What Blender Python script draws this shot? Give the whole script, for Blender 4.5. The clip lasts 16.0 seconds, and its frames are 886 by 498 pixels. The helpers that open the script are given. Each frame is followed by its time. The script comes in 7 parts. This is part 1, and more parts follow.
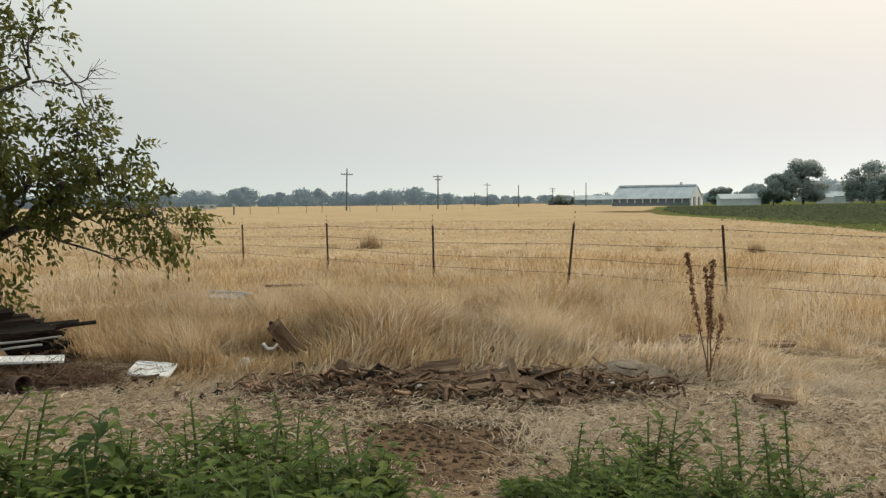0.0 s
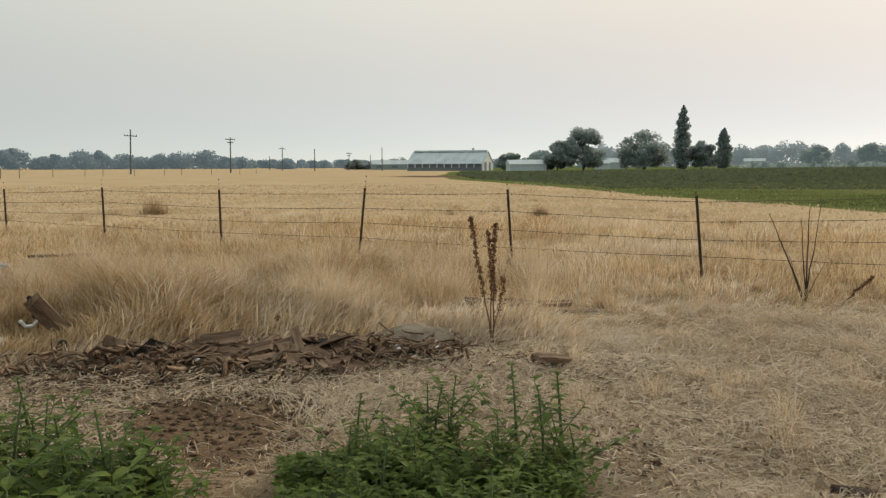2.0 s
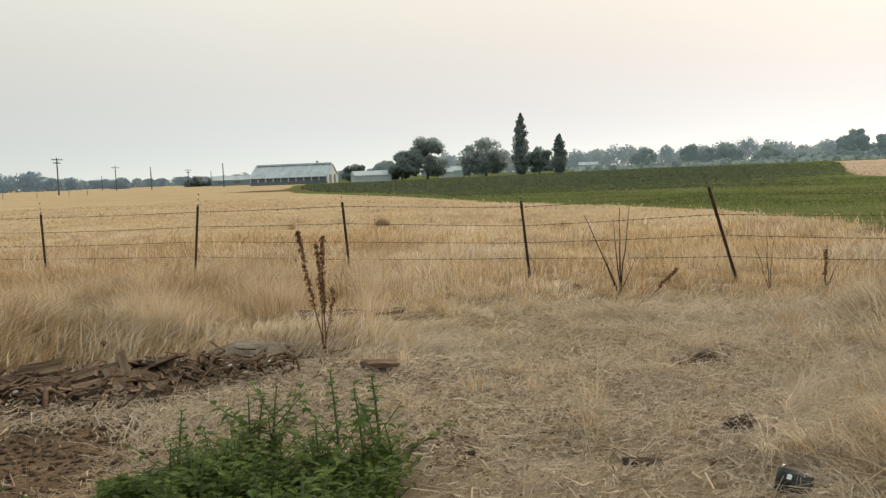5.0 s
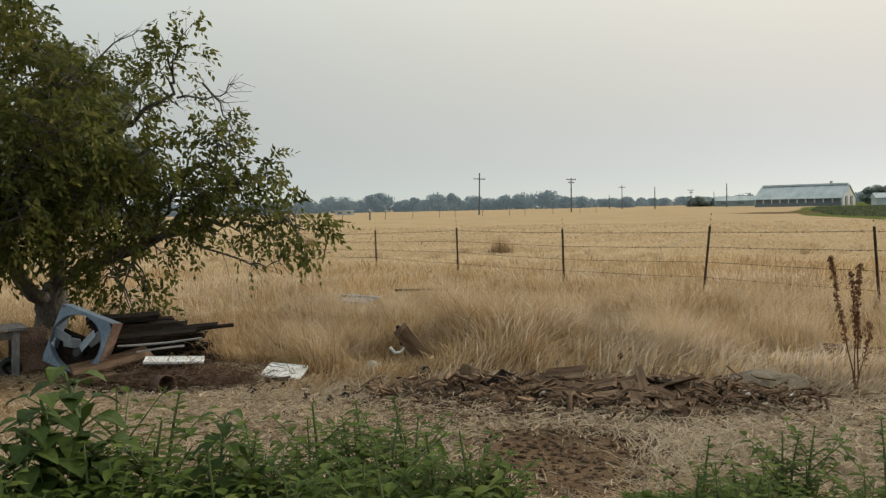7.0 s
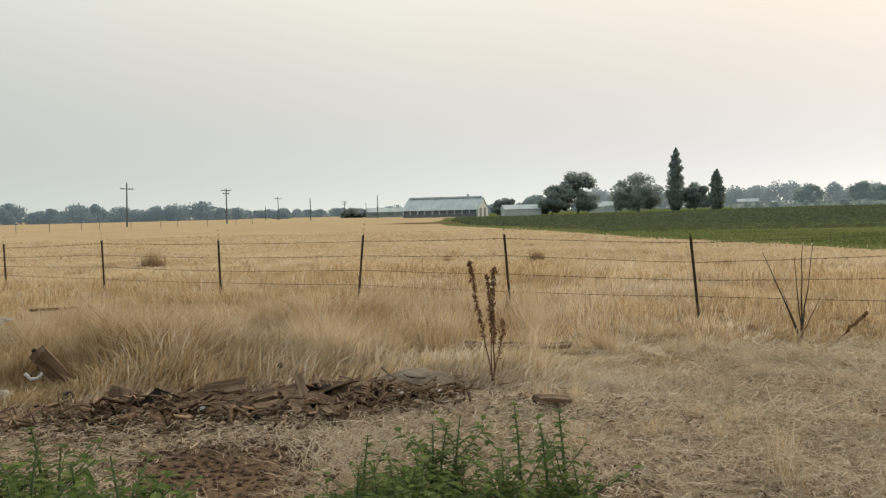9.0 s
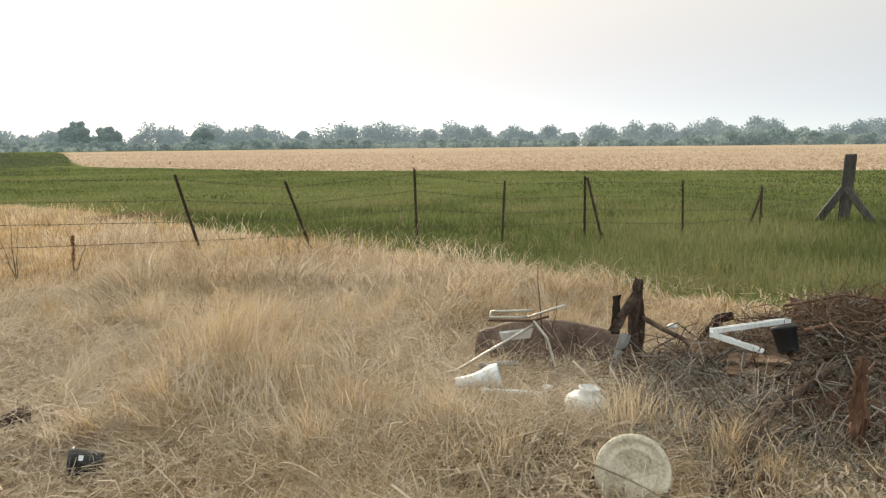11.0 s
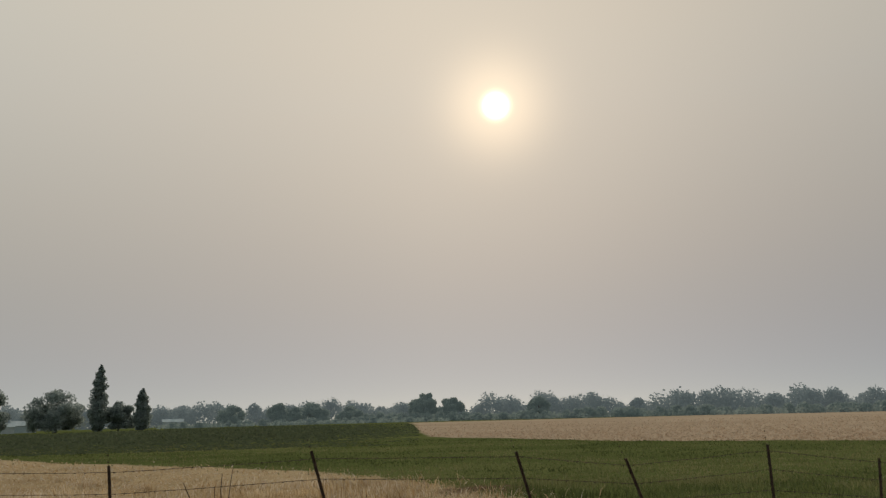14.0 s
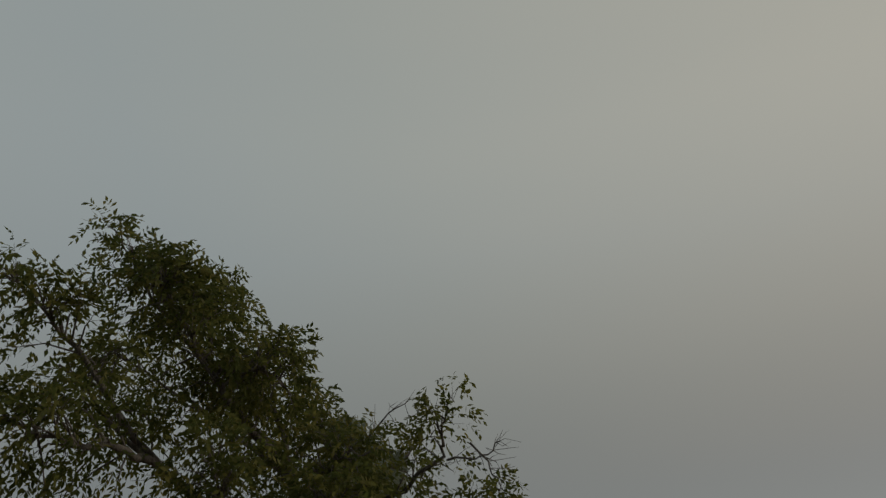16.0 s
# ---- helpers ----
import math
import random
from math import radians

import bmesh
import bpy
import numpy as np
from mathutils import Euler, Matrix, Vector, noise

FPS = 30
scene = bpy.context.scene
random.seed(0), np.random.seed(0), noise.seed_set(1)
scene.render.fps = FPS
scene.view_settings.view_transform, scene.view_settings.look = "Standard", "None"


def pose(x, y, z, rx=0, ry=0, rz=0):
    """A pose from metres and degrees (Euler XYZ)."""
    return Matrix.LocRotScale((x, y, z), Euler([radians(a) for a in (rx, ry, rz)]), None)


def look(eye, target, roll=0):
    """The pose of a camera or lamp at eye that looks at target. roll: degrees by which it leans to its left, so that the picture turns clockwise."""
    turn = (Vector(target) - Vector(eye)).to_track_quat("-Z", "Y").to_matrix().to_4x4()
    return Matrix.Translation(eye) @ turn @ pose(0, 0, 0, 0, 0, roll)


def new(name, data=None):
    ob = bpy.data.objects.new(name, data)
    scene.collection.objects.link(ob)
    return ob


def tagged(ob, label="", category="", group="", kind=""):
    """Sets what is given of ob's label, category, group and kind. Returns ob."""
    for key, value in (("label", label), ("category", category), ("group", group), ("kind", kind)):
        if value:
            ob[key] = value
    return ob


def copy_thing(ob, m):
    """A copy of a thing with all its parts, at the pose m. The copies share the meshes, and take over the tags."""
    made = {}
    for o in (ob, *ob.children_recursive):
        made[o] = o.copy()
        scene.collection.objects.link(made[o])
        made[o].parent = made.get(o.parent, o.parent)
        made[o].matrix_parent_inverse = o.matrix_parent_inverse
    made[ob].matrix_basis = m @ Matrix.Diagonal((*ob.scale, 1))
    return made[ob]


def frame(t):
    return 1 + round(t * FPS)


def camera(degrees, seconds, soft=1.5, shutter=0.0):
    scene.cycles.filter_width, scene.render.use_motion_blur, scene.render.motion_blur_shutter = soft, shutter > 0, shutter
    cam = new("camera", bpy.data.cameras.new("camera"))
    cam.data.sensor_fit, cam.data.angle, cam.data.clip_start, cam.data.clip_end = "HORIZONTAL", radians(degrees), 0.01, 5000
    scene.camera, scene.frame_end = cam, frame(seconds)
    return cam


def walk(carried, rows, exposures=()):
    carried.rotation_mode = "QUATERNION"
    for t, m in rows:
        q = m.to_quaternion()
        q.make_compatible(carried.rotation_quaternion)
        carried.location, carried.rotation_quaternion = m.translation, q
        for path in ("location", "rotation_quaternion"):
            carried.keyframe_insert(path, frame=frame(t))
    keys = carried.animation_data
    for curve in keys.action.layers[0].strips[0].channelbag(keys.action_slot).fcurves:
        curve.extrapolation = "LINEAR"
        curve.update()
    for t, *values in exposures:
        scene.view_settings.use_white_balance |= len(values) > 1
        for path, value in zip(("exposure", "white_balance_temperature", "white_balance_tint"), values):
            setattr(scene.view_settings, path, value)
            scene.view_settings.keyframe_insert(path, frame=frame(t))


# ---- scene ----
FOV = 54.58
# seconds, eye x y z, heading (clockwise from +y), pitch, roll
ROWS = [
    (0, -0.123, -0.090, 1.587, 0.17, -3.08, -0.52),
    (0.5, -0.086, -0.034, 1.588, 4.59, -2.94, -0.62),
    (1, -0.075, 0.001, 1.582, 7.28, -3.36, -0.33),
    (1.5, -0.037, 0.071, 1.581, 10.42, -3.43, 0.15),
    (2, 0.008, 0.096, 1.577, 13.64, -5.52, -0.18),
    (2.5, 0.107, 0.191, 1.576, 21.05, -6.41, -0.13),
    (3, 0.137, 0.200, 1.576, 25.92, -6.47, -1.26),
    (3.2, 0.165, 0.195, 1.572, 27.04, -6.26, -1.18),
    (5.3, 0.103, -0.206, 1.595, 21.69, -4.44, -2.69),
    (5.5, 0.076, -0.102, 1.594, 16.30, -4.06, -3.02),
    (6, 0.009, -0.129, 1.597, 3.01, -3.14, -2.30),
    (6.5, -0.033, -0.021, 1.594, -3.93, -2.77, -1.39),
    (7, -0.044, -0.031, 1.590, -8.70, -2.68, -1.24),
    (7.5, -0.033, -0.135, 1.587, -6.98, -2.39, -0.93),
    (8, -0.022, -0.080, 1.590, -3.27, -2.35, -0.75),
    (8.2, -0.004, -0.024, 1.583, -1.95, -2.44, -1.27),
    (10.3, -0.147, -0.049, 1.569, 58.32, -4.01, 0.63),
    (10.5, -0.054, -0.024, 1.551, 64.64, -5.00, 0.70),
    (11, -0.016, -0.025, 1.541, 72.33, -6.78, -0.53),
    (11.5, 0.027, -0.031, 1.539, 75.72, -6.98, -1.19),
    (12, 0.033, -0.058, 1.547, 77.22, -7.15, -1.34),
    (12.5, 0.028, -0.069, 1.584, 78.89, -7.04, -1.86),
    (13, 0.066, -0.019, 1.650, 71.70, -0.11, -3.09),
    (13.5, 0.125, 0.063, 1.658, 61.75, 8.41, -1.41),
    (14, 0.054, 0.087, 1.655, 50.88, 11.24, -1.27),
    (14.5, 0.119, 0.062, 1.687, 43.04, 11.80, -0.24),
    (15, -0.073, 0.081, 1.640, 26.37, 12.77, 0.11),
    (15.5, -0.086, 0.061, 1.651, 2.67, 14.23, -1.68),
    (15.7, -0.104, 0.060, 1.639, -8.60, 16.54, -3.07),
    (15.8, -0.125, 0.105, 1.639, -14.43, 16.96, -2.86),
    (16, -0.083, 0.086, 1.628, -24.83, 21.03, -4.58),
]


def aim(x, y, z, heading, pitch, roll):
    h, p = radians(heading), radians(pitch)
    ahead = Vector((math.sin(h) * math.cos(p), math.cos(h) * math.cos(p), math.sin(p)))
    return look((x, y, z), Vector((x, y, z)) + ahead, roll)


cam = camera(FOV, 16.0, soft=1.35)
walk(cam, [(r[0], aim(*r[1:])) for r in ROWS],
     [(0, -0.05), (0.5, -0.12), (1.0, -0.18), (1.5, -0.22), (2.5, -0.2), (3.0, -0.02), (3.2, -0.02), (5.5, -0.17), (6.0, -0.28), (7.0, -0.26), (8.2, -0.18), (10.3, -0.1), (10.5, -0.02), (11.0, 0.27), (12.5, 0.3), (13.0, 0.0), (13.5, -0.74), (14.0, -1.16), (14.5, -1.58), (15.0, -1.8), (15.5, -1.7), (16.0, -1.68)])


# ---- sky and sun: low sun behind smoke haze ----
SUN_HEADING, SUN_HEIGHT = 54.8, 20.6


def sky():
    world = bpy.data.worlds.new("world")
    scene.world = world
    world.use_nodes = True
    nt = world.node_tree
    nt.nodes.clear()
    N, L = nt.nodes.new, nt.links.new
    out = N("ShaderNodeOutputWorld")
    air = N("ShaderNodeTexSky")
    air.sky_type, air.sun_disc = "NISHITA", False
    air.sun_elevation, air.sun_rotation = radians(SUN_HEIGHT), radians(SUN_HEADING)
    air.dust_density, air.air_density, air.ozone_density = 0.05, 0.3, 0.3
    clear = N("ShaderNodeBackground")
    L(air.outputs[0], clear.inputs[0])
    clear.inputs[1].default_value = 0.05
    # smoke haze, brighter and warmer towards the sun
    where = N("ShaderNodeTexCoord")
    h, e = radians(SUN_HEADING), radians(SUN_HEIGHT)
    dot = N("ShaderNodeVectorMath")
    dot.operation = "DOT_PRODUCT"
    dot.inputs[1].default_value = (math.sin(h) * math.cos(e), math.cos(h) * math.cos(e), math.sin(e))
    L(where.outputs["Generated"], dot.inputs[0])

    def m(op, a, b):
        n = N("ShaderNodeMath")
        n.operation = op
        for i, v in enumerate((a, b)):
            if isinstance(v, (int, float)):
                n.inputs[i].default_value = v
            else:
                L(v, n.inputs[i])
        return n.outputs[0]

    c = m("MAXIMUM", dot.outputs["Value"], 0.0)
    ramp = N("ShaderNodeValToRGB")
    ramp.color_ramp.elements[0].color = (0.63, 0.665, 0.605, 1)
    ramp.color_ramp.elements[1].color = (0.86, 0.76, 0.59, 1)
    ramp.color_ramp.elements[0].position, ramp.color_ramp.elements[1].position = 0.25, 1.0
    away = ramp.color_ramp.elements.new(0.0)
    away.color = (0.57, 0.63, 0.61, 1)
    mid = ramp.color_ramp.elements.new(0.72)
    mid.color = (0.79, 0.765, 0.64, 1)
    # faint streaks in the haze
    streak = N("ShaderNodeTexNoise")
    stretch = N("ShaderNodeMapping")
    stretch.inputs["Scale"].default_value = (1.2, 1.2, 7.0)
    L(where.outputs["Generated"], stretch.inputs[0])
    L(stretch.outputs[0], streak.inputs["Vector"])
    streak.inputs["Scale"].default_value = 1.6
    L(m("ADD", c, m("MULTIPLY", m("SUBTRACT", streak.outputs[0], 0.5), 0.08)), ramp.inputs[0])
    haze = N("ShaderNodeBackground")
    dusty = N("ShaderNodeMix")
    dusty.data_type, dusty.blend_type = "RGBA", "MULTIPLY"
    L(ramp.outputs[0], dusty.inputs[6])
    dusty.inputs[7].default_value = (1.07, 0.96, 0.78, 1)
    L(dusty.outputs[2], haze.inputs[0])
    # the smoke is thicker and duller low down
    up = N("ShaderNodeSeparateXYZ")
    L(where.outputs["Generated"], up.inputs[0])
    low = N("ShaderNodeMapRange")
    low.interpolation_type = "SMOOTHSTEP"
    L(up.outputs[2], low.inputs[0])
    for i, v in enumerate((-0.05, 0.5, 0.66, 1.52)):
        low.inputs[1 + i].default_value = v
    # thinner light on the far side of the sun
    dull = N("ShaderNodeVectorMath")
    dull.operation = "DOT_PRODUCT"
    dull.inputs[1].default_value = (math.sin(radians(140)), math.cos(radians(140)), 0)
    L(where.outputs["Generated"], dull.inputs[0])
    side = m("SUBTRACT", 1.0, m("MULTIPLY", m("MAXIMUM", dull.outputs["Value"], 0.0), 0.35))
    L(m("MULTIPLY", low.outputs[0], side), haze.inputs[1])
    warm = N("ShaderNodeMapRange")
    L(up.outputs[2], warm.inputs[0])
    for i, v in enumerate((0.0, 0.35, 1.0, 0.0)):
        warm.inputs[1 + i].default_value = v
    L(warm.outputs[0], dusty.inputs[0])
    glow = N("ShaderNodeBackground")
    glow.inputs[0].default_value = (1.0, 0.72, 0.42, 1)
    L(m("ADD", m("ADD", m("ADD", m("MULTIPLY", m("POWER", c, 9.0), 0.09), m("MULTIPLY", m("POWER", c, 40.0), 0.16)), m("MULTIPLY", m("POWER", c, 700.0), 1.0)), m("MULTIPLY", m("POWER", c, 24000.0), 30.0)), glow.inputs[1])
    a1, a2 = N("ShaderNodeAddShader"), N("ShaderNodeAddShader")
    L(clear.outputs[0], a1.inputs[0])
    L(haze.outputs[0], a1.inputs[1])
    L(a1.outputs[0], a2.inputs[0])
    L(glow.outputs[0], a2.inputs[1])
    L(a2.outputs[0], out.inputs[0])
    sun = new("sun", bpy.data.lights.new("sun", "SUN"))
    sun.data.energy, sun.data.angle, sun.data.color = 2.95, radians(12), (1.0, 0.86, 0.68)
    toward = Vector((math.sin(h) * math.cos(e), math.cos(h) * math.cos(e), math.sin(e)))
    sun.matrix_world = look(toward * 50, (0, 0, 0))


sky()

# ---- materials ----


def mat(name, colours, scale=6.0, rough=0.85, metal=0.0, bump=0.3, stretch=(1, 1, 1), tone=False, patch=0.0, fine=8.0, per_object=0.0, soft_light=0.0, glow=None, shine=0.5):
    """Two to four colours spread by grain and by large stains; tone: also by the pieces' own shade."""
    ma = bpy.data.materials.new(name)
    ma.use_nodes = True
    nt = ma.node_tree
    N, L = nt.nodes.new, nt.links.new
    bs = nt.nodes["Principled BSDF"]
    bs.inputs["Roughness"].default_value, bs.inputs["Metallic"].default_value = rough, metal
    bs.inputs["Specular IOR Level"].default_value = shine if not soft_light else min(shine, 0.12)
    co = N("ShaderNodeTexCoord")
    mp = N("ShaderNodeMapping")
    mp.inputs["Scale"].default_value = stretch
    L(co.outputs["Object"], mp.inputs[0])
    n1, n2 = N("ShaderNodeTexNoise"), N("ShaderNodeTexNoise")
    n1.inputs["Scale"].default_value, n2.inputs["Scale"].default_value = scale, scale * fine
    n1.inputs["Detail"].default_value, n2.inputs["Detail"].default_value = 4, 3
    L(mp.outputs[0], n1.inputs["Vector"])
    L(mp.outputs[0], n2.inputs["Vector"])

    def m(op, a, b):
        n = N("ShaderNodeMath")
        n.operation = op
        for i, v in enumerate((a, b)):
            if isinstance(v, (int, float)):
                n.inputs[i].default_value = v
            else:
                L(v, n.inputs[i])
        return n.outputs[0]

    f = m("ADD", m("MULTIPLY", m("SUBTRACT", n1.outputs[0], 0.5), 1.5), m("MULTIPLY", m("SUBTRACT", n2.outputs[0], 0.5), 1.0))
    f = m("ADD", f, 0.5)
    if tone:
        at = N("ShaderNodeAttribute")
        at.attribute_name = "tone"
        f = m("ADD", m("MULTIPLY", f, 0.35), m("MULTIPLY", at.outputs["Fac"], 0.75))
    if per_object:
        oi = N("ShaderNodeObjectInfo")
        f = m("ADD", f, m("MULTIPLY", m("SUBTRACT", oi.outputs["Random"], 0.5), per_object))
    if patch:
        n3 = N("ShaderNodeTexNoise")
        n3.inputs["Scale"].default_value = patch
        L(co.outputs["Object"], n3.inputs["Vector"])
        f = m("ADD", f, m("MULTIPLY", m("SUBTRACT", n3.outputs[0], 0.5), 1.2))
    ramp = N("ShaderNodeValToRGB")
    els = ramp.color_ramp.elements
    while len(els) < len(colours):
        els.new(0.5)
    for i, col in enumerate(colours):
        els[i].position = 0.1 + 0.8 * i / max(1, len(colours) - 1)
        els[i].color = (*col, 1)
    L(f, ramp.inputs[0])
    L(ramp.outputs[0], bs.inputs["Base Color"])
    if bump:
        b = N("ShaderNodeBump")
        b.inputs["Strength"].default_value, b.inputs["Distance"].default_value = bump, 0.02
        L(n2.outputs[0], b.inputs["Height"])
        L(b.outputs[0], bs.inputs["Normal"])
    # emission stands in for the lit haze before distant things
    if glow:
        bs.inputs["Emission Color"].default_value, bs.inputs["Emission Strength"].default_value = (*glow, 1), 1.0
    if soft_light:
        tr, mix = N("ShaderNodeBsdfTranslucent"), N("ShaderNodeMixShader")
        L(ramp.outputs[0], tr.inputs[0])
        mix.inputs[0].default_value = soft_light
        L(bs.outputs[0], mix.inputs[1])
        L(tr.outputs[0], mix.inputs[2])
        L(mix.outputs[0], nt.nodes["Material Output"].inputs[0])
    return ma


M_STRAW = mat("dry_straw", [(0.27, 0.178, 0.092), (0.485, 0.352, 0.196), (0.63, 0.505, 0.335)], scale=0.35, tone=True, bump=0, soft_light=0.5, rough=0.7)
M_PALE = mat("bleached_straw", [(0.34, 0.268, 0.186), (0.565, 0.466, 0.345), (0.73, 0.635, 0.51)], scale=0.5, tone=True, bump=0, soft_light=0.45, rough=0.7)
M_GRASS = mat("green_grass", [(0.065, 0.082, 0.028), (0.122, 0.143, 0.052), (0.22, 0.215, 0.10)], scale=0.4, tone=True, bump=0, soft_light=0.5, rough=0.6)
# far crop greyed and lightened: haze put into its base colour
M_CROP = mat("hazed_dark_crop", [(0.08, 0.098, 0.058), (0.112, 0.132, 0.076), (0.15, 0.17, 0.098)], scale=0.4, tone=True, bump=0, soft_light=0.4, rough=0.7)
M_WEED = mat("weed_leaf", [(0.033, 0.06, 0.011), (0.088, 0.136, 0.024), (0.18, 0.225, 0.052)], scale=5, tone=True, bump=0.1, soft_light=0.4, rough=0.5)
M_WEEDSTEM = mat("weed_stem", [(0.06, 0.10, 0.03), (0.12, 0.16, 0.06)], scale=9, bump=0.1)
M_LEAF = mat("walnut_leaf", [(0.046, 0.062, 0.018), (0.098, 0.116, 0.032), (0.19, 0.178, 0.052)], scale=0.7, tone=True, bump=0.1, soft_light=0.55, rough=0.5)
M_BARK = mat("grey_bark", [(0.035, 0.031, 0.027), (0.09, 0.08, 0.07), (0.18, 0.165, 0.145)], scale=7, bump=0.8, stretch=(1, 1, 0.4))
# base colour paled and blued to paint the haze before the farm trees
M_FAR = mat("hazed_far_foliage", [(0.22, 0.265, 0.255), (0.295, 0.345, 0.33), (0.365, 0.415, 0.395)], scale=0.2, tone=True, bump=0, rough=0.95, soft_light=0.6)
# haze before the far woods put into base colour and emission
M_FARTHER = mat("haze_lit_far_woods", [(0.14, 0.175, 0.19), (0.165, 0.205, 0.22), (0.19, 0.23, 0.245)], scale=0.05, tone=True, bump=0, rough=0.95, soft_light=0.5, glow=(0.125, 0.16, 0.175))
# same woods in brighter sunward haze, again painted as colour and emission
M_SUNWOODS = mat("haze_lit_sunward_woods", [(0.16, 0.195, 0.205), (0.19, 0.23, 0.24), (0.215, 0.255, 0.265)], scale=0.05, tone=True, bump=0, rough=0.95, soft_light=0.5, glow=(0.20, 0.235, 0.24))
# hedges, trees and a far wall: haze painted into colour and emission
M_HEDGE = mat("haze_lit_distance", [(0.16, 0.20, 0.185), (0.22, 0.265, 0.245), (0.27, 0.31, 0.29)], scale=0.1, tone=True, bump=0, rough=0.95, soft_light=0.5, glow=(0.115, 0.145, 0.145))
M_POST = mat("rusty_steel", [(0.03, 0.02, 0.016), (0.07, 0.045, 0.03), (0.13, 0.08, 0.05)], scale=12, rough=0.8, metal=0.3)
M_WIRE = mat("rusted_wire", [(0.06, 0.045, 0.035), (0.14, 0.10, 0.075)], scale=20, rough=0.7, metal=0.5, bump=0)
M_WOODPOST = mat("weathered_dark_timber", [(0.03, 0.027, 0.025), (0.07, 0.06, 0.052), (0.14, 0.12, 0.10)], scale=8, stretch=(1, 1, 0.15), bump=0.7)
M_PLANK = mat("weathered_board", [(0.072, 0.044, 0.028), (0.162, 0.104, 0.066), (0.285, 0.2, 0.135)], scale=6, stretch=(0.15, 1, 1), bump=0.6, per_object=0.38, shine=0.15)
M_CHAR = mat("charred_board", [(0.007, 0.006, 0.005), (0.016, 0.012, 0.01), (0.042, 0.029, 0.021)], scale=7, stretch=(0.2, 1, 1), bump=0.7, per_object=0.5, shine=0.15)
M_SOIL = mat("dry_soil", [(0.08, 0.052, 0.035), (0.15, 0.10, 0.067), (0.24, 0.172, 0.118)], scale=5, bump=0.9, per_object=0.3, shine=0.05)
M_GREYWOOD = mat("silvered_wood", [(0.16, 0.155, 0.15), (0.28, 0.27, 0.26), (0.38, 0.37, 0.35)], scale=6, stretch=(0.2, 1, 1), bump=0.4)
M_WHITE = mat("dirty_white_paint", [(0.55, 0.55, 0.53), (0.74, 0.75, 0.75), (0.82, 0.83, 0.84)], scale=6, rough=0.5, bump=0.15)
M_IVORY = mat("ivory_plastic", [(0.27, 0.215, 0.14), (0.53, 0.46, 0.335), (0.67, 0.60, 0.47)], scale=9, rough=0.6, bump=0.3)
M_BLACK = mat("black_plastic", [(0.01, 0.011, 0.012), (0.025, 0.026, 0.028)], scale=9, rough=0.4, bump=0.1)
M_RUST = mat("rusted_sheet", [(0.06, 0.035, 0.026), (0.12, 0.075, 0.055), (0.19, 0.13, 0.10)], scale=5, rough=0.8, metal=0.2, bump=0.4)
M_GALV = mat("galvanised_sheet", [(0.09, 0.13, 0.18), (0.16, 0.22, 0.29), (0.26, 0.32, 0.39)], scale=5, rough=0.55, metal=0.35, bump=0.15)
M_TUBE = mat("aluminium_tube", [(0.34, 0.30, 0.25), (0.55, 0.52, 0.47)], scale=10, rough=0.45, metal=0.6, bump=0.1)
M_TWIG = mat("dry_twigs", [(0.035, 0.02, 0.013), (0.08, 0.047, 0.031), (0.15, 0.095, 0.065)], scale=3, tone=True, bump=0.3)
M_DOCK = mat("dead_dock_seed", [(0.12, 0.054, 0.026), (0.24, 0.118, 0.056), (0.35, 0.2, 0.105)], scale=20, bump=0.4, tone=True)
M_ROT = mat("rotten_red_wood", [(0.06, 0.03, 0.018), (0.14, 0.07, 0.04), (0.25, 0.14, 0.08)], scale=8, stretch=(1, 1, 0.2), bump=0.9)
M_ROOF = mat("bleached_sheet_roof", [(0.30, 0.36, 0.38), (0.42, 0.48, 0.50), (0.52, 0.57, 0.58)], scale=0.4, stretch=(1, 0.2, 1), rough=0.6, bump=0.1)
M_FARWHITE = mat("white_boarding", [(0.42, 0.46, 0.47), (0.55, 0.58, 0.58)], scale=0.6, bump=0.1)
# dark far openings: shade put into the colour, paled for haze
M_FARDARK = mat("dark_opening", [(0.12, 0.14, 0.15), (0.17, 0.19, 0.20)], scale=1, bump=0)
M_POLE = mat("utility_pole_wood", [(0.08, 0.09, 0.09), (0.13, 0.14, 0.14)], scale=2, bump=0.2)

M_SUNLEAF = mat("sunflower_leaf", [(0.03, 0.054, 0.014), (0.062, 0.098, 0.024), (0.115, 0.155, 0.045)], scale=5, tone=True, bump=0.15, soft_light=0.22, rough=0.45, shine=0.5)
M_GREYGRASS = mat("grey_tangled_grass", [(0.22, 0.18, 0.13), (0.38, 0.31, 0.225), (0.55, 0.46, 0.34)], scale=1.5, tone=True, bump=0, soft_light=0.3, rough=0.9)
M_BRUSH = mat("reddish_brush", [(0.045, 0.028, 0.02), (0.12, 0.075, 0.05), (0.24, 0.165, 0.115)], scale=2, tone=True, bump=0.2, shine=0.1)
M_STUMP = mat("split_stump_wood", [(0.03, 0.022, 0.018), (0.09, 0.062, 0.048), (0.2, 0.145, 0.11)], scale=14, stretch=(1, 1, 0.2), bump=1.0, shine=0.1)
M_STRIP = mat("far_pale_grass", [(0.36, 0.265, 0.185), (0.46, 0.355, 0.26), (0.54, 0.43, 0.325)], scale=0.2, tone=True, bump=0, soft_light=0.4, rough=0.9)
M_OLDGREY = mat("dark_grey_timber", [(0.07, 0.07, 0.072), (0.13, 0.13, 0.135), (0.2, 0.2, 0.205)], scale=8, stretch=(1, 1, 0.2), bump=0.5)
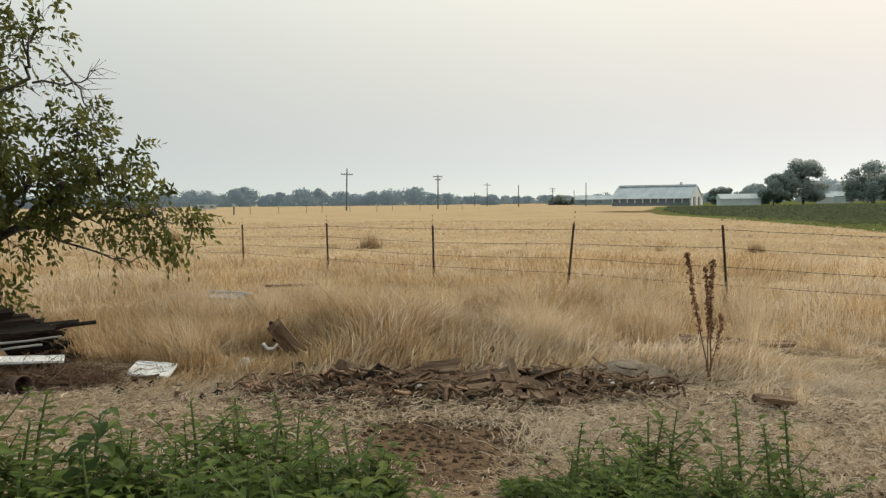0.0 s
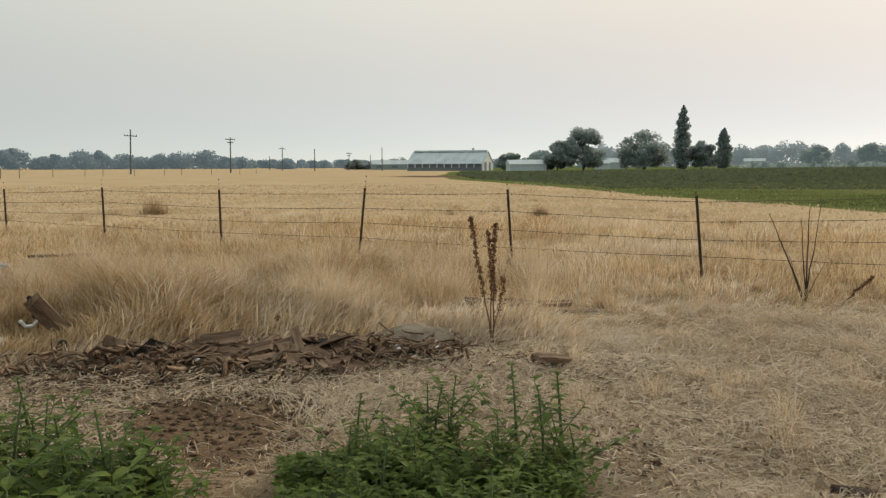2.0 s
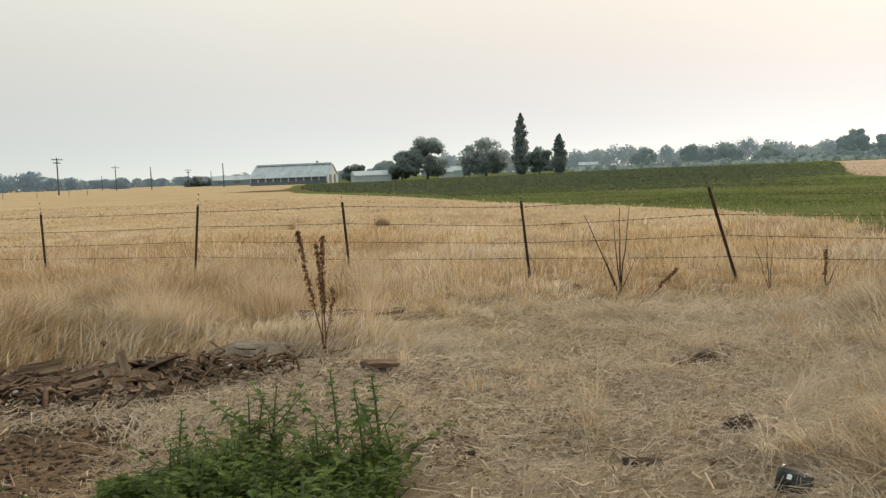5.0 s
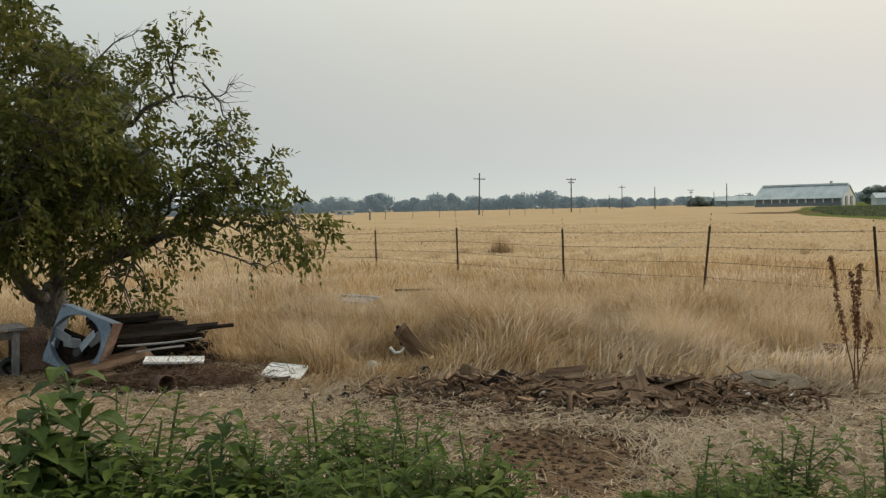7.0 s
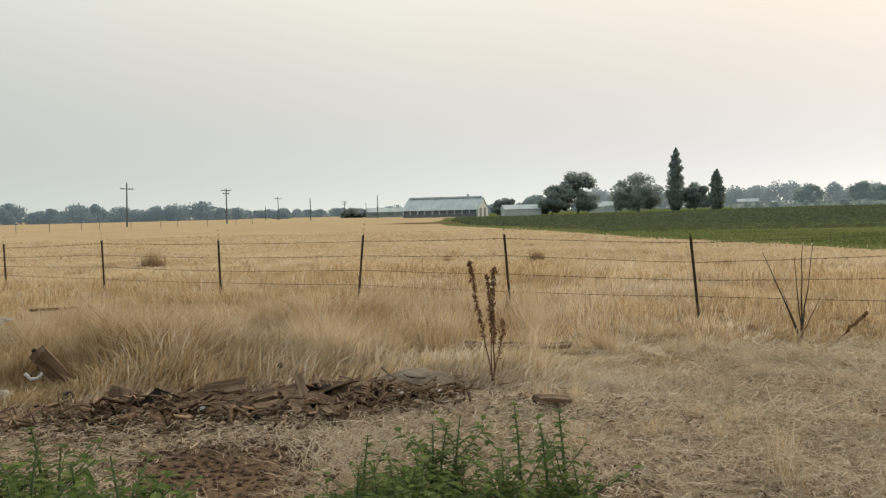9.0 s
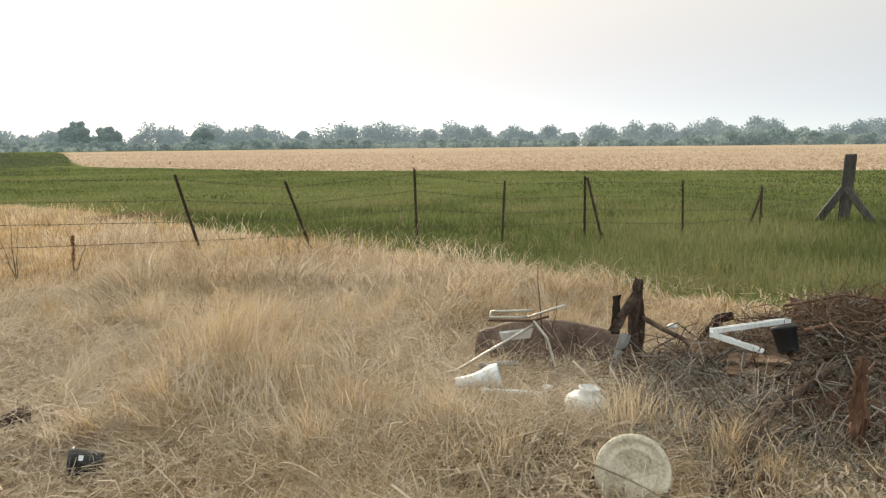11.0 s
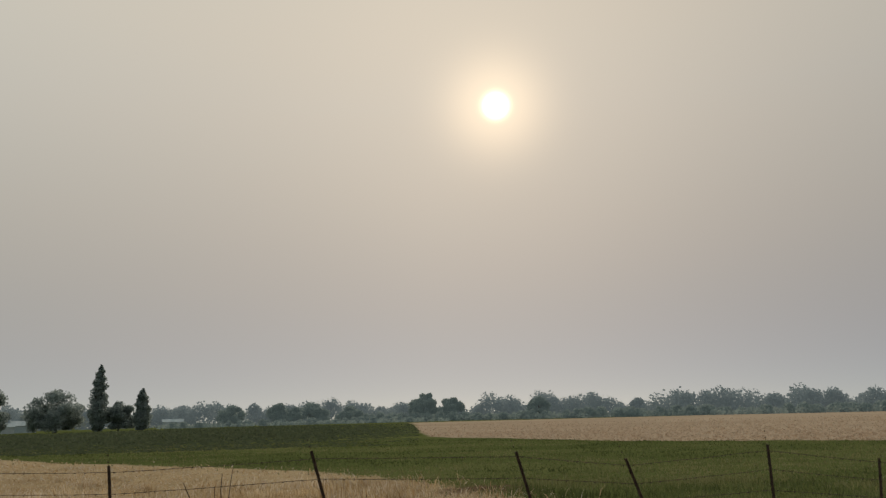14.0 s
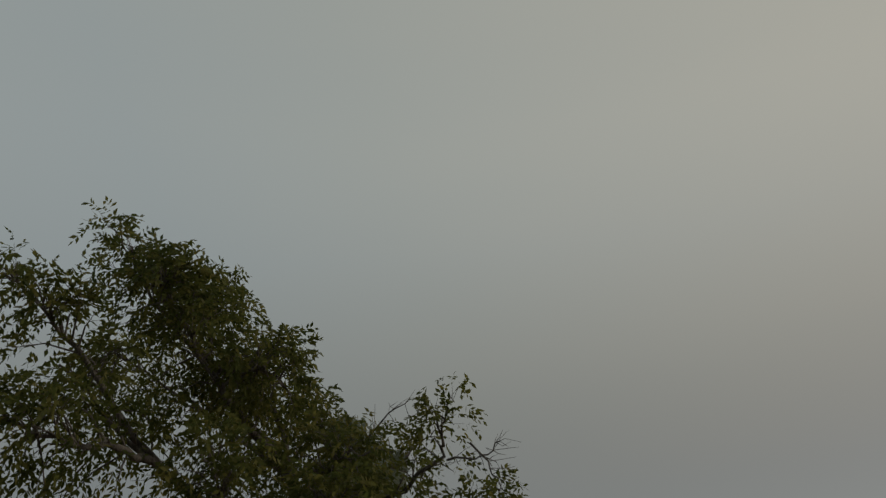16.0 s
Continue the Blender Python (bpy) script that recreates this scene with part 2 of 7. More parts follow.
# foliage lightened to paint haze onto the trees behind the walnut
M_GREYTREE = mat("hazed_foliage", [(0.13, 0.16, 0.13), (0.19, 0.225, 0.185), (0.26, 0.29, 0.24)], scale=0.3, tone=True, bump=0, rough=0.95, soft_light=0.55)

# ---- helpers for shapes ----


def mesh_from(name, verts, faces, material, tone=None):
    me = bpy.data.meshes.new(name)
    verts = np.asarray(verts, dtype=np.float32)
    me.vertices.add(len(verts))
    me.vertices.foreach_set("co", verts.ravel())
    faces = np.asarray(faces, dtype=np.int32)
    n, k = faces.shape
    me.loops.add(n * k)
    me.loops.foreach_set("vertex_index", faces.ravel())
    me.polygons.add(n)
    me.polygons.foreach_set("loop_start", np.arange(0, n * k, k, dtype=np.int32))
    me.polygons.foreach_set("loop_total", np.full(n, k, dtype=np.int32))
    if tone is not None:
        at = me.attributes.new("tone", "FLOAT", "POINT")
        at.data.foreach_set("value", np.asarray(tone, dtype=np.float32))
    me.update(calc_edges=True)
    me.materials.append(material)
    return me


def part(name, bm, material, parent=None, label="", smooth=False):
    """One bmesh as one mesh object, under its thing."""
    me = bpy.data.meshes.new(name)
    if smooth:
        for f in bm.faces:
            f.smooth = True
    bm.to_mesh(me)
    bm.free()
    me.materials.append(material)
    ob = new(name, me)
    if parent is not None:
        ob.parent = parent
    if label:
        ob["label"] = label
    return ob


def thing(name, label, category, group="", kind="", at=None):
    ob = new(name)
    ob.empty_display_size = 0.2
    if at is not None:
        ob.matrix_basis = at
    return tagged(ob, label, category, group, kind)


def lattice(ix, iy, seed):
    v = np.sin(ix * 127.1 + iy * 311.7 + seed * 74.7) * 43758.5453
    return v - np.floor(v)


def vnoise(x, y, seed=0):
    ix, iy = np.floor(x), np.floor(y)
    fx, fy = x - ix, y - iy
    fx, fy = fx * fx * (3 - 2 * fx), fy * fy * (3 - 2 * fy)
    a, b = lattice(ix, iy, seed), lattice(ix + 1, iy, seed)
    c, d = lattice(ix, iy + 1, seed), lattice(ix + 1, iy + 1, seed)
    return (a * (1 - fx) + b * fx) * (1 - fy) + (c * (1 - fx) + d * fx) * fy


def fbm(x, y, seed=0):
    return 0.55 * vnoise(x, y, seed) + 0.3 * vnoise(x * 2.1, y * 2.1, seed + 1) + 0.15 * vnoise(x * 4.3, y * 4.3, seed + 2)


def smooth(a, b, v):
    t = np.clip((v - a) / (b - a), 0, 1)
    return t * t * (3 - 2 * t)


# edge of the green field and of the pale strip beyond it: x at each y
GREEN_Y = [-60, -20, -2.5, 0.4, 4, 8.4, 15, 22, 30, 39, 61, 99, 141, 200, 400]
GREEN_X = [3, 5.5, 7.9, 8.9, 11.9, 14.0, 18.0, 20.5, 21.3, 21.0, 23.5, 25.0, 33.5, 50, 110]
STRIP_Y = [-200, -40, 4, 27, 54, 80, 153, 154, 400]
STRIP_X = [70, 58, 53.4, 53.0, 64, 92, 173, 900, 900]


def green_side(x, y):
    return x - np.interp(y, GREEN_Y, GREEN_X)


def strip_side(x, y):
    return x - np.interp(y, STRIP_Y, STRIP_X)


def height(x, y):
    x, y = np.asarray(x, float), np.asarray(y, float)
    d = np.hypot(x, y)
    b = np.degrees(np.arctan2(x, y))
    rise = 1.1 * smooth(50, 260, d) * smooth(12, 50, b) * (1 - smooth(130, 170, b))
    rise = rise + 0.1 * smooth(60, 150, d) * smooth(24, 36, b) * (1 - smooth(38, 50, b)) * (1 - smooth(190, 280, d))
    bumps = (fbm(x * 1.1, y * 1.1, 3) - 0.5) * 0.10 * smooth(1.5, 4, d) * (1 - smooth(60, 200, d))
    # low banks of earth: under the boards, under the brush heap, and the dug-up heap
    bumps = bumps + 0.055 * np.exp(-((x + 0.1) / 1.7) ** 2 - ((y - 7.12) / 0.5) ** 2)
    bumps = bumps + 0.36 * np.exp(-((x - 5.75) / 0.8) ** 2 - ((y + 0.95) / 0.85) ** 2)
    bumps = bumps + 0.11 * np.exp(-((x - 4.0) / 0.4) ** 2 - ((y - 0.85) / 0.45) ** 2)
    bumps = bumps + 0.06 * np.exp(-((x - 1.58) / 0.42) ** 2 - ((y - 7.55) / 0.3) ** 2)
    return rise + bumps


def soil_mask(x, y):
    def spot_of(cx, cy, rx, ry, a):
        return a * np.exp(-((x - cx) / rx) ** 2 - ((y - cy) / ry) ** 2)

    s = spot_of(-0.1, 7.0, 1.7, 0.45, 1.0)
    for q in (spot_of(-0.1, 5.4, 0.7, 0.95, 1.4), spot_of(-0.5, 6.3, 2.0, 0.6, 0.72), spot_of(3.45, 4.65, 0.35, 0.25, 0.75), spot_of(4.8, 5.2, 0.4, 0.25, 0.8), spot_of(3.6, 3.9, 0.3, 0.15, 0.6), spot_of(3.2, 8.7, 0.7, 0.3, 0.7), spot_of(1.9, 4.3, 0.5, 0.35, 0.7), spot_of(-4.3, 7.75, 0.6, 0.4, 0.8), spot_of(3.9, 0.75, 0.4, 0.4, 0.7), spot_of(5.3, -0.9, 0.9, 0.9, 0.9), spot_of(5.3, 0.0, 0.6, 0.5, 0.9), spot_of(4.9, -0.25, 0.35, 0.35, 0.8), spot_of(4.35, -1.15, 0.6, 0.5, 0.85),
              spot_of(17.2, 13.0, 2.3, 1.5, 0.8), spot_of(30, 128, 9, 14, 0.9)):
        s = np.maximum(s, q)
    return np.clip(s * (0.45 + 1.0 * fbm(x * 1.7, y * 1.7, 9)), 0, 1)


def ground():
    rings = [0.0] + [0.6 * 1.0425 ** i for i in range(208)]
    seg = 400
    ang = np.linspace(0, 2 * np.pi, seg, endpoint=False)
    r = np.array(rings[1:])
    x = np.concatenate([[0], np.outer(r, np.sin(ang)).ravel()])
    y = np.concatenate([[0], np.outer(r, np.cos(ang)).ravel()])
    z = height(x, y)
    i = np.arange(len(r) - 1)[:, None] * seg + 1
    j = np.arange(seg)[None]
    k = (j + 1) % seg
    quads = np.stack([i + j, i + k, i + seg + k, i + seg + j], -1).reshape(-1, 4)[:, ::-1]
    tris = np.stack([np.zeros(seg, int), 1 + (np.arange(seg) + 1) % seg, 1 + np.arange(seg)], -1)[:, ::-1]
    ma = bpy.data.materials.new("field_ground")
    ma.use_nodes = True
    nt = ma.node_tree
    N, L = nt.nodes.new, nt.links.new
    bs = nt.nodes["Principled BSDF"]
    bs.inputs["Roughness"].default_value = 1.0
    bs.inputs["Specular IOR Level"].default_value = 0.0
    co = N("ShaderNodeTexCoord")

    def noise_at(s, detail=5, stretch=(1, 1, 1)):
        mp = N("ShaderNodeMapping")
        mp.inputs["Scale"].default_value = stretch
        L(co.outputs["Object"], mp.inputs[0])
        n = N("ShaderNodeTexNoise")
        n.inputs["Scale"].default_value, n.inputs["Detail"].default_value = s, detail
        L(mp.outputs[0], n.inputs["Vector"])
        return n.outputs[0]

    def m(op, a, b):
        n = N("ShaderNodeMath")
        n.operation = op
        for q, v in enumerate((a, b)):
            if isinstance(v, (int, float)):
                n.inputs[q].default_value = v
            else:
                L(v, n.inputs[q])
        return n.outputs[0]

    def ramp(f, cols):
        rp = N("ShaderNodeValToRGB")
        e = rp.color_ramp.elements
        while len(e) < len(cols):
            e.new(0.5)
        for q, c in enumerate(cols):
            e[q].position, e[q].color = 0.2 + 0.6 * q / (len(cols) - 1), (*c, 1)
        L(f, rp.inputs[0])
        return rp.outputs[0]

    def mix(f, a, b):
        n = N("ShaderNodeMix")
        n.data_type = "RGBA"
        L(f, n.inputs[0])
        L(a, n.inputs[6])
        L(b, n.inputs[7])
        return n.outputs[2]

    def zone(name, amount, sharp=4.0):
        at = N("ShaderNodeAttribute")
        at.attribute_name = name
        v = m("ADD", m("SUBTRACT", at.outputs["Fac"], 0.5), m("MULTIPLY", m("SUBTRACT", noise_at(amount), 0.5), 0.7))
        n = N("ShaderNodeMath")
        n.operation, n.use_clamp = "MULTIPLY_ADD", True
        L(v, n.inputs[0])
        n.inputs[1].default_value, n.inputs[2].default_value = sharp, 0.5
        return n.outputs[0]

    grain = m("ADD", m("MULTIPLY", noise_at(30, 6), 0.5), m("MULTIPLY", noise_at(0.12, 6, (1, 2.2, 1)), 0.5))
    dry = ramp(grain, [(0.23, 0.16, 0.092), (0.45, 0.338, 0.205), (0.57, 0.45, 0.30)])
    green = ramp(m("ADD", m("MULTIPLY", noise_at(25, 5), 0.4), m("MULTIPLY", noise_at(0.09, 6), 0.6)), [(0.062, 0.08, 0.026), (0.112, 0.132, 0.046), (0.19, 0.185, 0.08)])
    strip = ramp(m("ADD", m("MULTIPLY", noise_at(2.0, 6), 0.4), m("MULTIPLY", noise_at(0.06, 6, (1, 0.4, 1)), 0.6)), [(0.35, 0.255, 0.175), (0.45, 0.345, 0.25), (0.53, 0.42, 0.315)])
    soil = ramp(m("ADD", m("MULTIPLY", noise_at(40, 6), 0.5), m("MULTIPLY", noise_at(3, 5), 0.5)), [(0.07, 0.046, 0.03), (0.135, 0.092, 0.06), (0.28, 0.20, 0.125)])
    # near thatch, its colour darkened for the shade between blades
    thatch_shade = ramp(m("ADD", m("MULTIPLY", noise_at(45, 5), 0.5), m("MULTIPLY", noise_at(2.2, 5), 0.5)), [(0.13, 0.095, 0.064), (0.29, 0.22, 0.15), (0.50, 0.40, 0.28)])
    dry = mix(zone("thatch_shade", 2.4, 1.6), dry, thatch_shade)
    col = mix(zone("green", 0.3), dry, green)
    col = mix(zone("strip", 0.15), col, strip)
    col = mix(zone("soil", 6.0, 2.5), col, soil)
    L(col, bs.inputs["Base Color"])
    b = N("ShaderNodeBump")
    b.inputs["Strength"].default_value, b.inputs["Distance"].default_value = 0.9, 0.04
    L(noise_at(22, 8), b.inputs["Height"])
    L(b.outputs[0], bs.inputs["Normal"])
    me = bpy.data.meshes.new("ground")
    me.from_pydata(np.stack([x, y, z], -1).tolist(), [], tris.tolist() + quads.tolist())
    for name, v in (("green", smooth(-1.5, 1.5, green_side(x, y))), ("strip", smooth(-3, 3, strip_side(x, y))), ("soil", soil_mask(x, y)), ("thatch_shade", 0.75 * (1 - smooth(11, 24, np.hypot(x, y))))):
        me.attributes.new(name, "FLOAT", "POINT").data.foreach_set("value", v.astype(np.float32))
    for p in me.polygons:
        p.use_smooth = True
    me.materials.append(ma)
    tagged(new("ground", me), "dry straw-coloured pasture with bare soil patches and a green field", "ground", kind="structure")


ground()

# ---- grass ----
rng = np.random.default_rng(7)


def blades(name, x, y, h, w, lean, way, tone, material, label, dip=0.0):
    """Bent blades of grass, rooted on the ground."""
    n = len(x)
    z = height(x, y) - 0.015
    face = way + np.pi / 2 + rng.normal(0, 0.7, n)
    sx, sy = np.cos(face) * w / 2, np.sin(face) * w / 2
    lx, ly = np.cos(way) * lean, np.sin(way) * lean
    v = np.empty((n, 5, 3))
    v[:, 0] = np.stack([x - sx, y - sy, z], -1)
    v[:, 1] = np.stack([x + sx, y + sy, z], -1)
    mx, my, mz = x + lx * 0.38, y + ly * 0.38, z + h * (0.68 + dip)
    v[:, 2] = np.stack([mx + sx * 0.8, my + sy * 0.8, mz], -1)
    v[:, 3] = np.stack([mx - sx * 0.8, my - sy * 0.8, mz], -1)
    v[:, 4] = np.stack([x + lx, y + ly, z + h], -1)
    base = np.arange(n)[:, None] * 5
    f = np.concatenate([base + [0, 1, 2], base + [0, 2, 3], base + [3, 2, 4]])
    me = mesh_from(name, v.reshape(-1, 3), f, material, np.repeat(tone, 5))
    return tagged(new(name, me), label, "grass", kind="stuff")


def scatter(n, d0, d1, b0, b1, power=0.0):
    """Points in a sector round the eye; power 0: thinning with distance, 1: even on the ground."""
    u = rng.random(n)
    d = d0 * (d1 / d0) ** u if power == 0 else np.sqrt(d0 ** 2 + u * (d1 ** 2 - d0 ** 2))
    b = np.radians(b0 + rng.random(n) * (b1 - b0))
    return d * np.sin(b), d * np.cos(b)


def bump_at(x, y, cx, cy, rx, ry):
    return np.exp(-((x - cx) / rx) ** 2 - ((y - cy) / ry) ** 2)


def tallness(x, y):
    """How tall the dry grass stands, in metres."""
    d, b = np.hypot(x, y), np.degrees(np.arctan2(x, y))
    n = fbm(x * 0.9, y * 0.9, 21)
    t = 0.07 + 0.24 * n * n * 2
    t = t + 0.11 * smooth(7.8, 9.0, d) * (1 - smooth(12.0, 13.5, d)) * (1 - smooth(14, 24, b)) * (0.4 + n)
    t = t + 0.10 * smooth(50, 58, b) * smooth(6.5, 8.5, d) * (1 - smooth(11.5, 13, d)) * (0.4 + n)
    t = t + 0.12 * bump_at(x, y, 5.0, 3.1, 0.6, 0.5) + 0.08 * bump_at(x, y, 4.2, 1.6, 1.2, 1.2)
    t = t + 0.25 * bump_at(x, y, -0.8, 9.6, 0.9, 0.7)
    flat = (1 - smooth(7.0, 8.2, d)) * (1 - 0.55 * smooth(48, 56, b))
    flat = np.maximum(flat, 0.85 * smooth(18, 24, b) * (1 - smooth(47, 54, b)) * (1 - smooth(9.0, 11.5, d)))
    flat = np.maximum(flat, bump_at(x, y, -4.3, 7.5, 1.7, 1.0) > 0.35)
    t = t * (1 - 0.72 * flat) * (1 - 0.6 * smooth(80, 88, b) * (b < 125))
    t = t * (1 - 0.75 * bump_at(x, y, -1.75, 8.35, 0.6, 0.45)) * (1 - 0.75 * bump_at(x, y, 5.35, 0.95, 0.5, 0.6)) * (1 - 0.95 * bump_at(x, y, -2.8, 7.6, 0.7, 0.55)) * (1 - 0.75 * bump_at(x, y, 3.0, 8.6, 0.7, 0.5)) * (1 - 0.9 * bump_at(x, y, 1.58, 7.3, 0.55, 0.45)) * (1 - 0.75 * bump_at(x, y, -3.8, 12.9, 0.8, 0.8)) * (1 - 0.6 * bump_at(x, y, 4.8, 1.2, 0.35, 0.45))
    return t, flat


def dry_grass():
    for name, n, d0, d1, wide, b0, b1 in (("near_dry_grass", 300000, 2.6, 9.5, 0.005, -64, 122), ("middle_dry_grass", 190000, 9.0, 24, 0.0095, -64, 122), ("far_dry_grass", 70000, 23, 75, 0.035, -45, 62),
                                  ("dry_grass_behind", 30000, 2.0, 12, 0.008, 122, 296)):
        x, y = scatter(n, d0, d1, b0, b1)
        t, flat = tallness(x, y)
        clump = fbm(x * 2.3, y * 2.3, 31)
        ok = (green_side(x, y) < rng.normal(-0.4, 0.8, n)) & (soil_mask(x, y) < 0.25 + 0.65 * rng.random(n)) & (rng.random(n) < (0.35 + 1.2 * clump) * (1 - 0.4 * smooth(46, 56, np.degrees(np.arctan2(x, y)))))
        x, y, t, flat, clump = x[ok], y[ok], t[ok], flat[ok], clump[ok]
        n = len(x)
        h = t * (0.45 + 0.75 * rng.random(n)) * (0.6 + 0.8 * clump)
        east = smooth(46, 54, np.degrees(np.arctan2(x, y)))
        swirl = vnoise(x * 0.55, y * 0.55, 41) * 9 + rng.normal(0, 0.8, n) * (1 + 0.9 * east)
        lean = h * np.abs(rng.normal(0.7, 0.45, n) + 0.45 * east) + flat * (0.06 + 0.24 * rng.random(n))
        h = h * (1 - 0.35 * flat)
        big = fbm(x * 0.28, y * 0.28, 51)
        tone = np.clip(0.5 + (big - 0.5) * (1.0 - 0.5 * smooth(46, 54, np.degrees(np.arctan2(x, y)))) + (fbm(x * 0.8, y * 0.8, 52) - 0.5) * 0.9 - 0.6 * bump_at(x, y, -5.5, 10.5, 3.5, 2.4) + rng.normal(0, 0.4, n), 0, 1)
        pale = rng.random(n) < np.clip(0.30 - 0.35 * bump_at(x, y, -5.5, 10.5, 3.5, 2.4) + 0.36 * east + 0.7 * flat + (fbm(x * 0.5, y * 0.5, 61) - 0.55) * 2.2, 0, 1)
        if d0 > 20:
            pale = rng.random(n) < 0.4
            h, lean, tone = h * 0.42, lean * 1.3, 0.5 + (tone - 0.5) * 0.5
        d = np.hypot(x, y)
        w = np.maximum(wide, d * wide / (d0 * 1.3)) * (0.6 + 0.8 * rng.random(n))
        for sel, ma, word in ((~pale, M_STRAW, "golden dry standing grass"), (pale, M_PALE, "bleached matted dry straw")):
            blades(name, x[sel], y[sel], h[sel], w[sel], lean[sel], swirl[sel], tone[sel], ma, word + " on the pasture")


def green_field():
    for name, n, d0, d1, wide in (("green_field_grass", 80000, 9.0, 24, 0.012), ("far_green_grass", 80000, 22, 75, 0.035)):
        x, y = scatter(n, d0, d1, 12, 122)
        g = green_side(x, y)
        ok = (g > rng.normal(0.2, 0.8, n)) & (strip_side(x, y) < 0) & (soil_mask(x, y) < 0.3 + 0.6 * rng.random(n))
        x, y, g = x[ok], y[ok], g[ok]
        n = len(x)
        near = bump_at(x, y, 13.5, -2.0, 4.0, 3.5)
        h = (0.07 + 0.12 * fbm(x * 0.8, y * 0.8, 71) + 0.12 * near) * (0.6 if d0 > 20 else 1) * (0.5 + 0.8 * rng.random(n))
        tone = np.clip(0.45 + (fbm(x * 0.2, y * 0.2, 81) - 0.5) * 2.0 + (fbm(x * 0.9, y * 0.9, 82) - 0.5) * 0.8 + rng.normal(0, 0.2, n), 0, 1)
        d = np.hypot(x, y)
        blades(name, x, y, h, np.maximum(wide, d * wide / (d0 * 1.4)), h * np.abs(rng.normal(0.4, 0.3, n)), rng.random(n) * 6.3, tone, M_GRASS, "green irrigated grass of the neighbouring field")
    # tall dark growth in the field before the farm
    n = 26000
    x, y = scatter(n, 60, 210, 13, 49)
    ok = (green_side(x, y) > 3) & (strip_side(x, y) < 0)
    x, y = x[ok], y[ok]
    n = len(x)
    h = (0.10 + 0.25 * rng.random(n)) * (0.3 + smooth(70, 120, np.hypot(x, y))) * (1 - 0.7 * smooth(38, 48.5, np.degrees(np.arctan2(x, y))))
    blades("tall_green_crop", x, y, h, 0.25 + 0.25 * rng.random(n), h * 0.3, rng.random(n) * 6.3, np.clip(rng.normal(0.25, 0.2, n), 0, 1), M_CROP, "tall dark green crop in the far field")
    # pale stubble of the strip beyond
    n = 30000
    x, y = scatter(n, 50, 180, 44, 122)
    ok = strip_side(x, y) > 0
    x, y = x[ok], y[ok]
    n = len(x)
    h = 0.05 + 0.09 * rng.random(n)
    blades("pale_dry_strip", x, y, h, 0.12 + 0.15 * rng.random(n), h * 0.5, rng.random(n) * 6.3, np.clip(rng.normal(0.5, 0.2, n), 0, 1), M_STRIP, "pale dry grass strip beyond the green field")


def tussocks():
    """Loose clumps of tall wispy grass that lean outwards from their middle."""
    spots = [(4.4, 0.38, 0.36, 0.22, 260), (4.15, -0.12, 0.30, 0.2, 220), (4.1, -0.75, 0.2, 0.3, 300), (4.3, -1.2, 0.2, 0.3, 300), (4.2, 1.3, 0.3, 0.35, 420), (3.8, 1.9, 0.28, 0.3, 350), (4.7, 1.05, 0.24, 0.3, 300), (3.75, 0.9, 0.24, 0.3, 260), (3.9, -0.3, 0.22, 0.3, 280), (5.0, 3.15, 0.62, 0.42, 900), (4.6, 2.6, 0.4, 0.4, 500), (-0.9, 9.5, 0.68, 0.5, 900), (-0.3, 9.2, 0.5, 0.4, 600), (-2.4, 8.9, 0.42, 0.4, 500), (4.3, 1.9, 0.34, 0.4, 500), (4.35, 0.1, 0.26, 0.2, 130)]
    r = random.Random(55)
    for _ in range(95):
        b, d = r.uniform(-20, 20), r.uniform(8.6, 13.5)
        spots.append((d * math.sin(radians(b)), d * math.cos(radians(b)), r.uniform(0.3, 0.62), r.uniform(0.15, 0.45), 170))
    for _ in range(60):
        b, d = r.uniform(50, 86), r.uniform(6.3, 12)
        spots.append((d * math.sin(radians(b)), d * math.cos(radians(b)), r.uniform(0.2, 0.46), r.uniform(0.15, 0.4), 150))
    for _ in range(55):
        b, d = r.uniform(20, 62), r.uniform(4.6, 11)
        spots.append((d * math.sin(radians(b)), d * math.cos(radians(b)), r.uniform(0.12, 0.26), r.uniform(0.1, 0.3), 110))
    for _ in range(110):
        b, d = r.uniform(-25, 52), r.uniform(13, 32)
        spots.append((d * math.sin(radians(b)), d * math.cos(radians(b)), r.uniform(0.14, 0.3), r.uniform(0.3, 0.8), 120))
    cols = []
    for cx, cy, h, w, n in spots:
        if green_side(cx, cy) > -0.6 or math.hypot(cx + 1.75, cy - 8.3) < 0.75 or math.hypot(cx - 5.4, cy - 1.0) < 0.8 or (h < 0.2 and soil_mask(np.array(cx), np.array(cy)) > 0.3):
            continue
        a, q = rng.uniform(0, 2 * np.pi, n), np.abs(rng.normal(0, 0.5, n))
        d = math.hypot(cx, cy)
        hh = h * (0.55 + 0.6 * rng.random(n))
        lean = hh * (0.2 + 0.75 * q + 0.45 * rng.random(n) ** 2)
        bend = math.sin(cx * 1.3 + cy) * 2
        cols.append(np.stack([cx + np.cos(a) * w * q, cy + np.sin(a) * w * q, hh, np.full(n, max(0.0028, d * 0.00045)) * (0.7 + 0.6 * rng.random(n)), lean,
                              np.where(rng.random(n) < 0.35, bend, a) + rng.normal(0, 0.8, n), np.clip(rng.normal(0.6 + 0.25 * math.sin(cx * 3 + cy * 2), 0.2, n), 0, 1)], -1))
    c = np.concatenate(cols)
    pale = rng.random(len(c)) < 0.4
    for sel, ma in ((pale, M_PALE), (~pale, M_STRAW)):
        blades("grass_tussocks", *c[sel].T, ma, "wispy tall tussocks of dry grass")


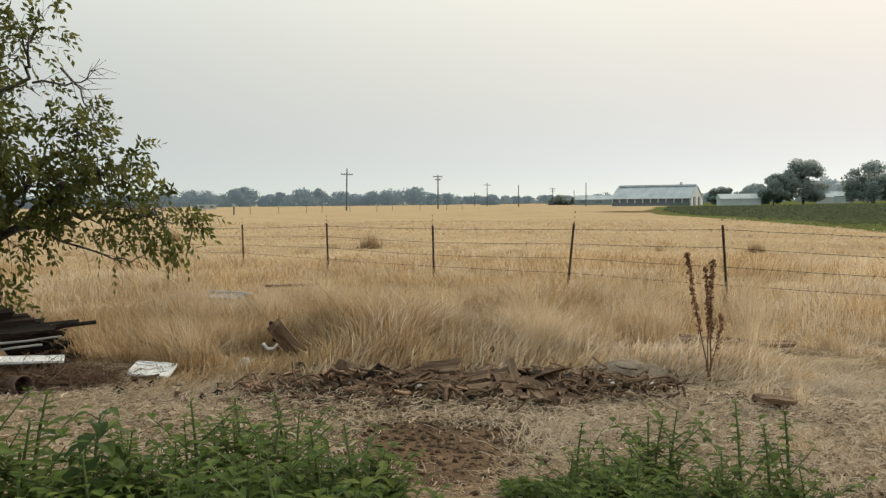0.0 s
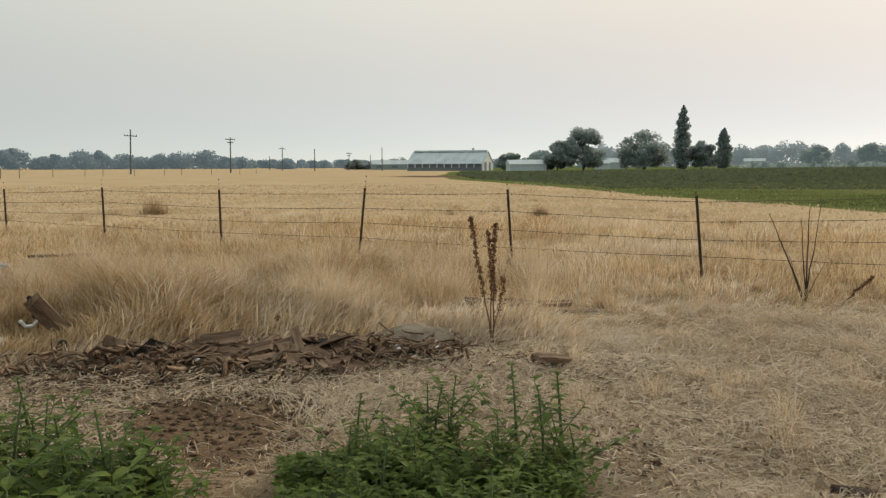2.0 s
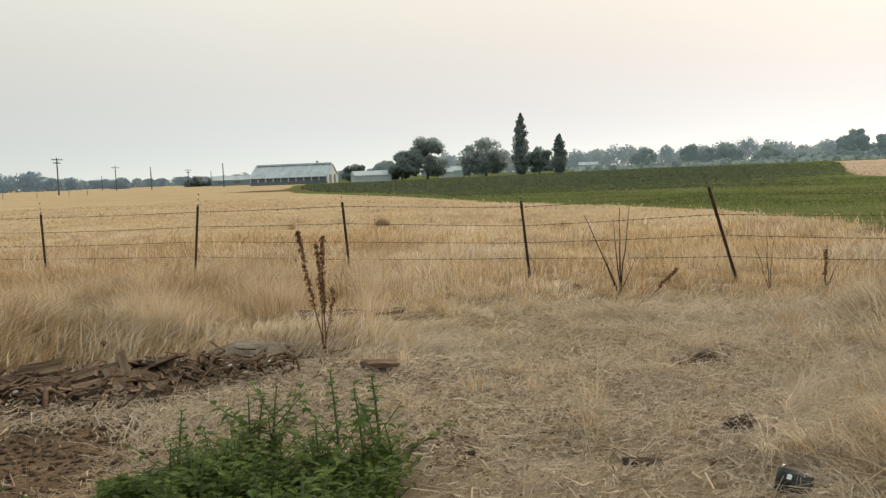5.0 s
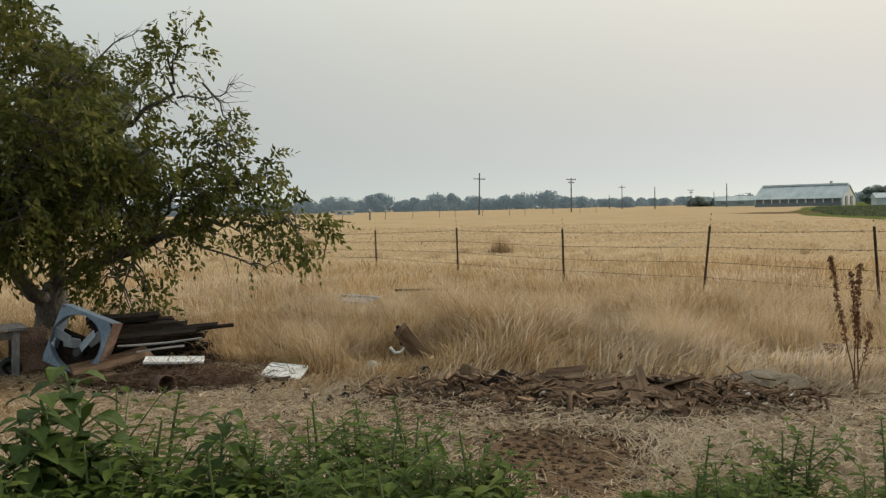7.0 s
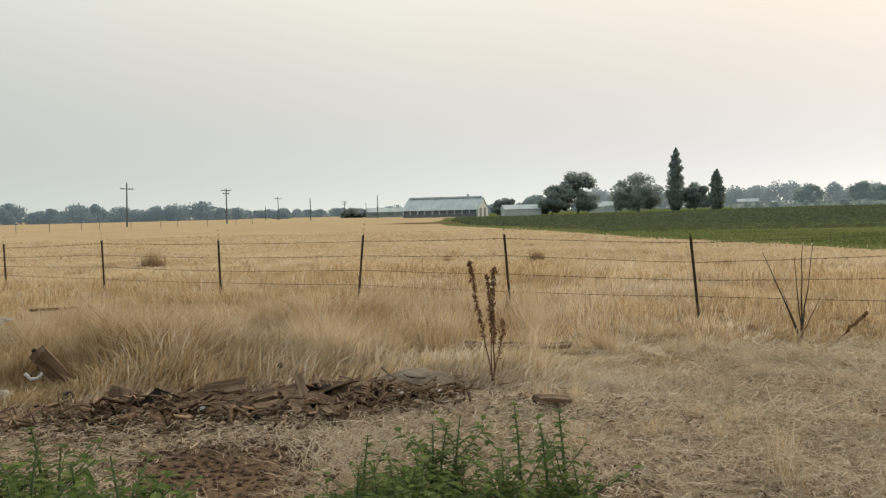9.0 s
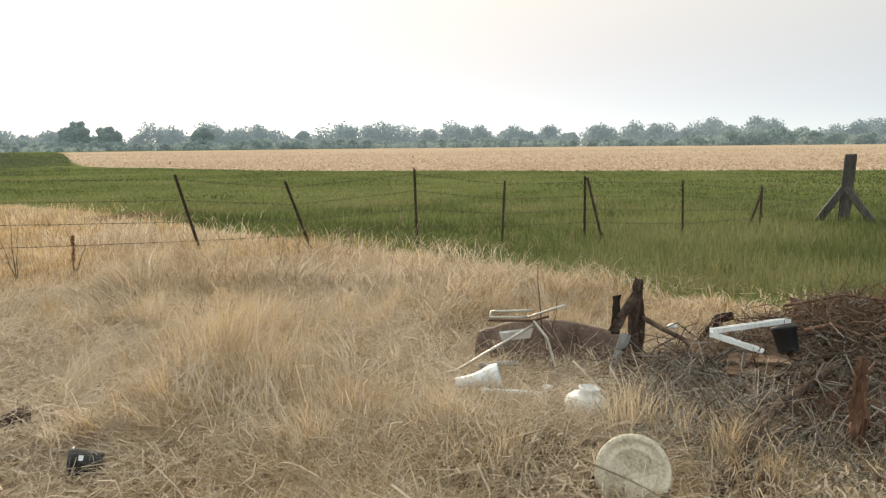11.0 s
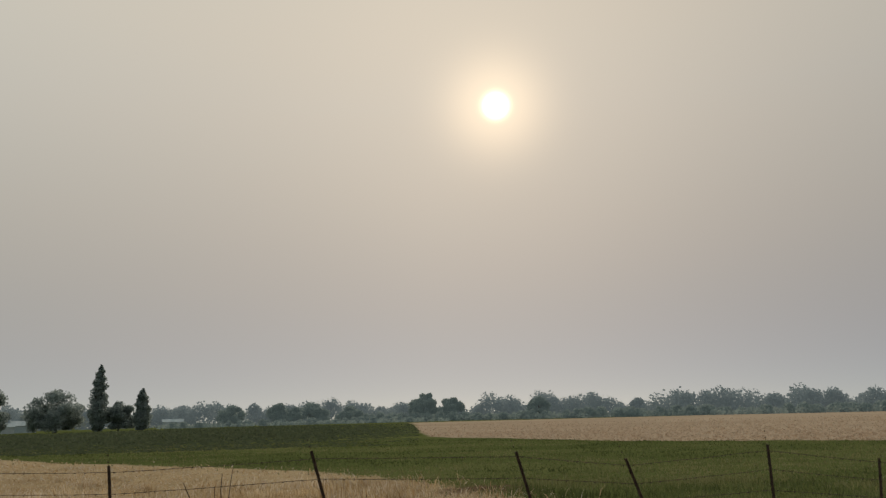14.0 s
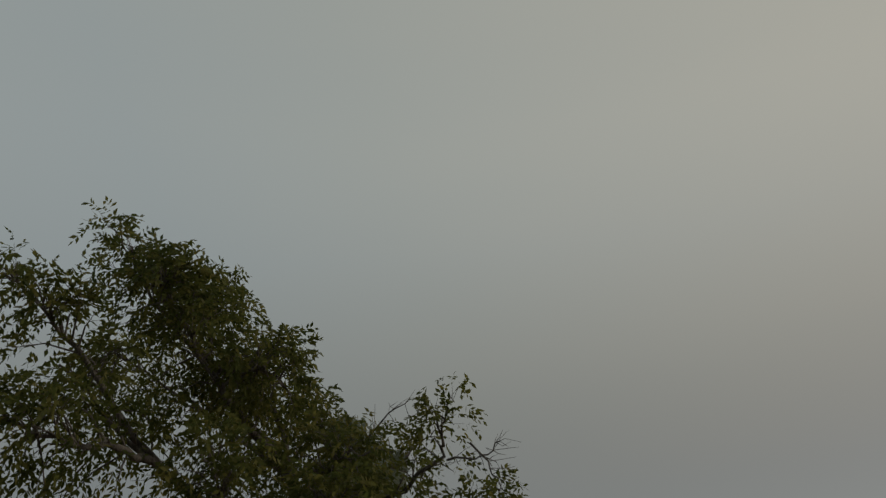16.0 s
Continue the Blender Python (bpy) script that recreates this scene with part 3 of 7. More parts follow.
def grass_locks():
    """Locks of long grass that bend over together: each shares its root, its way and its shade."""
    q = np.random.default_rng(404)
    rows = []

    def sow(n, b0, b1, d0, d1, long, steep, bundle):
        b, d = np.radians(q.uniform(b0, b1, n)), d0 * (d1 / d0) ** q.random(n)
        for x, y in zip(d * np.sin(b), d * np.cos(b)):
            if green_side(x, y) > -0.5 or soil_mask(x, y) > 0.35 or math.hypot(x - 5.45, y - 1.0) < 0.75 or math.hypot(x - 4.7, y - 0.6) < 0.35 or math.hypot(x - 4.8, y - 1.25) < 0.4 or math.hypot(x + 1.75, y - 8.3) < 0.7 or math.hypot(x + 2.8, y - 7.7) < 0.6 or math.hypot(x - 1.58, y - 7.35) < 0.6 or math.hypot(x - 3.0, y - 8.6) < 0.6 or math.hypot(x + 4.4, y - 7.7) < 1.3 or math.hypot(x - 3.16, y - 2.73) < 0.4:
                continue
            rows.append((x, y, long * q.uniform(0.6, 1.25), steep * q.uniform(0.7, 1.2), bundle))

    sow(520, 50, 88, 3.3, 6.5, 0.32, 0.7, 26)
    sow(330, 50, 84, 6.8, 12.0, 0.46, 1.0, 24)
    sow(210, 47, 62, 4.6, 8.0, 0.42, 1.05, 26)
    sow(250, 16, 52, 4.0, 8.0, 0.24, 0.45, 20)
    sow(300, 12, 52, 7.5, 12.0, 0.36, 0.65, 22)
    sow(480, -30, 20, 8.0, 13.5, 0.44, 0.95, 24)
    sow(220, -30, 40, 13.0, 20.0, 0.42, 0.9, 22)
    for cx, cy, n, long in ((5.0, 3.1, 34, 0.58), (4.75, 2.5, 20, 0.5), (-0.75, 9.5, 46, 0.66), (-0.2, 9.2, 22, 0.5), (5.6, 2.3, 16, 0.45)):
        for _ in range(n):
            rows.append((cx + q.normal(0, 0.32), cy + q.normal(0, 0.28), long * q.uniform(0.6, 1.1), q.uniform(0.9, 1.35), 26))
    swath = [(4.4 + 0.09 * k + q.normal(0, 0.06), 2.78 + 0.01 * k + q.normal(0, 0.10), q.uniform(0.42, 0.65), q.uniform(0.4, 0.75), 30) for k in range(-6, 8) for _ in range(5)]
    first = len(rows)
    rows += swath
    for _ in range(46):
        rows.append((q.uniform(4.1, 4.8), q.uniform(-1.5, -0.1), q.uniform(0.25, 0.48), q.uniform(0.9, 1.35), 16))
    out = {False: [], True: []}
    tones = {False: [], True: []}
    for k, (x, y, long, steep, n) in enumerate(rows):
        combed = first <= k < first + len(swath)
        d = math.hypot(x, y)
        a0 = float(vnoise(np.array(x * 0.45), np.array(y * 0.45), 411)) * 9 + q.normal(0, 0.8)
        if combed:
            a0 = 3.2 + q.normal(0, 0.16)
        a = a0 + q.normal(0, 0.22, n)
        up = steep + q.normal(0, 0.16, n)
        ln = long * q.uniform(0.55, 1.1, n)
        curl = q.uniform(0.9, 1.9) * (0.6 + 0.8 * q.random(n))
        px, py = x + q.normal(0, 0.05, n), y + q.normal(0, 0.05, n)
        pz = height(px, py) - 0.01
        w = max(0.0023, d * 0.00038) * np.exp(np.clip(q.normal(0, 0.45, n), -0.9, 0.9))
        sx, sy = -np.sin(a) * w, np.cos(a) * w
        pts = []
        for k in range(5):
            pts += [np.stack([px - sx * (1 - 0.19 * k), py - sy * (1 - 0.19 * k), pz], -1), np.stack([px + sx * (1 - 0.19 * k), py + sy * (1 - 0.19 * k), pz + w * 0.3], -1)]
            el = up - curl * (k + 0.5) / 4
            px, py, pz = px + np.cos(a) * np.cos(el) * ln / 4, py + np.sin(a) * np.cos(el) * ln / 4, np.maximum(pz + np.sin(el) * ln / 4, height(px, py) + 0.006)
        pale = bool(not combed and q.random() < (0.7 if math.degrees(math.atan2(x, y)) > 14 else 0.42))
        out[pale].append(np.stack(pts, 1))
        tones[pale].append(np.repeat(np.clip(q.uniform(0.1, 0.95) + q.normal(0, 0.13, n), 0, 1), 10))
    quad = np.array([(0, 1, 3, 2), (2, 3, 5, 4), (4, 5, 7, 6), (6, 7, 9, 8)])
    for pale, ma, word in ((False, M_STRAW, "golden"), (True, M_PALE, "bleached")):
        v = np.concatenate(out[pale])
        f = (np.arange(len(v))[:, None, None] * 10 + quad[None]).reshape(-1, 4)
        me = mesh_from("bent_grass", v.reshape(-1, 3), f, ma, np.concatenate(tones[pale]))
        tagged(new("bent_grass", me), word + " locks of long dry grass bent over", "grass", kind="stuff")


dry_grass()
tussocks()
grass_locks()
green_field()


# ---- the distance ----


def spot(bearing, dist, z=None):
    b = radians(bearing)
    x, y = dist * math.sin(b), dist * math.cos(b)
    return Vector((x, y, float(height(x, y)) if z is None else z))


def box(bm, m, sx, sy, sz, bevel=0.0):
    made = bmesh.ops.create_cube(bm, size=1.0, matrix=m @ Matrix.Diagonal((sx, sy, sz, 1)))
    if bevel:
        edges = list({e for v in made["verts"] for e in v.link_edges})
        bmesh.ops.bevel(bm, geom=edges, offset=bevel, segments=1, affect="EDGES")


def tube(bm, points, radii, n=6, cap=True):
    """A tapering round bar through the points."""
    points = [Vector(p) for p in points]
    rings = []
    side = None
    for i, p in enumerate(points):
        d = (points[min(i + 1, len(points) - 1)] - points[max(i - 1, 0)])
        d = d.normalized() if d.length else Vector((0, 0, 1))
        if side is None:
            side = d.orthogonal().normalized()
        side = (side - d * side.dot(d))
        side = side.normalized() if side.length > 1e-6 else d.orthogonal().normalized()
        other = d.cross(side)
        r = radii[i] if isinstance(radii, (list, tuple)) else radii
        rings.append([bm.verts.new(p + (side * math.cos(a) + other * math.sin(a)) * r) for a in [2 * math.pi * k / n for k in range(n)]])
    for a, b in zip(rings, rings[1:]):
        for k in range(n):
            bm.faces.new((a[k], a[(k + 1) % n], b[(k + 1) % n], b[k]))
    if cap:
        bm.faces.new(rings[0][::-1])
        bm.faces.new(rings[-1])


def clumps(centres, radii, per, size, r):
    """Leaf clumps as small bent pieces spread through uneven crowns."""
    centres, radii = np.asarray(centres, float), np.asarray(radii, float)
    n = len(centres) * per
    k = np.repeat(np.arange(len(centres)), per)
    v = r.normal(0, 1, (n, 3))
    v /= np.linalg.norm(v, axis=1)[:, None]
    c = centres[k] + v * radii[k] * (r.random(n) ** 0.45)[:, None]
    a, b = r.normal(0, 1, (n, 3)), r.normal(0, 1, (n, 3))
    a /= np.linalg.norm(a, axis=1)[:, None]
    b /= np.linalg.norm(b, axis=1)[:, None]
    s = size * (0.5 + r.random(n))[:, None]
    q = np.stack([c - a * s * 0.5, c + b * s * 0.45, c + a * s * 0.5, c - b * s * 0.45], 1)
    # tone rises with upness: light from above painted onto each clump
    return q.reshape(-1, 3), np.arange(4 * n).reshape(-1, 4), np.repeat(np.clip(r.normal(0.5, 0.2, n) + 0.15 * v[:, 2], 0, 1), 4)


def woods(name, b0, b1, dist, low, high, material, label, seed, step=10.0, piece=1.4, per=105):
    """A belt of rounded tree crowns over a closed understorey."""
    r = np.random.default_rng(seed)
    centres, radii = [], []
    n = int(math.radians(b1 - b0) * dist / step)
    for row in range(2):
        for i in range(n):
            b = b0 + (b1 - b0) * (i + r.random()) / n
            p = spot(b, dist * (1 + 0.05 * row + 0.03 * r.random()))
            big = float(fbm(np.array(b * 0.55), np.array(0.0), seed))
            h = low + (high - low) * np.clip((big - 0.28) * 2.0, 0, 1) * (0.75 + 0.35 * r.random())
            w = min(step, 0.75 * h) * (0.8 + 0.5 * r.random())
            for k in range(8):
                a, u = r.random() * 6.3, r.random() ** 0.6
                s = w * (0.36 + 0.2 * r.random())
                centres.append((p.x + math.cos(a) * w * 0.6 * u, p.y + math.sin(a) * w * 0.6 * u, p.z + max(s * 0.5, h * (0.98 - 0.5 * u * u) - s * 0.85)))
                radii.append((s, s, s * 0.85))
            centres += [(p.x + r.normal(0, 3), p.y + r.normal(0, 3), p.z + low * 0.36), (p.x + r.normal(0, 5), p.y + r.normal(0, 5), p.z + low * 0.3)]
            radii += [(step * 0.8, step * 0.8, low * 0.5)] * 2
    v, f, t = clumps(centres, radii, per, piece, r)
    # tones flattened as part of the painted haze
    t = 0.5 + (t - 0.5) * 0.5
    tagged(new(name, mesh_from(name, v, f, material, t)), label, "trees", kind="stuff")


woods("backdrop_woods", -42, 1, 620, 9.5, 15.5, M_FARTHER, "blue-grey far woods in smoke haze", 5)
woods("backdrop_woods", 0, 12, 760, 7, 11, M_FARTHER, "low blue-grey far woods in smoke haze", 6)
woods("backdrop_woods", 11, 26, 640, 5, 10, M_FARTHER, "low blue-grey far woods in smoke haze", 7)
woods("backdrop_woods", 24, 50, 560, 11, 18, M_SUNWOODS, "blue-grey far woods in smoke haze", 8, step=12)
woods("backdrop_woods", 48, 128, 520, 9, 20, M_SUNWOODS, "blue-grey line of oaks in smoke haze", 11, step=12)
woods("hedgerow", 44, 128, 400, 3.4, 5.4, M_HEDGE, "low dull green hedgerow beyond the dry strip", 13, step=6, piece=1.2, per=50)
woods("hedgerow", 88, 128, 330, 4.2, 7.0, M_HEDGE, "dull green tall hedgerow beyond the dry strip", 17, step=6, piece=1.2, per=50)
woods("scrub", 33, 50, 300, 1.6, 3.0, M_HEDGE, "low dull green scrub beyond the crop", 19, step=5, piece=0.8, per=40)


def far_tree(bearing, dist, h, w, label, name="farm_tree", column=False, material=None, seed=0, per=300, piece=0.55):
    r = np.random.default_rng(seed + int(abs(bearing) * 10))
    p = spot(bearing, dist)
    ob = thing(name, label, "tree", at=Matrix.Translation(p))
    bm = bmesh.new()
    tube(bm, [(0, 0, -0.3), (0.1, 0, h * 0.3), (0, 0.1, h * 0.75)], [h * 0.03, h * 0.022, h * 0.006])
    for k in range(5):
        a = k * 1.3 + r.random()
        tube(bm, [(0, 0, h * (0.2 + 0.07 * k)), (math.cos(a) * w * 0.3, math.sin(a) * w * 0.3, h * (0.42 + 0.08 * k))], [h * 0.012, h * 0.005], 4)
    part("trunk", bm, M_BARK, ob)
    centres, radii = [], []
    if column:
        for k in range(26):
            u = k / 25
            wide = w * 0.46 * min(1.0, 0.45 + 2.6 * u) * (1 - u) ** 0.55 + w * 0.035
            a = r.random() * 6.3
            centres.append((math.cos(a) * wide * 0.25, math.sin(a) * wide * 0.25, h * (0.05 + 0.92 * u)))
            radii.append((wide, wide, h * (0.035 + 0.03 * (1 - u))))
    else:
        for k in range(40):
            a, u = r.random() * 6.3, r.random()
            centres.append((math.cos(a) * w * 0.36 * (0.4 + u), math.sin(a) * w * 0.36 * (0.4 + u), h * (0.10 + 0.76 * r.random() ** 0.8 * (1.12 - 0.45 * u))))
            s = w * (0.11 + 0.09 * r.random())
            radii.append((s, s, s * 0.75))
        centres.append((0, 0, h * 0.8))
        radii.append((w * 0.2, w * 0.2, h * 0.18))
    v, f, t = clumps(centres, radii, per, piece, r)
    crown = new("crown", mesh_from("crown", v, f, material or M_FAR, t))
    crown.parent = ob


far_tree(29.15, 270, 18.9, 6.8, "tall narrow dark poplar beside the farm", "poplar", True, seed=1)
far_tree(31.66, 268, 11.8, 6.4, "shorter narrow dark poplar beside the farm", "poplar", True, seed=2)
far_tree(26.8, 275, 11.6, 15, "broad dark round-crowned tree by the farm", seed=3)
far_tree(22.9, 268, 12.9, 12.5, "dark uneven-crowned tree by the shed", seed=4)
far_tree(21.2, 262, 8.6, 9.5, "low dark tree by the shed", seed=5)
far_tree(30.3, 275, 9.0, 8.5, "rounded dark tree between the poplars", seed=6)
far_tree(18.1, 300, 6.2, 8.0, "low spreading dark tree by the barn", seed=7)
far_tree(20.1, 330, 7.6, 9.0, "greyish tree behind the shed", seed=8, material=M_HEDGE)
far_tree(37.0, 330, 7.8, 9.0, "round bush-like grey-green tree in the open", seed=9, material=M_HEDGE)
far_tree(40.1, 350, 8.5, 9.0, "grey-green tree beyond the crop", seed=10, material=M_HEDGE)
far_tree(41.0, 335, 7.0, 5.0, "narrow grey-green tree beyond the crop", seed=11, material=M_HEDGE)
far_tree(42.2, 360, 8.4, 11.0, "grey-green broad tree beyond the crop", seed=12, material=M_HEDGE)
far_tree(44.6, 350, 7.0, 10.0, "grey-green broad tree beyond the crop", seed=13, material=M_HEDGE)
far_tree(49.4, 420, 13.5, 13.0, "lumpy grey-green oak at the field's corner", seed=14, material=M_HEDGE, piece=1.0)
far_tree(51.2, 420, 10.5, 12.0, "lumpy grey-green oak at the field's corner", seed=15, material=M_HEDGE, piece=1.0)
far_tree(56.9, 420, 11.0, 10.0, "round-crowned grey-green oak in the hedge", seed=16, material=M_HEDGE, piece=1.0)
far_tree(7.9, 420, 4.2, 9.0, "low flat-topped bush by the road", "bush", seed=17)
far_tree(9.1, 420, 3.8, 8.0, "low flat-topped bush by the road", "bush", seed=18)
far_tree(11.0, 400, 4.2, 9.0, "low flat-topped bush by the road", "bush", seed=19)
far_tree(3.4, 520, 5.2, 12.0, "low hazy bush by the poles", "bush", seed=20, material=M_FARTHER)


def barn():
    p = spot(14.15, 285)
    ob = thing("barn", "long pale sheet-roofed barn with a white gable", "barn", at=Matrix.Translation(p) @ Matrix.Rotation(radians(-14.15 - 17), 4, "Z"))
    long, deep, ridge, eave = 26.0, 14.0, 6.1, 2.3
    for s in (-1, 1):
        bm = bmesh.new()
        lower, upper = [], []
        for k in range(40):
            x = -long / 2 + long * k / 39
            lift = 0.06 if k % 3 == 0 else 0.0
            lower.append((bm.verts.new((x, s * (deep / 2 + 0.3), eave - 0.12)), bm.verts.new((x, 0, ridge - 0.02))))
            upper.append((bm.verts.new((x, s * (deep / 2 + 0.3), eave + lift)), bm.verts.new((x, 0, ridge + 0.1 + lift))))
        for k in range(39):
            for q in (lower, upper):
                bm.faces.new((q[k][0], q[k][1], q[k + 1][1], q[k + 1][0]))
            bm.faces.new((lower[k][0], upper[k][0], upper[k + 1][0], lower[k + 1][0]))
        for k in (0, 39):
            bm.faces.new((lower[k][0], lower[k][1], upper[k][1], upper[k][0]))
        bmesh.ops.recalc_face_normals(bm, faces=bm.faces)
        part("roof", bm, M_ROOF, ob, "bleached grey sheet-metal roof")
    bm = bmesh.new()
    box(bm, pose(0, 0, ridge + 0.35), long * 0.96, 1.2, 0.5)
    box(bm, pose(long * 0.3, 0, ridge + 0.9), 0.7, 0.7, 0.8)
    part("ridge_vent", bm, M_ROOF, ob)
    for s in (-1, 1):
        bm = bmesh.new()
        pr = [(-deep / 2, -0.3), (deep / 2, -0.3), (deep / 2, eave), (0, ridge - 0.1), (-deep / 2, eave)]
        x = s * (long / 2 - 0.4)
        vs = [bm.verts.new((x + dx, y, z)) for dx in (0, 0.2) for y, z in pr]
        bm.faces.new(vs[:5])
        bm.faces.new(vs[5:][::-1])
        for k in range(5):
            bm.faces.new((vs[k], vs[(k + 1) % 5], vs[5 + (k + 1) % 5], vs[5 + k]))
        bmesh.ops.recalc_face_normals(bm, faces=bm.faces)
        g = part("gable_wall", bm, M_FARWHITE, ob, "white boarded gable")
        for y in (-3.4, 2.2):
            # dark slab stands in for the shade of the doorway
            bm = bmesh.new()
            box(bm, pose(x + s * 0.2 + 0.1, y, 1.3), 0.12, 2.2, 3.0)
            part("door", bm, M_FARDARK, g, "dark panel painted for the doorway's shade")
    # dark sheet stands in for shade in the barn's open side
    bm = bmesh.new()
    box(bm, pose(0, -deep / 2 + 0.4, 1.0), long - 1, 0.2, 2.4)
    part("side_wall", bm, M_FARDARK, ob, "dark sheet painted for the shade under the eaves")
    for k in range(11):
        bm = bmesh.new()
        box(bm, pose(-long / 2 + 0.5 + k * 2.5, -deep / 2 + 0.1, 1.0), 0.35, 0.35, 2.5)
        part("post", bm, M_FARWHITE, ob)
    bm = bmesh.new()
    box(bm, pose(0, -deep / 2 - 0.1, 0.45), long - 1, 0.15, 1.1)
    part("feed_wall", bm, M_FARDARK, ob, "low dark wall")


def gabled(bearing, dist, long, deep, eave, ridge, turn, label, name, wall, windows=0):
    p = spot(bearing, dist)
    ob = thing(name, label, "building", at=Matrix.Translation(p) @ Matrix.Rotation(radians(-bearing + turn), 4, "Z"))
    bm = bmesh.new()
    box(bm, pose(0, 0, eave / 2 - 0.2), long, deep, eave + 0.4)
    part("wall", bm, wall, ob)
    bm = bmesh.new()
    pr = [(-deep / 2 - 0.3, eave), (deep / 2 + 0.3, eave), (0, ridge)]
    vs = [bm.verts.new((x, y, z)) for x in (-long / 2 - 0.3, long / 2 + 0.3) for y, z in pr]
    bm.faces.new(vs[:3])
    bm.faces.new(vs[3:][::-1])
    for k in range(3):
        bm.faces.new((vs[k], vs[(k + 1) % 3], vs[3 + (k + 1) % 3], vs[3 + k]))
    bmesh.ops.recalc_face_normals(bm, faces=bm.faces)
    part("roof", bm, M_ROOF, ob)
    for k in range(windows):
        bm = bmesh.new()
        box(bm, pose(-long / 2 + long * (k + 0.5) / windows, -deep / 2 - 0.02, eave * 0.55), long / windows * 0.4, 0.08, eave * 0.4)
        part("window", bm, M_FARDARK, ob)


barn()
gabled(19.15, 262, 11.0, 7, 1.9, 3.3, 12, "low white shed with a pale roof", "shed", M_FARWHITE, 0)
gabled(24.1, 300, 5.0, 5, 2.0, 3.2, 0, "small white outbuilding behind a tree", "outbuilding", M_FARWHITE, 0)
gabled(25.0, 330, 7.0, 6, 2.4, 4.0, 20, "grey outbuilding between farm trees", "outbuilding", M_ROOF, 0)
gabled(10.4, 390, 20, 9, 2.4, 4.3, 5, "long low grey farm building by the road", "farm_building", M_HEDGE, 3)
gabled(-15.2, 330, 7.0, 2.5, 1.6, 1.7, 0, "small white trailer parked at the field edge", "trailer", M_FARWHITE, 2)
gabled(33.5, 420, 9, 6, 2.6, 4.0, 0, "pale building between far trees", "outbuilding", M_FARWHITE, 0)


def utility_pole(bearing, dist, h, arms, lean=0.0, label="weathered wooden utility pole with crossarm"):
    p = spot(bearing, dist)
    ob = thing("utility_pole", label, "utility pole", at=Matrix.Translation(p) @ Matrix.Rotation(radians(-bearing), 4, "Z") @ Matrix.Rotation(radians(lean), 4, "Y"))
    bm = bmesh.new()
    tube(bm, [(0, 0, -0.4), (0, 0, h)], [0.2, 0.13], 8)
    part("pole", bm, M_POLE, ob)
    for z, w in arms:
        bm = bmesh.new()
        box(bm, pose(0, -0.15, z, 0, 2, 0), w, 0.14, 0.18)
        arm = part("crossarm", bm, M_POLE, ob)
        for x in (-0.45, -0.2, 0.2, 0.45):
            bm = bmesh.new()
            tube(bm, [(x * w, -0.15, z + 0.05), (x * w, -0.15, z + 0.3)], [0.05, 0.07], 5)
            part("insulator", bm, M_POLE, arm)


utility_pole(-6.25, 200, 9.7, [(8.3, 2.7)], 1.5)
utility_pole(-0.17, 225, 8.9, [(8.4, 2.5), (7.6, 1.6)], 0.5, "wooden utility pole with two crossarms")
utility_pole(3.12, 330, 9.0, [(8.2, 2.6)], 0)
utility_pole(5.2, 300, 7.5, [], 0, "bare wooden utility pole")
utility_pole(2.3, 380, 6.0, [], 0, "bare short wooden utility pole")
utility_pole(7.45, 380, 7.6, [(7.2, 2.6), (6.2, 1.6)], 0, "wooden utility pole with two crossarms")
utility_pole(8.85, 400, 6.8, [], 0, "bare wooden utility pole")
utility_pole(9.62, 300, 8.0, [], 0, "bare wooden utility pole")

# small posts of a far pasture fence
for k in range(15):
    p = spot(-20 + k * 1.55 + 0.3 * math.sin(k * 2.1), 118 + 5 * k)
    bm = bmesh.new()
    r0 = 0.14 if k == 4 else 0.05
    tube(bm, [(0, 0, -0.3), (0.03, 0, 1.25 + 0.15 * math.sin(k * 1.7))], [r0, r0 * 0.9], 6)
    ob = part("far_fence_post", bm, M_POLE)
    ob.matrix_basis = Matrix.Translation(p)
    tagged(ob, "thin grey post of a far pasture fence", "fence post", "far fence posts")


# ---- the wire fence ----
# top and foot of each steel post
POSTS = [((-11.4, 29.2, 1.0), (-11.45, 29.3, 0)), ((-7.4, 25.2, 0.95), (-7.75, 25.4, 0)), ((-5.47, 23.12, 1.05), (-5.44, 23.08, 0)), ((-2.83, 20.38, 1.13), (-2.8, 20.35, 0)), ((-0.28, 17.75, 1.12), (-0.26, 17.72, 0)),
         ((2.25, 15.14, 1.2), (2.12, 15.22, 0)), ((4.22, 13.1, 1.2), (4.30, 13.04, 0)), ((6.34, 11.03, 1.15), (6.43, 10.94, 0)), ((8.1, 9.0, 1.28), (8.42, 8.72, 0)),
         ((10.06, 7.02, 1.2), (10.35, 6.74, 0)), ((11.13, 5.92, 1.07), (11.45, 5.58, 0)), ((12.6, 4.46, 1.21), (12.63, 4.43, 0)), ((13.75, 3.27, 0.98), (13.7, 3.32, 0)),
         ((14.2, 2.04, 1.04), (14.2, 2.04, 0)), ((14.8, 0.52, 0.96), (14.82, 0.50, 0)), ((17.0, -0.84, 0.76), (17.0, -0.83, 0))]
CORNER = (18.4, -2.43)
BEYOND = [((17.6, -3.35, 0.98), (17.62, -3.36, 0)), ((15.7, -4.6, 0.75), (15.65, -4.55, 0)), ((14.0, -6.0, 1.0), (14.0, -6.0, 0))]


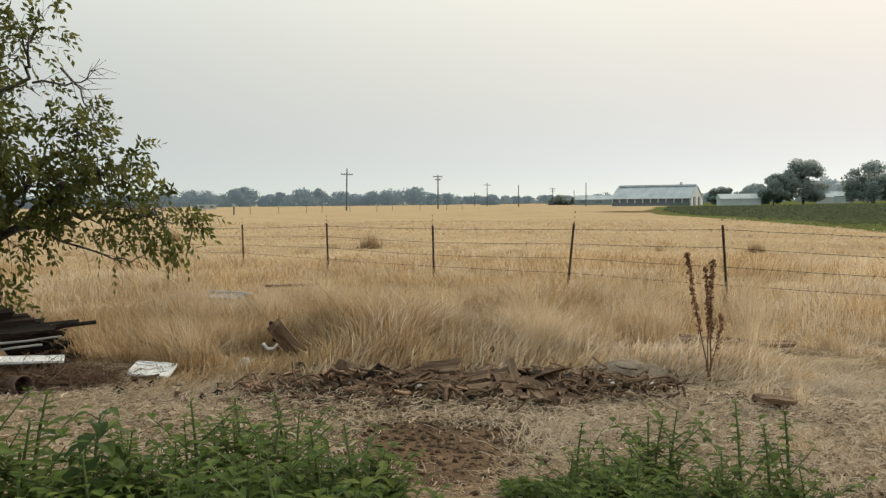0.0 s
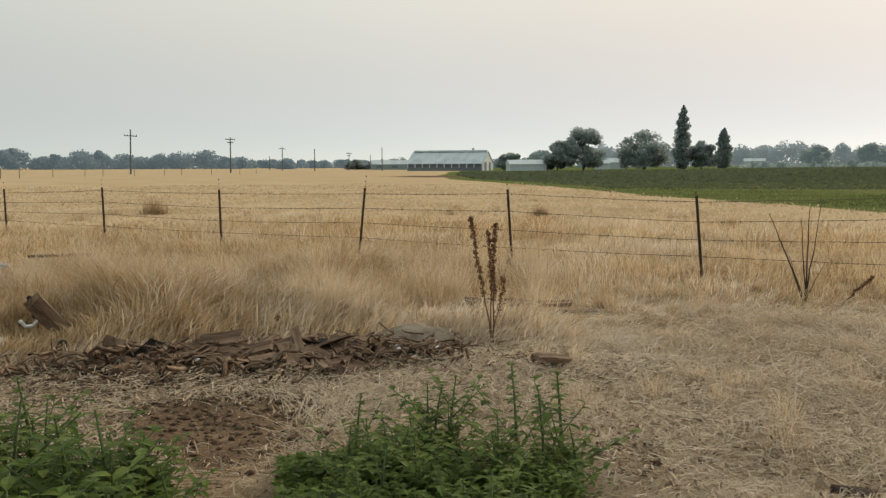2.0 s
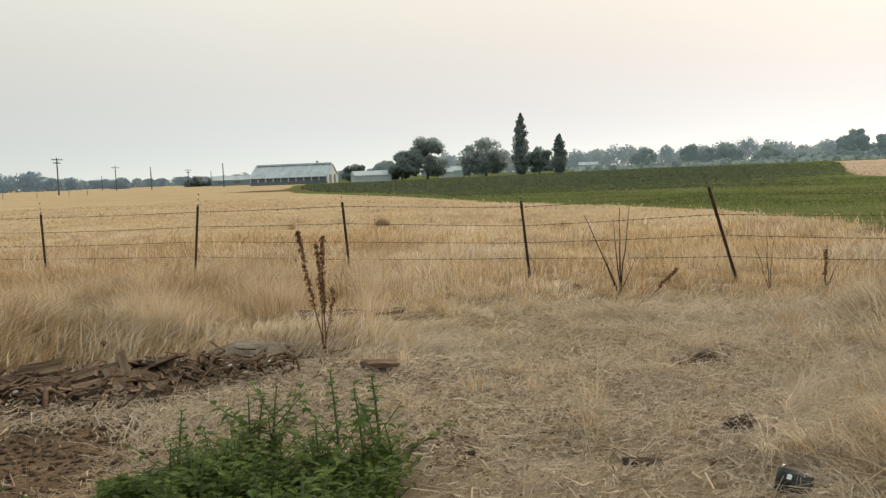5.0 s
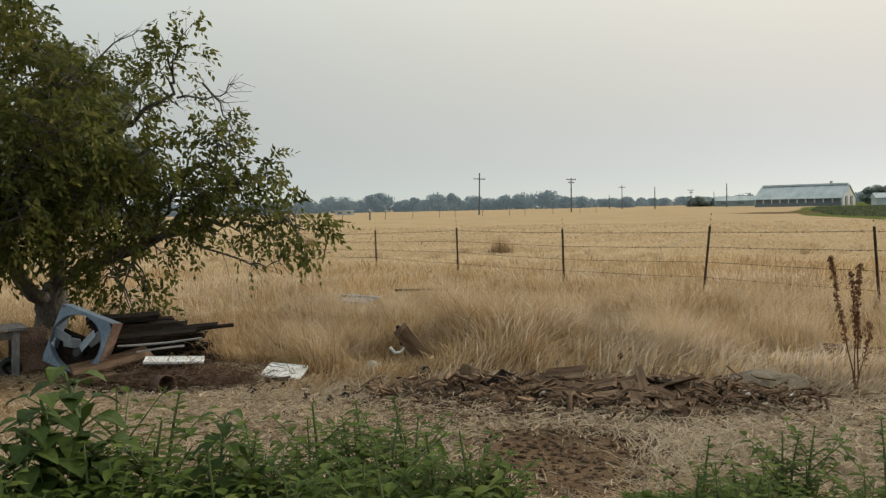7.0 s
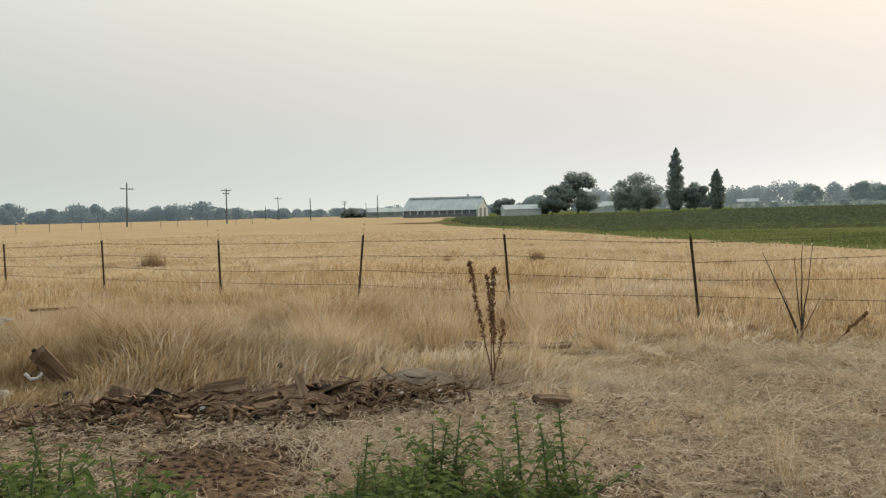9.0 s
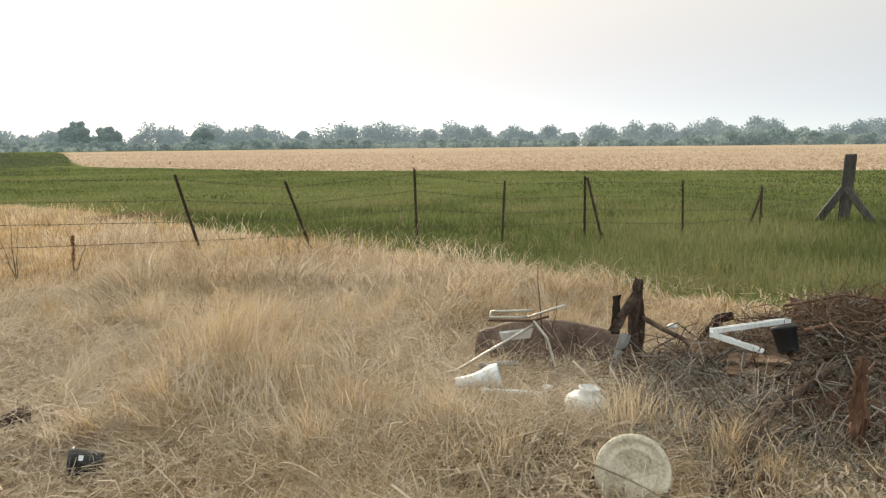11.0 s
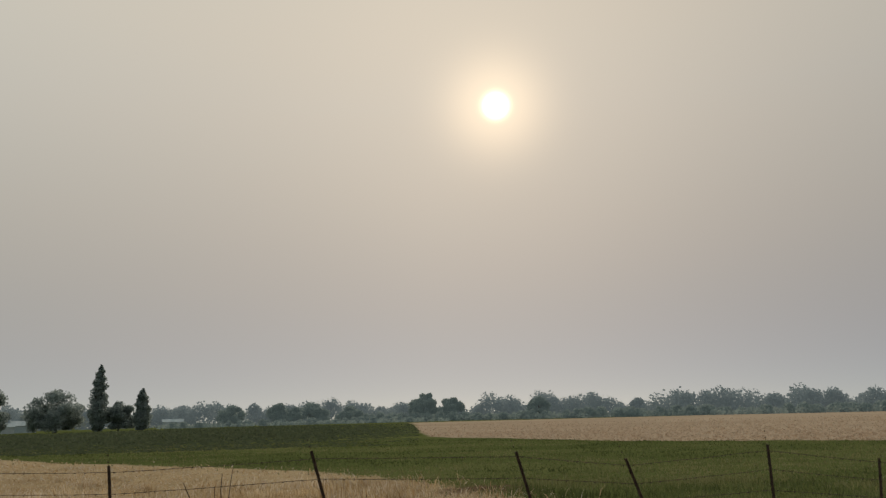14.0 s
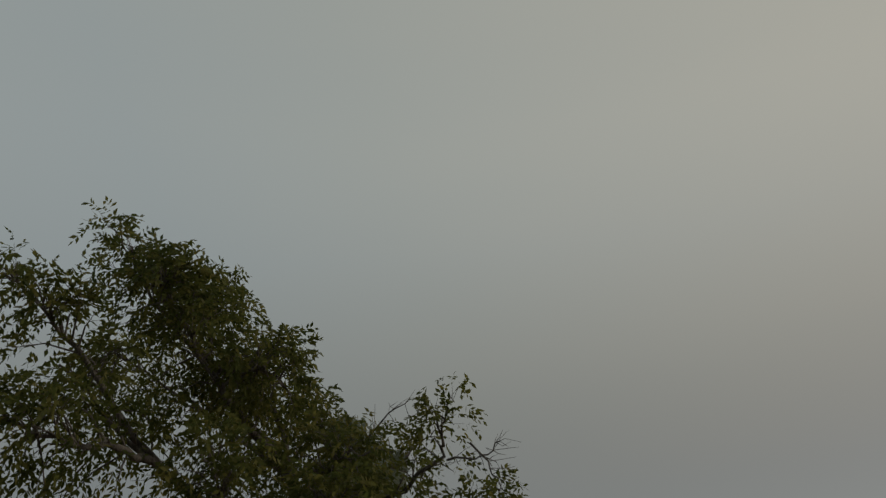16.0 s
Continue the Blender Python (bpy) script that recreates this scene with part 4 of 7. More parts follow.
def steel_post(top, foot):
    foot = Vector((foot[0], foot[1], float(height(foot[0], foot[1])) - 0.25))
    top = Vector(top)
    axis = top - foot
    turn = axis.to_track_quat("Z", "Y").to_matrix().to_4x4()
    bm = bmesh.new()
    long = axis.length
    box(bm, pose(0, 0, long / 2), 0.042, 0.007, long)
    box(bm, pose(0, 0.016, long / 2), 0.007, 0.03, long)
    for k in range(int(long / 0.09)):
        box(bm, pose(0, -0.007, 0.3 + k * 0.09), 0.018, 0.008, 0.022)
    ob = part("fence_post", bm, M_POST)
    ob.matrix_basis = Matrix.Translation(foot) @ turn @ Matrix.Rotation(radians(-40), 4, "Z")
    lean = math.degrees(axis.angle(Vector((0, 0, 1))))
    return tagged(ob, "leaning rusty steel T-post of the wire fence" if lean > 8 else "upright rusty steel T-post of the wire fence", "fence post", "steel fence posts")


for top, foot in POSTS + BEYOND:
    steel_post(top, foot)


def strand(points, label, seed):
    """A sagging barbed wire with its barbs."""
    r = random.Random(seed)
    bm = bmesh.new()
    for a, b in zip(points, points[1:]):
        a, b = Vector(a), Vector(b)
        n = 8
        line = []
        for k in range(n + 1):
            u = k / n
            p = a.lerp(b, u)
            p.z -= 0.10 * u * (1 - u) * (b - a).length * 0.12 + r.uniform(-0.004, 0.004)
            line.append(p)
        tube(bm, line, 0.0045, 4, cap=False)
        for k in range(int((b - a).length / 0.13)):
            p = a.lerp(b, (k + 0.5) * 0.13 / (b - a).length)
            box(bm, pose(p.x, p.y, p.z - 0.01, r.uniform(0, 90), r.uniform(0, 90), 0), 0.006, 0.006, 0.035)
    ob = part("barbed_wire", bm, M_WIRE)
    return tagged(ob, label, "wire", "barbed wires of the fence")


line = POSTS + [((CORNER[0], CORNER[1], 1.15), (CORNER[0], CORNER[1], 0))]
for k, u in enumerate((0.93, 0.70, 0.47, 0.25)):
    strand([Vector(f).lerp(Vector(t), u + 0.02 * math.sin(i * 2.3 + k)) for i, (t, f) in enumerate(line)], "rusted barbed wire strung between steel posts", k)
for k, u in enumerate((0.85, 0.5)):
    strand([Vector((CORNER[0], CORNER[1], 1.0 * u + 0.1))] + [Vector(f).lerp(Vector(t), u) for t, f in BEYOND], "rusted barbed wire strung from the corner post", 9 + k)


def brace(a, b, r, name, label):
    bm = bmesh.new()
    a, b = Vector(a), Vector(b)
    tube(bm, [a, a.lerp(b, 0.5), b], r, 6)
    tagged(part(name, bm, M_POST), label, "fence brace")


brace((14.2, 2.0, 1.02), (14.36, 1.75, -0.1), 0.022, "fence_brace", "thin leaning steel brace beside a post")
brace((17.0, -0.84, 0.68), (16.78, -0.58, -0.1), 0.025, "fence_brace", "steel brace leaning on a post")
brace((17.6, -3.35, 0.62), (17.55, -4.05, -0.1), 0.03, "fence_brace", "steel brace leaning on a post")


def corner_post():
    ob = thing("corner_post", "weathered dark timber corner post with two raking braces", "fence post", at=Matrix.Translation((CORNER[0], CORNER[1], float(height(*CORNER)))) @ Matrix.Rotation(radians(-97.5), 4, "Z"))
    bm = bmesh.new()
    box(bm, pose(0.02, 0, 0.5, 0, 4, 0), 0.21, 0.2, 1.62, 0.02)
    for v in bm.verts:
        v.co += Vector((noise.noise(v.co * 6), noise.noise(v.co * 7 + Vector((3, 0, 0))), 0)) * 0.02
        if v.co.z > 1.3:
            v.co.z += 0.06 * noise.noise(v.co * 9)
    part("post", bm, M_WOODPOST, ob)
    for s, reach in ((-1, 0.55), (1, 0.60)):
        bm = bmesh.new()
        a, b = Vector((s * 0.05, -0.06, 0.62)), Vector((s * reach, -0.12, -0.12))
        box(bm, Matrix.Translation((a + b) / 2) @ (b - a).to_track_quat("Z", "Y").to_matrix().to_4x4(), 0.16, 0.14, (b - a).length + 0.1, 0.015)
        part("brace", bm, M_WOODPOST, ob)
    for z in (0.5, 0.9):
        bm = bmesh.new()
        tube(bm, [(0.155 * math.cos(a), 0.155 * math.sin(a), z) for a in [k * 0.7 for k in range(10)]], 0.006, 4)
        part("wire_wrap", bm, M_WIRE, ob, "rusted wire wound round the post")


corner_post()


# ---- the walnut tree ----


def leaf_sprays(points, ways, r, leaflets=7, size=0.092):
    """Drooping feather leaves: each point carries a stalk with paired leaflets."""
    points, ways = np.asarray(points), np.asarray(ways)
    n = len(points)
    ways = ways / np.maximum(np.linalg.norm(ways, axis=1)[:, None], 1e-6)
    side = np.cross(ways, r.normal(0, 1, (n, 3)))
    side /= np.maximum(np.linalg.norm(side, axis=1)[:, None], 1e-6)
    vs, ts = [], []
    tone = np.clip(r.normal(0.45, 0.22, n), 0, 1)
    for k in range(leaflets):
        u = (k // 2 + 0.6) / (leaflets / 2)
        s = (1 if k % 2 else -1) * (0 if k == leaflets - 1 else 1)
        length = size * (0.75 + 0.5 * r.random((n, 1)))
        root = points + ways * (u * 0.2) - np.array([0, 0, 1]) * (u * u * 0.08)
        out = side * s * 0.85 + ways * 0.6 + r.normal(0, 0.25, (n, 3)) - np.array([0, 0, 0.5])
        out /= np.linalg.norm(out, axis=1)[:, None]
        wide = np.cross(out, r.normal(0, 1, (n, 3)))
        wide /= np.maximum(np.linalg.norm(wide, axis=1)[:, None], 1e-6)
        wide = wide * length * 0.22
        mid = root + out * length * 0.45
        vs.append(np.stack([root, mid + wide, root + out * length, mid - wide], 1))
        ts.append(np.repeat(np.clip(tone + r.normal(0, 0.1, n), 0, 1), 4))
    v = np.concatenate(vs).reshape(-1, 3)
    return v, np.arange(len(v)).reshape(-1, 4), np.concatenate(ts)


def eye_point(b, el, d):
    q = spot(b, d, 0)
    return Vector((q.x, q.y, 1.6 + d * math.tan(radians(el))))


def walnut_tree():
    r = np.random.default_rng(23)
    root = Vector((-6.44, 9.7, 0.0))
    ob = thing("walnut_tree", "spreading walnut tree with grey bark and drooping leaves", "tree")
    fork = Vector((-6.42, 9.66, 0.52))
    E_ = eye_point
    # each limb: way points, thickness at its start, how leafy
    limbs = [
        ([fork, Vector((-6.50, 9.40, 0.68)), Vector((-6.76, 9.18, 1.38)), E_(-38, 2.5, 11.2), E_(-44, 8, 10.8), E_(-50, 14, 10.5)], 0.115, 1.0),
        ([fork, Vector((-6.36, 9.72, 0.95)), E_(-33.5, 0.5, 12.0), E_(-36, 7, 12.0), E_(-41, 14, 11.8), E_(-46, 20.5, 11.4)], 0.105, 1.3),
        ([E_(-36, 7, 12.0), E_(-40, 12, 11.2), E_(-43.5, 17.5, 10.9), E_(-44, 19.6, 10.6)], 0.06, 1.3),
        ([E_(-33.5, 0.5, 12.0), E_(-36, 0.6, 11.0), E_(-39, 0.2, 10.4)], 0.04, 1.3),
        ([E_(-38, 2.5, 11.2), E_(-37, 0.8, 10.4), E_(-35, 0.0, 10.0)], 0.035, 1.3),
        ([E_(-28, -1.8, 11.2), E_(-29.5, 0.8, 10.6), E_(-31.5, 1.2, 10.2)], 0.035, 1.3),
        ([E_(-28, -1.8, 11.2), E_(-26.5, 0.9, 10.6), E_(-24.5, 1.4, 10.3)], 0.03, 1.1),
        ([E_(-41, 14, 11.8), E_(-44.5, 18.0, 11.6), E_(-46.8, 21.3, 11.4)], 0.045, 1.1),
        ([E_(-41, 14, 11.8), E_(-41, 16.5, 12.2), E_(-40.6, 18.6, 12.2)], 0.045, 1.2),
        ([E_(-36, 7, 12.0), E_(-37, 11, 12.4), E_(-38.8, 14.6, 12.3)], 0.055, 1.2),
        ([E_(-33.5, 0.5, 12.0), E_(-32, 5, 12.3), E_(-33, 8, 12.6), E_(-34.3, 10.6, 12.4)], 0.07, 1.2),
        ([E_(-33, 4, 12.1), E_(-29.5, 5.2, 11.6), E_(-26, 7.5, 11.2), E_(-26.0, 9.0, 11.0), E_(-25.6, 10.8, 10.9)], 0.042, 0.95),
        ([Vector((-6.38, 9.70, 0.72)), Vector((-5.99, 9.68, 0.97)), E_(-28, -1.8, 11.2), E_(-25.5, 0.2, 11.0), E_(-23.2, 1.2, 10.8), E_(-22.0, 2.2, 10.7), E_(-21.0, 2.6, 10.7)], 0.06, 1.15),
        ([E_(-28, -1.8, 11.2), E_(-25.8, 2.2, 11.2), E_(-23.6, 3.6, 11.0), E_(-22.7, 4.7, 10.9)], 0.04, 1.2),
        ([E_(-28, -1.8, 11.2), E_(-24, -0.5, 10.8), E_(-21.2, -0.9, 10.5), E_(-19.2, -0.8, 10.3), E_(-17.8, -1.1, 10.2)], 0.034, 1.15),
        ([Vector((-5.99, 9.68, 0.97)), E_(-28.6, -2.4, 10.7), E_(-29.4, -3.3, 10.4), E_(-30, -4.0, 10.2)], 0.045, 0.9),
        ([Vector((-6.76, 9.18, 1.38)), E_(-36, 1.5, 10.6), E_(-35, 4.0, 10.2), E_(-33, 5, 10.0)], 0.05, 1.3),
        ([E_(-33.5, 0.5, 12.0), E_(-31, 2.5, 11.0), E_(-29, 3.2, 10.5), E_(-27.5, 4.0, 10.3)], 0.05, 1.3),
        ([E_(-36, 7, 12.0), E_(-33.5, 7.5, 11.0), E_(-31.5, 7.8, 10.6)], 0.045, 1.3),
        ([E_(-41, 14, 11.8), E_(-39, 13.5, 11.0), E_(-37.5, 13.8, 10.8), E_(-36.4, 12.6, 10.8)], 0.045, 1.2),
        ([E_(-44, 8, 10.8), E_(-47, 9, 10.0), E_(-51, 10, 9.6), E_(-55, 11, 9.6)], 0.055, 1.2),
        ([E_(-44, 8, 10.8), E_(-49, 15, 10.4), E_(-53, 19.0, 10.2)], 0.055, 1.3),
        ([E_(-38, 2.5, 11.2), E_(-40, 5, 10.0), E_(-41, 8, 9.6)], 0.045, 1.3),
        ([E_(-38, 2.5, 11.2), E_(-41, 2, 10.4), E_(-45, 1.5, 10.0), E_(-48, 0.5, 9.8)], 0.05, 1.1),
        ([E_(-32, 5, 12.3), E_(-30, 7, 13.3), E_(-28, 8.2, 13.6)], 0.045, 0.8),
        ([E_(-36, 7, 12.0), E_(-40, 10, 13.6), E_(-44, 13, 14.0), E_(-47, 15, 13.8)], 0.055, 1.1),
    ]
    bm = bmesh.new()
    tube(bm, [root + Vector((0, 0, -0.3)), root + Vector((0, 0, 0.05)), root.lerp(fork, 0.5), fork, fork + Vector((0.03, 0.05, 0.25))], [0.28, 0.22, 0.19, 0.19, 0.13], 12)
    for v in bm.verts:
        v.co += Vector((noise.noise(v.co * 5), noise.noise(v.co * 5 + Vector((7, 0, 0))), 0)) * 0.05
    part("trunk", bm, M_BARK, ob, smooth=True)
    pts, ways = [], []
    for wp, thick, leafy in limbs:
        line = []
        for a, b in zip(wp, wp[1:]):
            for k in range(4):
                line.append(a.lerp(b, k / 4) + Vector(r.normal(0, 0.035, 3)))
        line.append(wp[-1])
        n = len(line)
        bm = bmesh.new()
        tube(bm, line, [max(0.009, thick * (1 - 0.88 * i / (n - 1))) for i in range(n)], 7)
        # side branches and twigs
        count = int(n * (0.95 if wp[-1].x > -4.8 else 2.0 if wp[-1].x > -6.5 else 2.7) * leafy)
        for q in range(count):
            u = 0.22 + 0.78 * (q + r.random()) / count
            i = min(n - 2, int(u * (n - 1)))
            start = line[i].lerp(line[i + 1], r.random())
            ahead = (line[i + 1] - line[i]).normalized()
            way = (ahead * 0.7 + Vector(r.normal(0, 0.75, 3)) + Vector((0, 0, 0.25))).normalized()
            reach = (0.4 + 0.5 * r.random()) * (1.1 - 0.5 * u) * (0.55 if wp[-1].x > -4.8 else 0.95)
            mid = start + way * reach * 0.55 + Vector((0, 0, 0.04))
            tip = start + way * reach + Vector((0, 0, -0.08))
            tube(bm, [start, mid, tip], [0.014, 0.009, 0.004], 4, cap=False)
            for _ in range(int((8 if wp[-1].x > -4.8 else 8.5 if wp[-1].x > -6.5 else 9) * leafy)):
                w = 0.35 + 0.65 * r.random()
                p = start.lerp(mid, w * 2) if w < 0.5 else mid.lerp(tip, w * 2 - 1)
                out = (way * 0.9 + Vector(r.normal(0, 0.6, 3))).normalized()
                far = p + out * (0.08 + 0.22 * r.random())
                if r.random() < 0.4:
                    tube(bm, [p, far], [0.004, 0.002], 3, cap=False)
                pts.append(far)
                ways.append(out + Vector((0, 0, -0.25)))
        part("limb", bm, M_BARK, ob, smooth=True)
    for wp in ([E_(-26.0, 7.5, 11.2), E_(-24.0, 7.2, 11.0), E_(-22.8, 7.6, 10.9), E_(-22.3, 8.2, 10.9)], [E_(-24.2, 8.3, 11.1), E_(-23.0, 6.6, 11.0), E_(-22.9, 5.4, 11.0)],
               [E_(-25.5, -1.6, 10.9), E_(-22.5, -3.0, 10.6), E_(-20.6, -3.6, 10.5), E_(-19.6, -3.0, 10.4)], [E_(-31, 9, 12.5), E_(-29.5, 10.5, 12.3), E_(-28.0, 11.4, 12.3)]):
        bm = bmesh.new()
        line = [a.lerp(b, k / 3) + Vector(r.normal(0, 0.02, 3)) for a, b in zip(wp, wp[1:]) for k in range(3)] + [wp[-1]]
        tube(bm, line, [0.016 * (1 - 0.8 * i / len(line)) for i in range(len(line))], 5)
        for q in range(16):
            i = int(r.integers(1, len(line) - 1))
            tip = line[i] + Vector(r.normal(0, 0.14, 3)) + (line[-1] - line[0]).normalized() * 0.2
            tube(bm, [line[i], line[i].lerp(tip, 0.5) + Vector(r.normal(0, 0.03, 3)), tip], [0.005, 0.004, 0.002], 3, cap=False)
        part("dead_branch", bm, M_BARK, ob, "bare dead twigs")
    v, f, t = leaf_sprays(pts, ways, r)
    crown = new("crown", mesh_from("crown", v, f, M_LEAF, t))
    crown.parent = ob


walnut_tree()
far_tree(-31.2, 42, 9.4, 6.0, "tall soft grey-green tree standing behind the walnut", "background_tree", material=M_GREYTREE, seed=31, per=900, piece=0.22)
far_tree(-37.0, 60, 8.0, 9.0, "round grey-green tree far behind the walnut", "background_tree", material=M_GREYTREE, seed=33, per=500, piece=0.35)


# ---- green weeds in the foreground, dead stalks ----


def leaf_shape(bm, root, way, length, wide, tone_layer, tone, droop=0.3, round_=False):
    """A broad pointed leaf, folded along its rib."""
    way = Vector(way).normalized()
    side = way.cross(Vector((0, 0, 1)))
    side = side.normalized() if side.length > 1e-3 else Vector((1, 0, 0))
    up = side.cross(way)
    a = Vector(root)
    pts = []
    for u, w in (((0.0, 0.25), (0.16, 0.86), (0.42, 1.0), (0.74, 0.62), (1.0, 0.02)) if round_ else ((0.0, 0.05), (0.3, 0.95), (0.62, 0.8), (1.0, 0.02))):
        c = a + way * length * u - Vector((0, 0, 1)) * droop * length * u * u
        pts.append((bm.verts.new(c - side * wide * w / 2 + up * wide * 0.12 * w), bm.verts.new(c), bm.verts.new(c + side * wide * w / 2 + up * wide * 0.12 * w)))
    for p in pts:
        for v in p:
            v[tone_layer] = tone
    for p, q in zip(pts, pts[1:]):
        bm.faces.new((p[0], p[1], q[1], q[0]))
        bm.faces.new((p[1], p[2], q[2], q[1]))


def weed(kind, seed):
    r = random.Random(seed)
    big = kind == "sunflower"
    h = 0.85 if big else 0.5
    name = "sunflower_plant" if big else "weed_plant"
    ob = thing(name, "broad-leaved green wild sunflower plant without flowers" if big else "leafy green weed with an upright stem", "plant", "broad-leaved plants" if big else "green weeds")
    lean = (r.uniform(-0.1, 0.1), r.uniform(-0.1, 0.1))
    bm = bmesh.new()
    stem = [Vector((lean[0] * h * u * u, lean[1] * h * u * u, h * u - 0.03)) for u in (0, 0.25, 0.5, 0.75, 1.0)]
    tube(bm, stem, [0.009, 0.008, 0.007, 0.005, 0.003] if not big else [0.014, 0.013, 0.011, 0.009, 0.006], 6)
    bl = bmesh.new()
    lay = bl.verts.layers.float.new("tone")

    def on_stem(u):
        k = min(3, int(u * 4))
        return stem[k].lerp(stem[k + 1], u * 4 - k)

    if big:
        for k in range(30):
            u = 0.16 + 0.83 * k / 29
            a = k * 2.4 + r.uniform(-0.3, 0.3)
            s = 0.055 + 0.072 * math.sin(math.pi * min(1, u * 0.8 + 0.08))
            root = on_stem(u)
            end = root + Vector((math.cos(a), math.sin(a), 0.75)) * (0.05 + 0.08 * (1 - u))
            tube(bm, [root, end], [0.005, 0.003], 4, cap=False)
            leaf_shape(bl, end, (math.cos(a), math.sin(a), 0.25 - 0.5 * (1 - u)), s, s * 0.92, lay, r.uniform(0.0, 0.7), r.uniform(0.4, 1.0), True)
    else:
        branches = [(stem, 1.0)]
        for k in range(3 if kind == "spike" else 7):
            u = 0.12 + 0.62 * k / 7
            a = k * 2.4 + r.uniform(-0.4, 0.4)
            root = on_stem(u)
            n = 0.12 + 0.16 * (1 - u)
            end = root + Vector((math.cos(a) * n, math.sin(a) * n, n * r.uniform(0.7, 1.2)))
            tube(bm, [root, root.lerp(end, 0.5), end], [0.004, 0.003, 0.002], 4, cap=False)
            for q in range(9):
                v = 0.2 + 0.8 * q / 8
                b = q * 2.4 + r.random()
                leaf_shape(bl, root.lerp(end, v), (math.cos(b), math.sin(b), r.uniform(0.0, 0.6)), r.uniform(0.05, 0.09), r.uniform(0.026, 0.044), lay, r.uniform(0.1, 0.9), 0.3)
        for q in range(34):
            u = 0.1 + 0.9 * q / 33
            b = q * 2.4
            s = r.uniform(0.06, 0.105) * (1 - 0.5 * u)
            leaf_shape(bl, on_stem(u), (math.cos(b), math.sin(b), 0.1 + 0.45 * u), s * 0.95, s * 0.42, lay, r.uniform(0.1, 0.9), 0.35)
        if kind == "spike":
            top = stem[-1]
            for node in range(4):
                for q in range(5):
                    b = q * 1.26 + node * 0.6 + r.uniform(-0.2, 0.2)
                    leaf_shape(bl, top + Vector((0, 0, -0.16 + 0.052 * node)), (math.cos(b), math.sin(b), 0.25 + 0.15 * node), 0.052 - 0.008 * node, 0.02, lay, r.uniform(0.2, 0.8), 0.35)
    part("stem", bm, M_WEEDSTEM, ob)
    part("foliage", bl, M_SUNLEAF if big else M_WEED, ob)
    return ob


def plant_weeds():
    r = random.Random(3)
    protos = [weed("weed", k) for k in range(5)] + [weed("spike", 7), weed("spike", 8)]
    spikes = protos[5:]
    flowers = [weed("sunflower", 20 + k) for k in range(3)]

    stray = random.Random(31)

    def put(proto, b, d, s, first):
        p = spot(b + stray.gauss(0, 0.6), d - 0.6 * stray.random() ** 4)
        m = Matrix.Translation(p) @ Matrix.Rotation(r.uniform(0, 6.28), 4, "Z")
        sc = Matrix.Diagonal((s * r.uniform(0.9, 1.25), s * r.uniform(0.9, 1.25), s, 1))
        ob = proto if first else copy_thing(proto, m)
        ob.matrix_basis = m @ sc

    used = set()

    def next_of(group):
        k = r.randrange(len(group))
        proto = group[k]
        first = proto not in used
        used.add(proto)
        return proto, first

    for k in range(125):
        b = r.uniform(-44, -4.5)
        d = r.uniform(3.3, 4.75)
        if b > -9:
            d = min(d, 4.4)
        put(next_of(protos)[0], b, d, r.uniform(0.5, 1.0) ** 0.8 * (1.35 if r.random() < 0.25 else 1.0) * (1.1 if b < -12 else 0.95), False)
    for k in range(68):
        b = r.uniform(3.0, 22.5)
        d = r.uniform(3.4, 4.55) - 0.25 * abs(b - 14) / 9 - (0.35 if b < 6 else 0)
        tall = 1.25 if r.random() < 0.22 and 8 < b else 1.0
        put(next_of(protos)[0], b, d, r.uniform(0.42, 0.8) * tall, False)
    for b, d, s in ((18.3, 4.5, 1.15), (19.6, 4.4, 1.05), (20.6, 4.3, 1.2), (12.0, 4.5, 0.9), (8.0, 4.4, 0.85), (-12.5, 4.7, 1.2), (-15.5, 4.7, 1.15), (-19.0, 4.6, 1.0), (-22.0, 4.7, 1.1)):
        put(next_of(spikes)[0], b, d, s, False)
    for b, d, s in ((-31.0, 4.3, 1.08), (-33.8, 4.2, 0.98), (-37.0, 4.3, 0.95), (-29.2, 4.05, 0.7), (-24.2, 4.5, 0.8), (-39.5, 4.0, 0.9), (-26.2, 4.0, 0.5), (-35.0, 3.8, 0.6), (-41.5, 4.4, 1.0), (-5.8, 4.2, 0.42), (-21.5, 4.1, 0.55)):
        put(next_of(flowers)[0], b, d, s, False)
    # the first of each kind stands among the rest
    for k, ob in enumerate(protos):
        p = spot(-30 + 3 * k, 4.0 + 0.1 * k)
        ob.matrix_basis = Matrix.Translation(p) @ Matrix.Diagonal((0.8, 0.8, 0.75, 1))
    for k, ob in enumerate(flowers):
        ob.matrix_basis = Matrix.Translation(spot(-36.5 + 1.7 * k, 4.05 + 0.15 * k)) @ Matrix.Diagonal((0.95, 0.95, 0.9 - 0.1 * k, 1))


plant_weeds()


